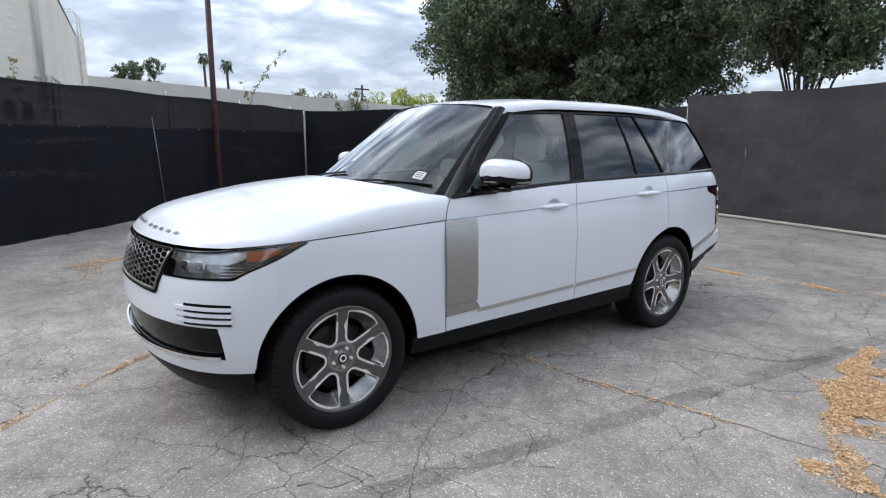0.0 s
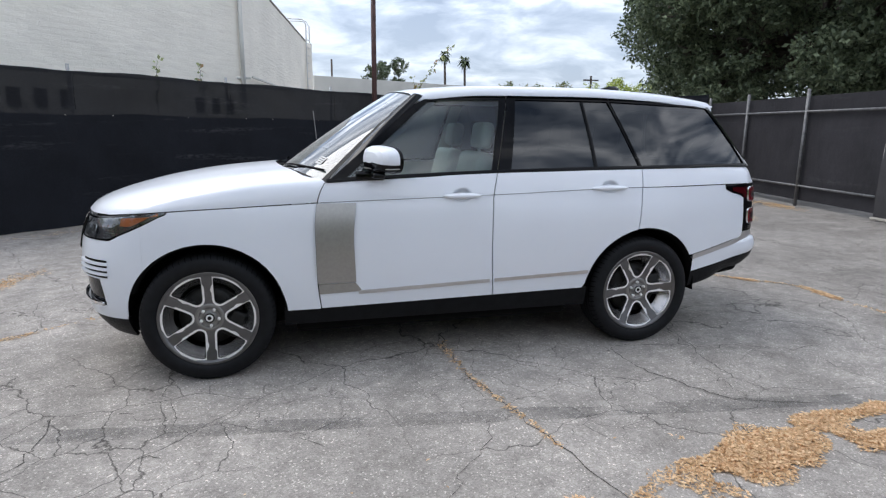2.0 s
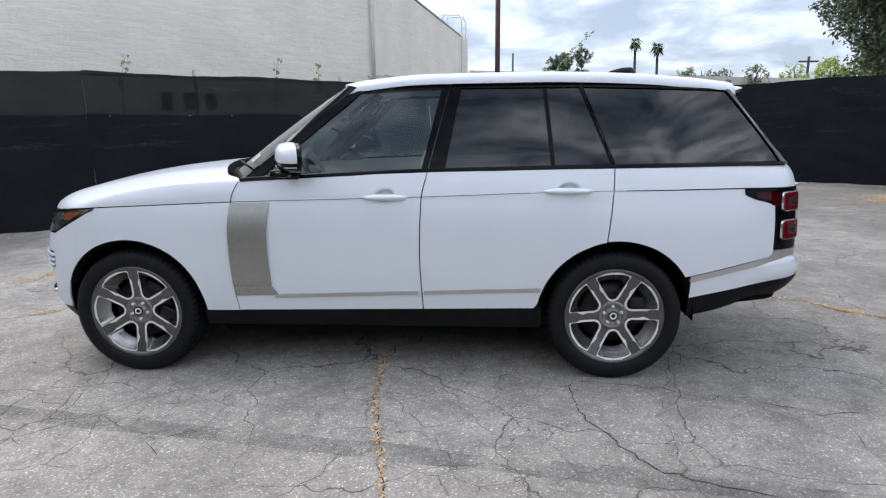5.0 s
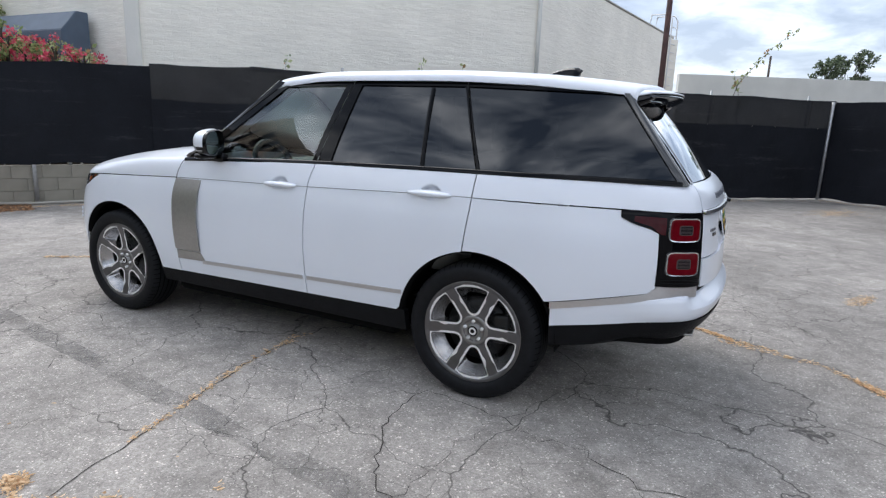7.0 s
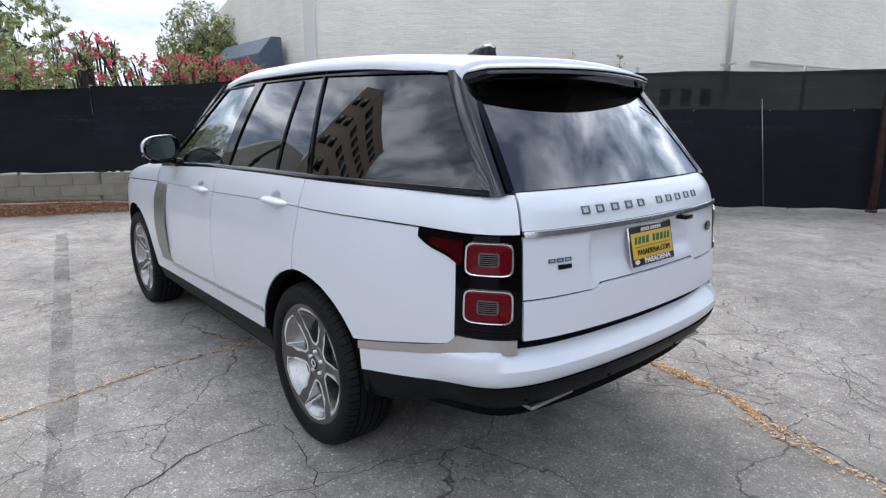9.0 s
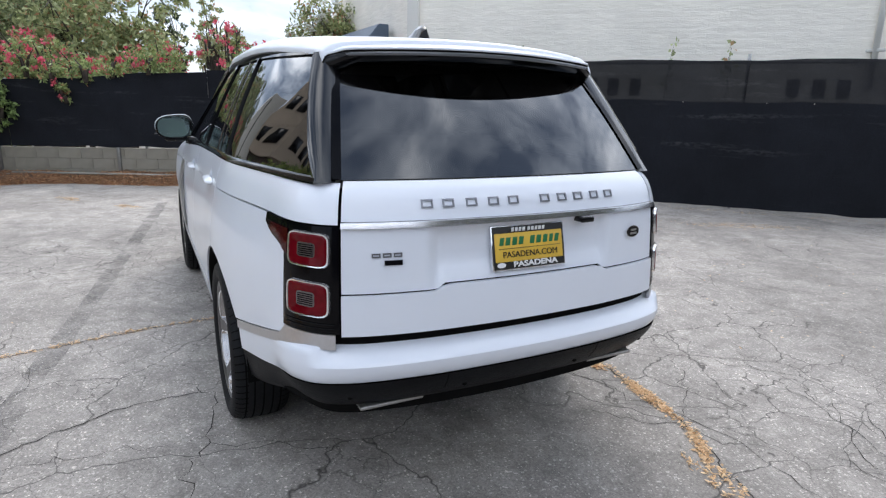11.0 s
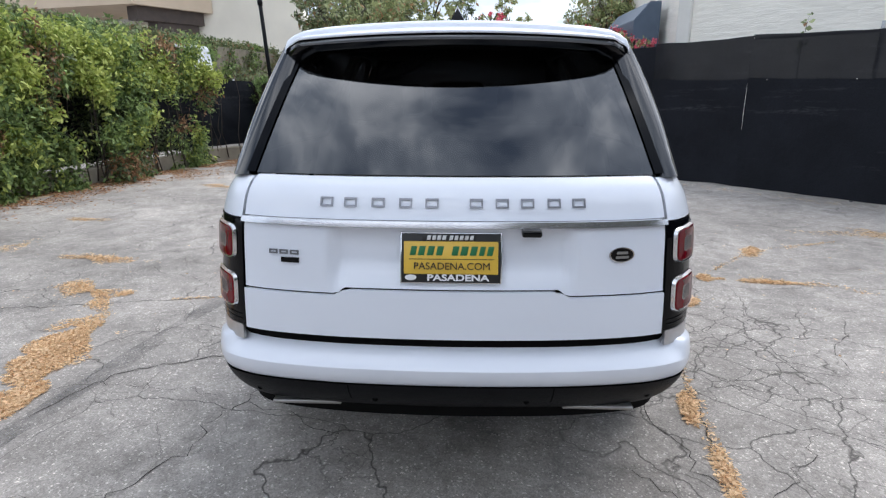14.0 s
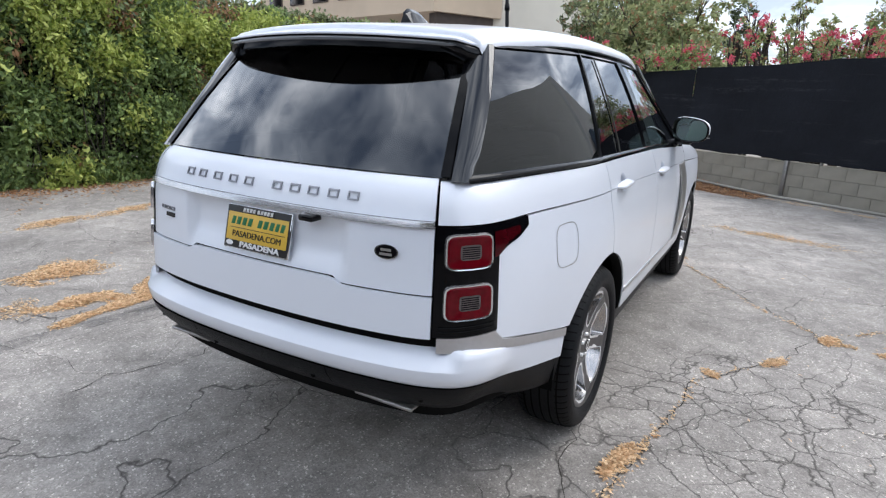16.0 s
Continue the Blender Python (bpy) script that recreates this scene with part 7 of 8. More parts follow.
def far_poles():
    u = empty("utility_pole", (42, 76, 0), "distant wooden utility pole with crossarm", "pole")
    part("shaft", tube_bm([(0, 0, 0), (0, 0, 9.2)], .16, 8), M_BARK, u)
    part("crossarm", box_bm((-1.2, -.08, 8.5), (1.2, .08, 8.7), .02), M_BARK, u)
    t = empty("street_pole", (4.8, 76, 0), "distant thin grey pole on the skyline", "pole")
    part("shaft", tube_bm([(0, 0, 0), (0, 0, 10.2)], .12, 8), M_BROWN, t)


far_poles()


def parked_truck():
    """Only the roof and upper glass stand above the hedge."""
    t = empty("parked_vehicle", (-13.3, -8.5, 0), "white parked vehicle partly hidden behind the hedge", "car")
    bm = box_bm((-.9, -1.9, .9), (.9, 1.9, 1.75), .12, 3)
    part("body", bm, M_PAINT, t)
    bm = box_bm((-.78, -1.0, 1.7), (.78, .9, 2.78), .12, 3)
    for v in bm.verts:
        if v.co.z > 2.3:
            v.co.x *= .86; v.co.y *= .85
    part("cabin", bm, M_PAINT, t)
    part("side_glass", box_bm((.60, -.75, 1.98), (.755, .65, 2.60), .03), M_BLACK, t)
    for y in (-1.2, 1.2):
        bm = bmesh.new()
        bmesh.ops.create_cone(bm, cap_ends=True, segments=20, radius1=.36, radius2=.36, depth=1.7)
        bmesh.ops.transform(bm, matrix=Matrix.Translation((0, y, .36)) @ Matrix.Rotation(radians(90), 4, "Y"), verts=bm.verts)
        part("axle_wheels", bm, M_RUBBER, t)


parked_truck()


# ---------------------------------------------------------------- ground litter, cracks, patches
def litter(label, piles, lines, n_line, seed, material=None):
    rng = np.random.default_rng(seed)
    cs = []
    for x, y, rx, ry, ang, n, h in piles:
        u = rng.normal(size=(n, 2)) * .45
        rad = np.linalg.norm(u, axis=1)
        ca, sa = math.cos(radians(ang)), math.sin(radians(ang))
        # ragged edge from a noise threshold
        for (a, b), q in zip(u, rad):
            wx, wy = x + a * rx * ca - b * ry * sa, y + a * rx * sa + b * ry * ca
            if noise.noise((wx * 5, wy * 5, 3)) + .75 - q * .9 < 0:
                continue
            cs.append((wx, wy, .004 + max(0, h * (1 - q)) * rng.random()))
    for pts, dens, wid in lines:
        for a, b in zip(pts, pts[1:]):
            L = math.dist(a, b)
            m = int(L * dens)
            for k in range(m):
                t = rng.random()
                x, y = lerp(a[0], b[0], t), lerp(a[1], b[1], t)
                c = noise.noise((x * 3.1, y * 3.1, 11))
                if c < -.12 and rng.random() < .8:
                    continue
                w = wid * (.6 + max(0, c) * 2)
                x += .03 * noise.noise((t * 9, x, 4)); y += .03 * noise.noise((t * 9, y, 8))
                cs.append((x + rng.normal() * w, y + rng.normal() * w, .004 + rng.random() * .008))
    v, f = leaf_cloud(cs, .027, rng, up=0, aspect=.5)
    v = v.reshape(-1, 4, 3)
    v[:, :, 2] = np.maximum(.003, (v[:, :, 2] - v[:, :1, 2]) * .35 + v[:, :1, 2])
    o = leaf_object("leaf_litter", v.reshape(-1, 3), f, material or M_CHIP)
    return tagged(o, label, "leaf litter", kind="stuff")


litter("heap of dry tan leaf litter and wood chips on asphalt", [(1.20, -2.45, .60, .22, 10, 13000, .03), (1.78, -2.23, .34, .11, 12, 3600, .015), (1.93, -2.50, .40, .14, -15, 4600, .02), (2.15, -2.20, .22, .08, 10, 1300, .01), (.40, -2.66, .24, .10, 40, 420, .01), (2.35, -2.75, .3, .2, 0, 700, .01)], [], 0, 1)
litter("thin scatter of dry leaf litter along pavement cracks", [
    (1.70, -3.25, .46, .30, 10, 5200, .03), (.10, -2.95, .50, .16, 60, 2300, .015), (-.78, -3.40, .5, .15, 80, 1500, .01), (-2.45, -4.60, .4, .12, 80, 500, .01), (-5.05, -4.02, .5, .2, 60, 900, .015), (-1.03, -4.53, .5, .2, 0, 500, .01), (.85, -4.95, .5, .18, 10, 1800, .02), (0, -4.97, .6, .18, 10, 2000, .02), (.16, -2.60, .10, .06, 0, 300, .01),
    (-3.77, 1.65, .9, .22, 76, 1900, .01), (-1.85, 4.66, .7, .2, 20, 900, .01), (-2.0, 4.45, .9, .25, 80, 700, .01), (8.5, 7.2, 1.1, .8, 60, 8000, .03), (8.9, 5.6, 1.1, .35, 80, 2500, .02), (6.9, 4.2, .6, .25, 50, 700, .01), (4.6, 10.3, 1.2, .5, 60, 1500, .01), (3.9, 2.8, .5, .12, 60, 400, .01), (-.9, 6.1, 1.2, .3, 60, 700, .01), (-6.3, -2.3, .4, .2, 40, 300, .01), (-5.3, -1.5, .4, .15, 40, 300, .01),
    (1.72, 1.16, .30, .055, -12, 1500, .014), (.58, 1.44, .09, .045, 45, 420, .01), (.17, 1.75, .20, .06, -35, 900, .014), (-.42, 2.06, .16, .07, -20, 900, .014), (-.33, 2.50, .45, .07, 80, 1500, .012), (-1.30, 2.85, .24, .10, -30, 1000, .01), (2.25, 1.13, .30, .05, -8, 800, .012), (2.72, .98, .25, .04, -35, 420, .01), (3.95, -.2, .40, .07, 85, 900, .01), (4.05, -1.15, .30, .07, 80, 700, .01), (4.15, -1.85, .30, .07, 70, 500, .01), (3.6, .45, .22, .05, -50, 400, .01), (0, 3.6, 5, 3, 0, 320, 0), (.5, -3.2, 4, 1.3, 0, 140, 0)],
    [([(.08, -.62), (.05, -.72), (.08, -1.17), (.14, -1.53), (.21, -1.81), (.28, -2.17)], 230, .007),
     ([(-2.0, .85), (-1.64, 1.07), (-.88, 1.6), (-.49, 2.0)], 130, .008), ([(.04, 1.84), (.69, 1.36), (1.47, 1.26)], 90, .008), ([(1.47, 1.25), (2.11, 1.16), (2.52, 1.08), (3.1, .82)], 260, .010),
     ([(2.7, .86), (3.38, .71), (3.9, .15), (3.98, -1.13), (4.12, -1.70), (4.4, -3.2)], 200, .011),
     ([(-2.0, .95), (-2.5, .55), (-2.86, .23), (-3.6, -.3)], 420, .018), ([(-.45, 2.36), (-.3, 2.9), (.1, 3.4)], 120, .02), ([(-.45, 2.05), (-1.3, 2.85), (-1.7, 3.9)], 160, .02)], 0, 2)
EDGE = []
for k in range(40):
    p, d = hedge_line(k / 40)
    EDGE.append((p.x + d.y * -.35 * -1, p.y - .0 + .35, .35, .16, 0, 260, .01))
litter("dry leaves and dirt gathered along the hedge kerb", EDGE, [([(-6.9, 1.5), (-6.1, 2.9)], 500, .06), ([(-6.1, 3.1), (4.6, 12.7)], 120, .08), ([(4.6, 12.8), (9.7, 9.3)], 200, .12)], 0, 3)


def hedge_litter():
    rng = np.random.default_rng(15)
    cs = []
    for k in range(24000):
        t = rng.random()
        p, d = hedge_line(min(t, .9999))
        s = t * 14
        w = abs(rng.normal()) * (.52 + .25 * noise.noise((s * .8, 3, 3))) + .05
        if noise.noise((s * 1.7, w * 2, 5)) < -.25:
            continue
        cs.append((p.x + d.y * w, p.y - d.x * w, .004 + rng.random() * .012))
    v, f = leaf_cloud(cs, .045, rng, up=0, aspect=.55)
    v = v.reshape(-1, 4, 3)
    v[:, :, 2] = np.maximum(.003, (v[:, :, 2] - v[:, :1, 2]) * .4 + v[:, :1, 2])
    o = leaf_object("leaf_litter", v.reshape(-1, 3), f, M_BROWNLEAF)
    tagged(o, "brown dry leaves lying along the hedge kerb", "leaf litter", kind="stuff")


hedge_litter()


def leaf_bank():
    """Low bank of dirt and brown leaves heaped along the foot of the block wall."""
    rng = np.random.default_rng(14)
    line = [Vector((*p, 0)) for p in CW]
    L = [0]
    for a, b in zip(line, line[1:]):
        L.append(L[-1] + (b - a).length)
    def at(s):
        i = max(k for k in range(3) if L[k] <= s + 1e-9)
        d = (line[i + 1] - line[i]).normalized()
        return line[i] + d * (s - L[i]), Vector((d.y, -d.x, 0))
    top = L[2] + 1.8
    def height(s, w):
        """Height of the bank at a distance w (0 to 1) from the wall."""
        k = smooth01((top - s) / 2.6) * smooth01(s / .4)
        return k * .15 * (1 - w) ** 1.2 * (1 + .35 * noise.noise((s * 1.3, w, 3))) + .003
    width = lambda s: .75 + .22 * noise.noise((s * .7, 4, 1)) + .10 * noise.noise((s * 3, 2, 7))
    rows = []
    n = int(top / .12)
    for i in range(n + 1):
        s = top * i / n
        p, o = at(s)
        rows.append([(lambda q, z: (q.x, q.y, z))(p + o * width(s) * k / 8, height(s, k / 8) if k < 8 else .001) for k in range(9)])
    b = part("leaf_bank", sheet_bm([r[::-1] for r in rows]), M_DIRT, None)
    tagged(b, "low bank of brown dirt along the block wall", "dirt bank", kind="stuff")
    cs = []
    for k in range(17000):
        s, w = rng.random() * top, rng.random() ** .8 * 1.12
        p, o = at(s)
        q = p + o * width(s) * w
        if rng.random() > .3 + .7 * smooth01((top - s) / 2):
            continue
        cs.append((q.x, q.y, height(s, min(1, w)) + .004 + rng.random() * .012))
    v, f = leaf_cloud(cs, .05, rng, up=0, aspect=.55)
    v = v.reshape(-1, 4, 3)
    v[:, :, 2] = np.maximum(.003, (v[:, :, 2] - v[:, :1, 2]) * .4 + v[:, :1, 2])
    o = leaf_object("leaf_litter", v.reshape(-1, 3), f, M_BROWNLEAF)
    tagged(o, "brown dry leaves heaped against the block wall", "leaf litter", kind="stuff")


leaf_bank()


def ribbon(points, width, z, seed, tip=.2):
    """Thin uneven strip lying on the ground."""
    r = random.Random(seed)
    vs, fs = [], []
    for i, p in enumerate(points):
        a, b = Vector(points[max(0, i - 1)]), Vector(points[min(len(points) - 1, i + 1)])
        d = (b - a).normalized()
        w = width * r.uniform(.35, 1.25)
        if i in (0, len(points) - 1):
            w *= tip
        vs += [(p[0] - d.y * w / 2, p[1] + d.x * w / 2, z), (p[0] + d.y * w / 2, p[1] - d.x * w / 2, z)]
        if i:
            k = 2 * i
            fs.append((k - 2, k - 1, k + 1, k))
    return vs, fs


def crack_net():
    r = random.Random(77)
    V, F = [], []
    def add(pts, w, tip=.2):
        v, f = ribbon(pts, w, .0025, r.random(), tip)
        n = len(V)
        V.extend(v); F.extend([tuple(i + n for i in q) for q in f])
    def wander(x, y, a, length, w, fork=.10):
        pts = [(x, y)]
        s, home = 0, a
        while s < length:
            a = home + r.gauss(0, .5)
            home += r.gauss(0, .04)
            st = r.uniform(.03, .09)
            x += math.cos(a) * st; y += math.sin(a) * st; s += st
            pts.append((x, y))
            if r.random() < fork * .22 and length > .5:
                wander(x, y, a + r.choice((-1, 1)) * r.uniform(.7, 1.4), length * r.uniform(.25, .5), w * .75, fork * .6)
        add(pts, w)
    for k in range(9):
        wander(r.uniform(-4.5, 3.5), r.uniform(-3.6, -1.4), r.uniform(0, math.tau), r.uniform(.6, 2.0), .0033)
    for k in range(14):
        wander(r.uniform(-1, 5.0), r.uniform(.8, 3.4), r.uniform(0, math.tau), r.uniform(.6, 1.8), .004)
    for k in range(24):
        wander(r.uniform(-8, 9), r.uniform(-6, 9), r.uniform(0, math.tau), r.uniform(1.2, 3.2), .0055)
    def crackle(cx, cy, rx, ry, cell, keep, w):
        """Crazed patch: the edges of an uneven honeycomb, thinning out towards its rim."""
        ni, nj = int(rx / (cell * .5)) + 1, int(ry / (cell * .85)) + 1
        turn = r.uniform(0, math.tau)
        ca, sa = math.cos(turn), math.sin(turn)
        rr = max(ni, nj)
        node = {}
        def at(i, j):
            if (i, j) not in node:
                x = i * cell * .5 + r.uniform(-.24, .24) * cell
                y = j * cell * .85 + (.14 if (i + j) % 2 else -.14) * cell + r.uniform(-.3, .3) * cell
                node[i, j] = (cx + x * ca - y * sa, cy + x * sa + y * ca)
            return node[i, j]
        for i in range(-2 * rr, 2 * rr + 1):
            for j in range(-2 * rr, 2 * rr + 1):
                for di, dj in ((1, 0), (0, 1)):
                    if dj and (i + j) % 2 == 0:
                        continue
                    a, b = at(i, j), at(i + di, j + dj)
                    q = math.hypot((a[0] - cx) / rx, (a[1] - cy) / ry) + .25 * noise.noise((a[0] * 2, a[1] * 2, 6))
                    if q > 1 or r.random() > keep * min(1, 1.9 - 1.6 * q):
                        continue
                    mid = [(lerp(a[0], b[0], t) + r.gauss(0, cell * .06), lerp(a[1], b[1], t) + r.gauss(0, cell * .06)) for t in (.25, .5, .75)]
                    add([a] + mid + [b], w * r.uniform(.6, 1.3), 1.0)
    crackle(-2.3, -1.45, 2.0, .6, .40, .45, .0040)
    # the long joints in which litter has gathered
    for pts in ([(.11, -.43), (.05, -.72), (.08, -1.17), (.14, -1.53), (.21, -1.81), (.28, -2.17), (.5, -3.2), (.62, -4.4)], [(-1.64, 1.07), (-.49, 2.0), (.13, 1.78), (.69, 1.36), (1.47, 1.26), (2.11, 1.15), (2.52, 1.09), (3.4, .75), (4.03, .02)], [(1.2, -1.05), (1.23, -1.46), (1.45, -1.9), (2.0, -2.1)]):
        fine = []
        for a, b in zip(pts, pts[1:]):
            n = max(2, int(math.dist(a, b) / .05))
            for i in range(n):
                t = i / n
                fine.append((lerp(a[0], b[0], t) + r.gauss(0, .012), lerp(a[1], b[1], t) + r.gauss(0, .012)))
        add(fine, .0065)
    o = raw("asphalt_cracks", V, F, M_CRACK)
    tagged(o, "branching dark cracks in the asphalt", "cracks", kind="stuff")


crack_net()


def patch_strip():
    """Darker sealed trench across the lot."""
    r = random.Random(3)
    top, bot = [], []
    for k in range(161):
        x = -5.5 + k * .09
        y = -1.78 - .139 * x
        w = .075 + .03 * noise.noise((x * 2, 1, 0)) + .018 * noise.noise((x * 9, 2, 0))
        top.append((x, y + w, .0015)); bot.append((x, y - w * .8, .0015))
    v = top + bot
    n = len(top)
    o = raw("sealed_trench", v, [(i, n + i, n + i + 1, i + 1) for i in range(n - 1)], M_STAIN)
    tagged(o, "darker asphalt sealing strip across the lot", "asphalt patch", kind="structure")


patch_strip()

# ---------------------------------------------------------------- car details
def rear_patch(y0, y1, z0, z1, out, side=1, slant=0.0, n=2):
    """Small raised block on the tailgate between two distances from the middle."""
    rows = []
    for k in range(n + 1):
        y = lerp(y0, y1, k / n)
        rows.append([body(s_rear(abs(y + slant * j / 2)), lerp(z0, z1, j / 2), out) for j in range(3)])
        rows[-1] = [(p[0], math.copysign(p[1], y + slant * j / 2), p[2]) for j, p in enumerate(rows[-1])]
    return rows


def emblem_bars():
    ys = (-.394, -.316, -.228, -.142, -.060, .077, .157, .235, .3175, .396)
    def hollow(y, w, z0, z1, t, out, m, label):
        """Plain open rectangle standing off the tailgate."""
        q = lambda dy, z, o: (lambda p: (p[0], math.copysign(p[1], y + dy), p[2]))(body(s_rear(abs(y + dy)), z, o))
        ring = lambda f, o: [q(a * (w - f), (z0 + z1) / 2 + c * ((z1 - z0) / 2 - f), o) for a, c in ((-1, -1), (0, -1), (1, -1), (1, 1), (0, 1), (-1, 1))]
        bm = ring_bm(ring(0, out), ring(t, out))
        ring_bm(ring(0, out), ring(0, 0), 1, bm)
        ring_bm(ring(t, out), ring(t, 0), 1, bm)
        part("emblem_bar", bm, m, car, label, smooth=False)
    for y in ys:
        hollow(y, .0205, 1.189, 1.216, .0048, .006, M_EMBLEM, "plain silver emblem shape")
    for k in range(3):
        hollow(-.572 + k * .036, .014, 1.034, 1.048, .004, .004, M_EMBLEM, "small plain emblem shape")
    part("emblem_bar", sheet_bm(rear_patch(-.545, -.485, 1.008, 1.024, .005), 1, .005, inward), M_BLACK, car, "small black emblem bar")
    # bars along the bonnet's leading edge
    for y in ys:
        v = abs(y) / .80
        rows = []
        for dv in (-.022, 0, .022):
            r = []
            for u in (.040, .048, .056):
                p = bonnet_point(u, max(0, v + dv))
                r.append((p[0] - .003, math.copysign(p[1], y), p[2] + .004))
            rows.append(r)
        part("emblem_bar", sheet_bm(rows), M_EMBLEM, car, "plain silver emblem shape")
    # oval badge
    c = (.532, 1.043)
    b = None
    for name, f, o, m in (("badge", 1.0, .006, M_CHROME), ("badge_face", .88, .0075, M_BLACK)):
        bm = bmesh.new()
        bm.faces.new([bm.verts.new(body(s_rear(c[0] + .041 * f * math.cos(a)), c[1] + .024 * f * math.sin(a), o)) for a in [k * math.tau / 32 for k in range(32)]])
        b = part(name, bm, m, b or car, "oval badge with bright rim" if name == "badge" else "dark badge face")
    for z, w in ((1.050, .018), (1.036, .021)):
        part("badge_bar", sheet_bm(rear_patch(c[0] - w, c[0] + w, z - .0042, z + .0042, .009)), M_SILVER, car, "plain silver bar on the badge")
    # camera under the trim bar
    part("rear_camera", box_bm((2.615, .215, 1.108), (2.668, .275, 1.130), .006), M_BLACK, car, "small black camera under the trim bar")


emblem_bars()


def text_mesh(body_text, size, depth=.001, bold=0.0):
    cu = bpy.data.curves.new("lettering", "FONT")
    cu.body, cu.size, cu.extrude, cu.offset = body_text, size, depth, bold
    cu.align_x, cu.align_y = "CENTER", "CENTER"
    o = bpy.data.objects.new("lettering", cu)
    scene.collection.objects.link(o)
    bpy.context.view_layer.update()
    me = bpy.data.meshes.new_from_object(o)
    bpy.data.objects.remove(o)
    bpy.data.curves.remove(cu)
    return me


def number_plate():
    p = empty("number_plate", (2.640, 0, 1.035), "", "")
    # local: x out of the car, y to the car's right, z up; leans back at the top
    p.rotation_euler = (0, radians(-12.5), 0)
    p.parent = car
    def bar(name, y0, y1, z0, z1, x, m, par, label="", bev=.002, shear=0.0, t=.003):
        bm = box_bm((x - t, y0, z0), (x, y1, z1), bev if bev else 0)
        if shear:
            for v in bm.verts:
                v.co.y += shear * (v.co.z - (z0 + z1) / 2)
        return part(name, bm, m, par, label)
    fr = bar("plate_frame", -.158, .158, -.081, .081, .004, M_CHROME, p, "chrome plate surround", .004, t=.010)
    bar("frame_inset", -.1535, .1535, -.0765, .0765, .0052, M_INK, fr, "black inset")
    bar("plate_panel", -.146, .146, -.050, .052, .0064, M_YELLOW, p, "golden yellow dealer panel", .003)
    bar("panel_lip", -.09, .078, .052, .074, .0066, M_INK, p, "black upper band")
    bar("rule", -.130, .134, -.0045, -.0025, .0074, M_INK, p, bev=0)
    for k, (y, w) in enumerate(((-.116, .022), (-.090, .024), (-.062, .024), (-.034, .024), (.014, .024), (.042, .026), (.071, .024), (.097, .020), (.122, .022))):
        bar("letter_bar", y - w * .42, y + w * .42, .008, .037, .0076, M_GREEN, p, "green bar", .002, .22)
    for k in range(9):
        y = -.068 + k * .0158 + (.006 if k > 3 else 0)
        bar("letter_bar", y - .0055, y + .0055, .056, .070, .0078, M_WHITE, p, "silver-white bar", 0, .2)
    bm = bmesh.new()
    bm.faces.new([bm.verts.new((.0078, -.124 + .018 * math.cos(a), -.0605 + .009 * math.sin(a))) for a in [k * math.tau / 24 for k in range(24)]])
    part("oval_mark", bm, M_WHITE, p, "small white oval mark")
    for txt, size, y, z, m, sx in (("PASADENA.COM", .031, .003, -.026, M_INK, 1.02), ("PASADENA", .027, .022, -.0615, M_WHITE, 1.42)):
        me = text_mesh(txt, size, .001, .0008 if m is M_WHITE else .0)
        me.materials.append(m)
        o = new("lettering", me)
        o.parent = p
        o.matrix_basis = Matrix.Translation((.0080, y, z)) @ Matrix(((0, 0, 1, 0), (sx, 0, 0, 0), (0, 1, 0, 0), (0, 0, 0, 1)))
    for y in (-.09, .09):
        part("bracket", box_bm((-.03, y - .02, -.06), (-.004, y + .02, -.03), .003), M_TRIM, p)


number_plate()


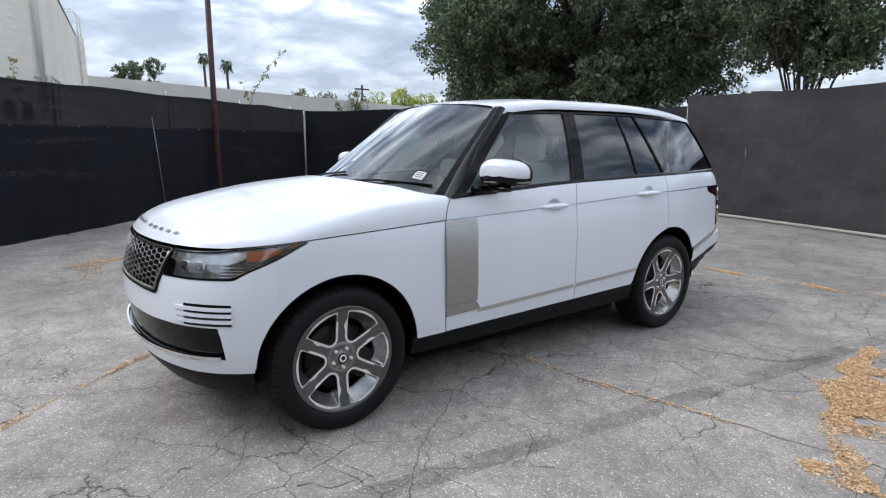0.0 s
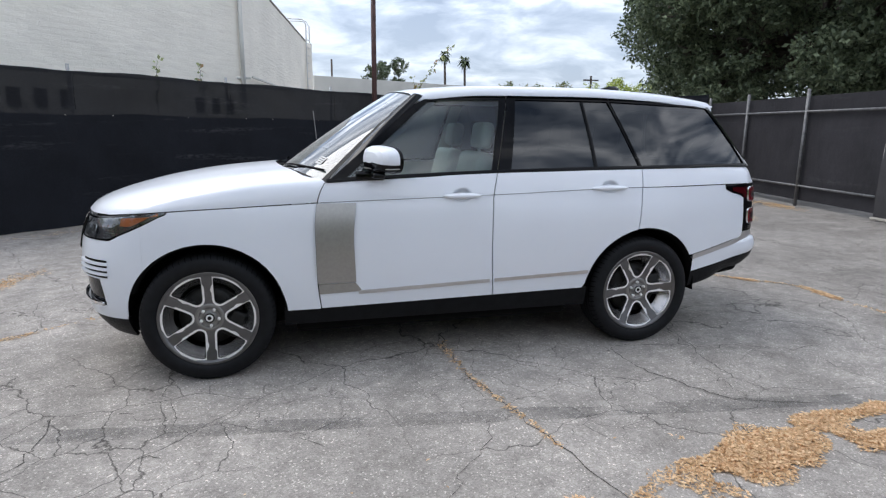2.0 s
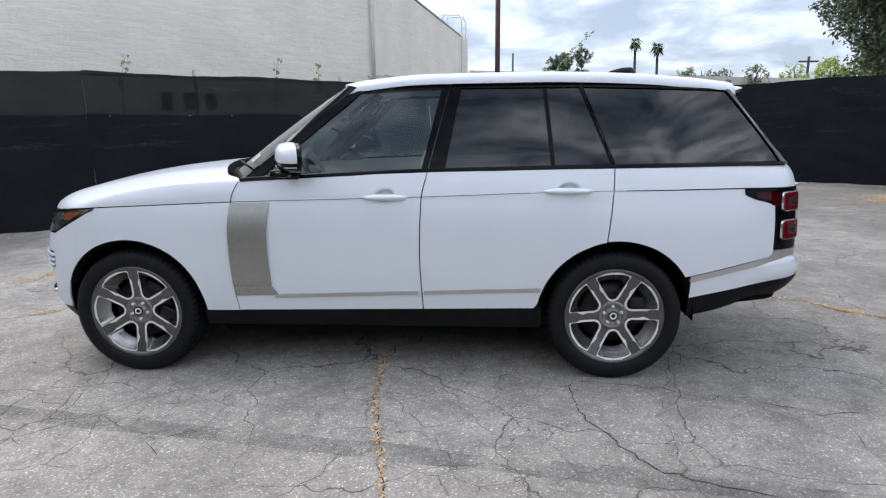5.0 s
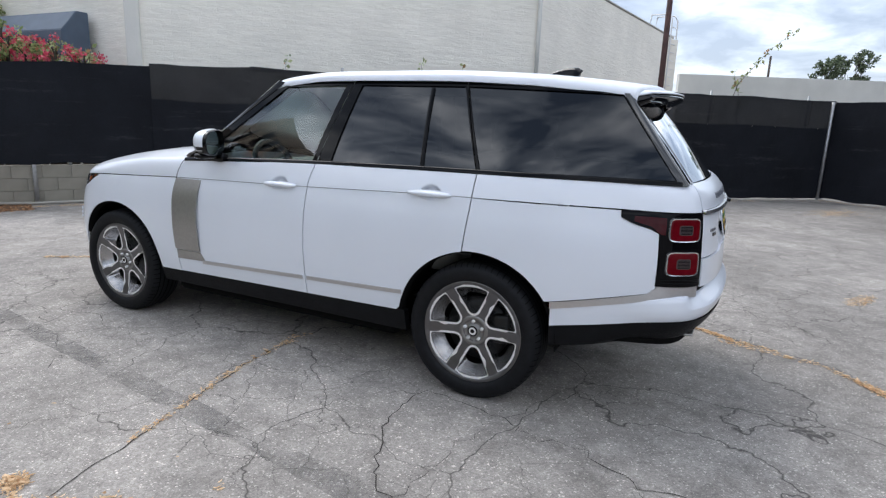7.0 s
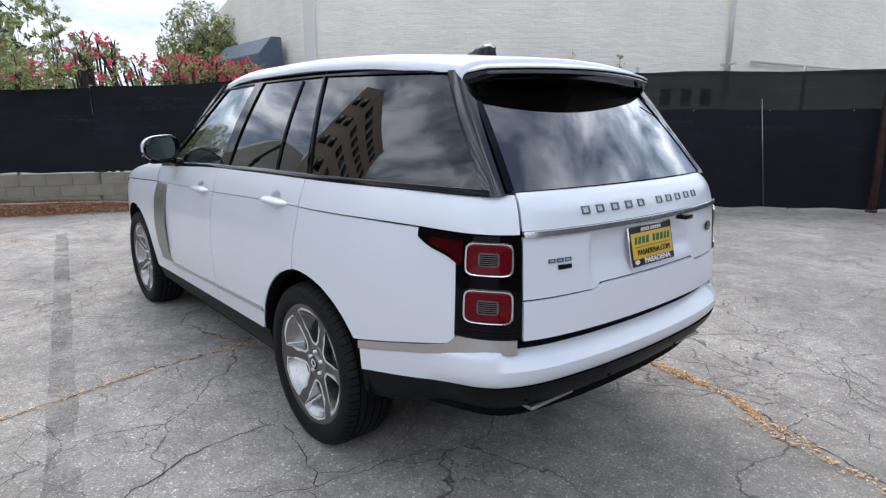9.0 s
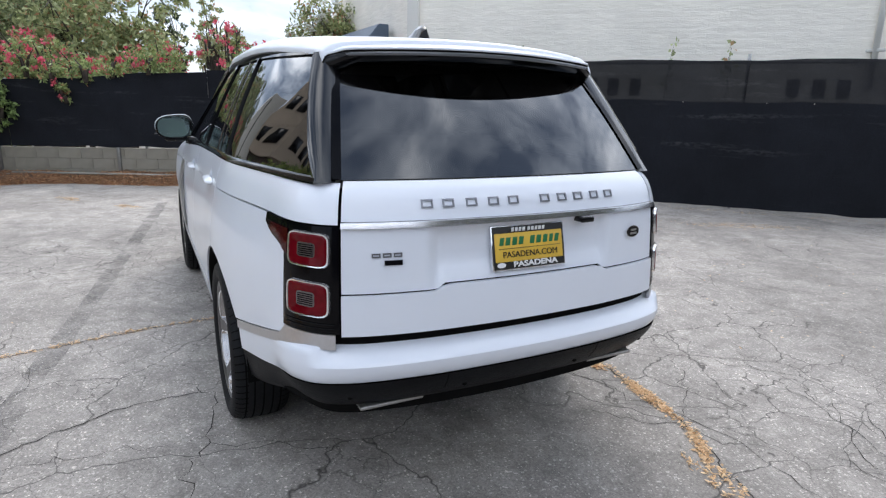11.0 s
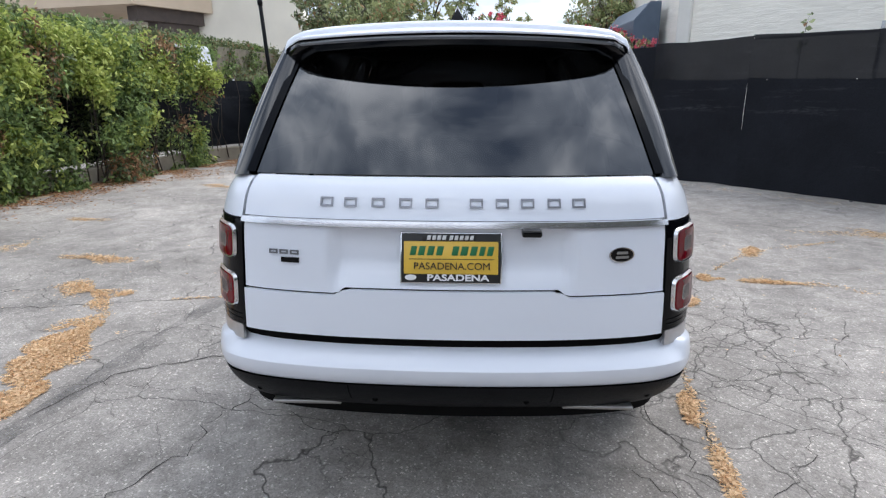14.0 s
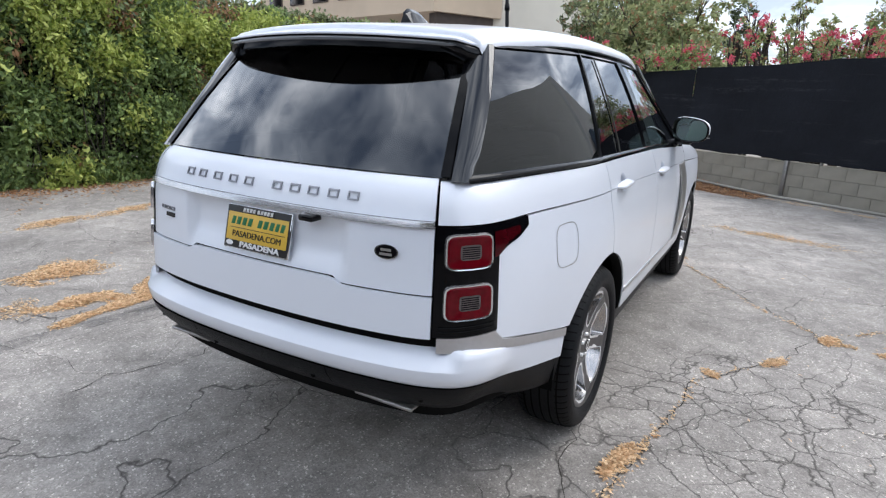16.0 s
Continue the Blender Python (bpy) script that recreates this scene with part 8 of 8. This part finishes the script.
def mirrors():
    for side in (-1, 1):
        def shape(f, x, low=.080, n=36):
            """Rounded outline of the housing at depth x; low is its reach below the middle."""
            out = []
            for k in range(n):
                a = k * math.tau / n
                c, s_ = math.cos(a), math.sin(a)
                y = math.copysign(abs(c) ** .62, c) * .130 * f
                z = math.copysign(abs(s_) ** .78, s_) * (.088 if s_ > 0 else low) * f
                z *= 1 - .14 * (y / .130) * (s_ > 0)
                out.append((x + .40 * y, .985 + y + .012 * f, 1.332 + z))
            return out
        deep = ((.25, -.490), (.62, -.482), (.86, -.464), (.97, -.436), (1.0, -.405), (.985, -.378), (.95, -.366))
        def shell(low, k):
            loops = [shape(f * k, x, low) for f, x in deep]
            bm = bmesh.new()
            for a, b in zip(loops, loops[1:]):
                ring_bm(a, b, side, bm)
            bm.faces.new([bm.verts.new((p[0], p[1] * side, p[2])) for p in loops[0]])
            return bm
        m = part("door_mirror", shell(.048, 1.0), M_PAINT, car, "white door mirror cap over a black base")
        part("mirror_base", shell(.078, .975), M_BLACK, m, "black lower shell")
        bm = bmesh.new()
        ring_bm(shape(.975, -.372), shape(.965, -.350), side, bm)
        ring_bm(shape(.965, -.350), shape(.90, -.344), side, bm)
        ring_bm(shape(.90, -.344), shape(.86, -.372), side, bm)
        part("mirror_rim", bm, M_BLACK, m, "black rim")
        bm = bmesh.new()
        bm.faces.new([bm.verts.new((p[0], p[1] * side, p[2])) for p in shape(.87, -.368)])
        part("mirror_glass", bm, M_MIRR, m, "mirror glass")
        arm = box_bm((-.475, side * .965 - .10, 1.230), (-.40, side * .965 + .04, 1.262), .012)
        part("mirror_arm", arm, M_BLACK, m)
        part("signal_blade", tube_bm([(-.512, side * .93, 1.287), (-.455, side * 1.04, 1.287), (-.385, side * 1.118, 1.287), (-.325, side * 1.128, 1.289)], .004, 6), M_SILVER, m, "silver signal blade")
        foot = box_bm((-.56, side * .885 - .03, 1.205), (-.38, side * .885 + .03, 1.262), .014)
        part("mirror_foot", foot, M_BLACK, m)


mirrors()


def cabin_fittings():
    # dashboard with hood over the dials
    rows = []
    for y in [(-.72 + k * .12) for k in range(13)]:
        rows.append([(-.98, y, 1.14), (-.80, y, 1.17), (-.58, y, 1.175 + (.02 if -.55 < y < -.2 else 0)), (-.48, y, 1.14), (-.45, y, 1.02), (-.52, y, .80), (-.55, y, .55)])
    part("dashboard", sheet_bm(rows), M_DASHT, car)
    # steering wheel
    bm = bmesh.new()
    ringp = [(0, .19 * math.cos(a), .19 * math.sin(a)) for a in [k * math.tau / 40 for k in range(41)]]
    tube_bm(ringp, .020, 8, bm, cap=False)
    box_bm((-.03, -.07, -.06), (.02, .07, .05), .02, bm=bm)
    for a in (20, 160, 270):
        tube_bm([(0, .05 * math.cos(radians(a)), .05 * math.sin(radians(a))), (0, .185 * math.cos(radians(a)), .185 * math.sin(radians(a)))], .018, 6, bm)
    tube_bm([(-.25, 0, -.08), (0, 0, 0)], .035, 8, bm)
    bmesh.ops.transform(bm, matrix=Matrix.Translation((-.405, -.38, 1.155)) @ Matrix.Rotation(radians(-24), 4, "Y"), verts=bm.verts)
    part("steering_wheel", bm, M_DASH, car, "dark steering wheel")
    def seat(x, y, w):
        s = part("seat", box_bm((x - .28, y - w / 2, .62), (x + .26, y + w / 2, .80), .06, 3), M_SEAT, car, "cream leather seat")
        bm = box_bm((-.07, -w / 2, 0), (.07, w / 2, .64), .055, 3)
        bmesh.ops.transform(bm, matrix=Matrix.Translation((x + .26, y, .74)) @ Matrix.Rotation(radians(14), 4, "Y"), verts=bm.verts)
        part("backrest", bm, M_SEAT, s)
        hw = .28 if w < 1 else .26
        for hy in ([0] if w < 1 else [-.40, 0, .40]):
            bm = box_bm((-.05, -hw / 2, 0), (.05, hw / 2, .19), .04, 3)
            bmesh.ops.transform(bm, matrix=Matrix.Translation((x + .43, y + hy, 1.385)) @ Matrix.Rotation(radians(8), 4, "Y"), verts=bm.verts)
            part("headrest", bm, M_SEAT, s)
            part("headrest_post", tube_bm([(x + .42, y + hy, 1.33), (x + .43, y + hy, 1.42)], .012, 6), M_CHROME, s)
    seat(-.02, -.38, .52)
    seat(-.02, .38, .52)
    seat(.98, 0, 1.30)
    bm = bmesh.new()
    for side in (1, -1):
        bm = sheet_bm(field([s_x(x) for x in span(-.72, .93, .1)], lambda s: .50, lambda s: WAIST(X_OF(s)) - .005, 5, -.075), side)
        part("door_lining", bm, M_LINING, car, "cream door lining")
    # headlining and boot floor
    raw("headlining", [(-.1, -.56, 1.74), (2.1, -.54, 1.70), (2.1, .54, 1.70), (-.1, .56, 1.74)], [(0, 1, 2, 3)], M_LINING, car)
    part("boot_floor", box_bm((1.30, -.62, .85), (2.40, .62, .92), .02), M_DASH, car)
    raw("cabin_floor", [(-.6, -.75, .48), (1.4, -.75, .48), (1.4, .75, .48), (-.6, .75, .48)], [(0, 1, 2, 3)], M_DASH, car)
    part("centre_console", box_bm((-.52, -.12, .50), (.35, .12, .88), .03), M_DASH, car)
    # grab-side pillar trim, pale
    for side in (-1, 1):
        rows = [[green(lerp(.35, .46, t), lerp(1.2, 1.72, t), -.035), green(lerp(.47, .56, t), lerp(1.2, 1.72, t), -.035)] for t in [k / 6 for k in range(7)]]
        part("pillar_trim", sheet_bm(rows, side), M_LINING, car)
        rows = [[green(lerp(-.66, -.05, t), lerp(1.21, 1.71, t), -.03), green(lerp(-.58, .03, t), lerp(1.21, 1.71, t), -.05)] for t in [k / 6 for k in range(7)]]
        part("pillar_trim", sheet_bm(rows, side), M_DASH, car)


cabin_fittings()


def small_parts():
    # aerial fin
    rows = []
    for k in range(9):
        t = k / 8
        h = .062 * math.sin(min(1, t * 1.25) * math.pi / 2) * (1 if t < .92 else .75)
        w = .032 * math.sin(math.pi * (.15 + .8 * (1 - t * .6)))
        x = lerp(1.50, 1.70, t)
        z = ROOF_E(x) + .041
        rows.append([(x + .02 * t, -w, z), (x + .03 * t, -w * .35, z + h * .7), (x + .045 * t, 0, z + h), (x + .03 * t, w * .35, z + h * .7), (x + .02 * t, w, z)])
    bm = sheet_bm(rows)
    bm.faces.new([bm.verts.new(p) for p in rows[-1]])
    part("aerial_fin", bm, M_BLACK, car, "black shark fin aerial")
    # fuel flap on the right flank: fine outline
    def rr(f, o):
        out = []
        for k in range(32):
            a = k * math.tau / 32
            c, s_ = math.cos(a), math.sin(a)
            out.append(body(s_x(1.93 + math.copysign(abs(c) ** .55, c) * .085 * f), .985 + math.copysign(abs(s_) ** .55, s_) * .085 * f, o))
        return out
    part("fuel_flap", ring_bm(rr(1.0, .0012), rr(.965, .0012), 1), M_SILVER, car, "fine outline of the fuel flap")
    # wipers, parcel sticker
    wlo = lambda v: (-1.03 + .27 * v ** 2, .80 * v, 1.245 - .075 * v ** 4)
    whi = lambda v: (-.205 + .075 * v ** 2, .615 * v, 1.785 - .038 * v ** 2)
    def wp(v, t, lift):
        a, b = wlo(abs(v)), whi(abs(v))
        q = [lerp(a[i], b[i], t) for i in range(3)]
        return (q[0] - lift * .55, math.copysign(q[1], v), q[2] + lift * .84 + .012 * math.sin(math.pi * t))
    for v0, v1 in ((-.10, -.92), (.72, -.02)):
        part("windscreen_wiper", tube_bm([wp(v0, .005, .02), wp(lerp(v0, v1, .5), .05, .016), wp(v1, .10, .014)], .007, 6), M_TRIM, car)
    q = [wp(-.74, .13, .004), wp(-.82, .13, .004), wp(-.82, .20, .004), wp(-.74, .20, .004)]
    st = raw("paper_sticker", q, [(0, 1, 2, 3)], M_PAPER, car)
    tagged(st, "white paper sticker inside the windscreen")
    for k in range(3):
        t0 = .145 + k * .018
        raw("sticker_line", [wp(-.752, t0, .006), wp(-.808, t0, .006), wp(-.808, t0 + .006, .006), wp(-.752, t0 + .006, .006)], [(0, 1, 2, 3)], M_INK, st)
    # front emblem in the grille
    c = body(s_front(.22), .86, .003)
    bm = bmesh.new()
    bm.faces.new([bm.verts.new((c[0] - .004, -c[1] + .035 * math.cos(a), c[2] + .02 * math.sin(a))) for a in [k * math.tau / 20 for k in range(20)]])
    part("grille_badge", bm, M_RIMD, car, "small oval grille badge")


small_parts()


def stray_can():
    # small yellow object by the fence
    p = empty("litter_block", (1.75, 9.6, 0), "small yellow block lying near the fence", "litter")
    part("block", box_bm((-.05, -.03, 0), (.05, .03, .06), .008), M_YELLOW, p)


stray_can()
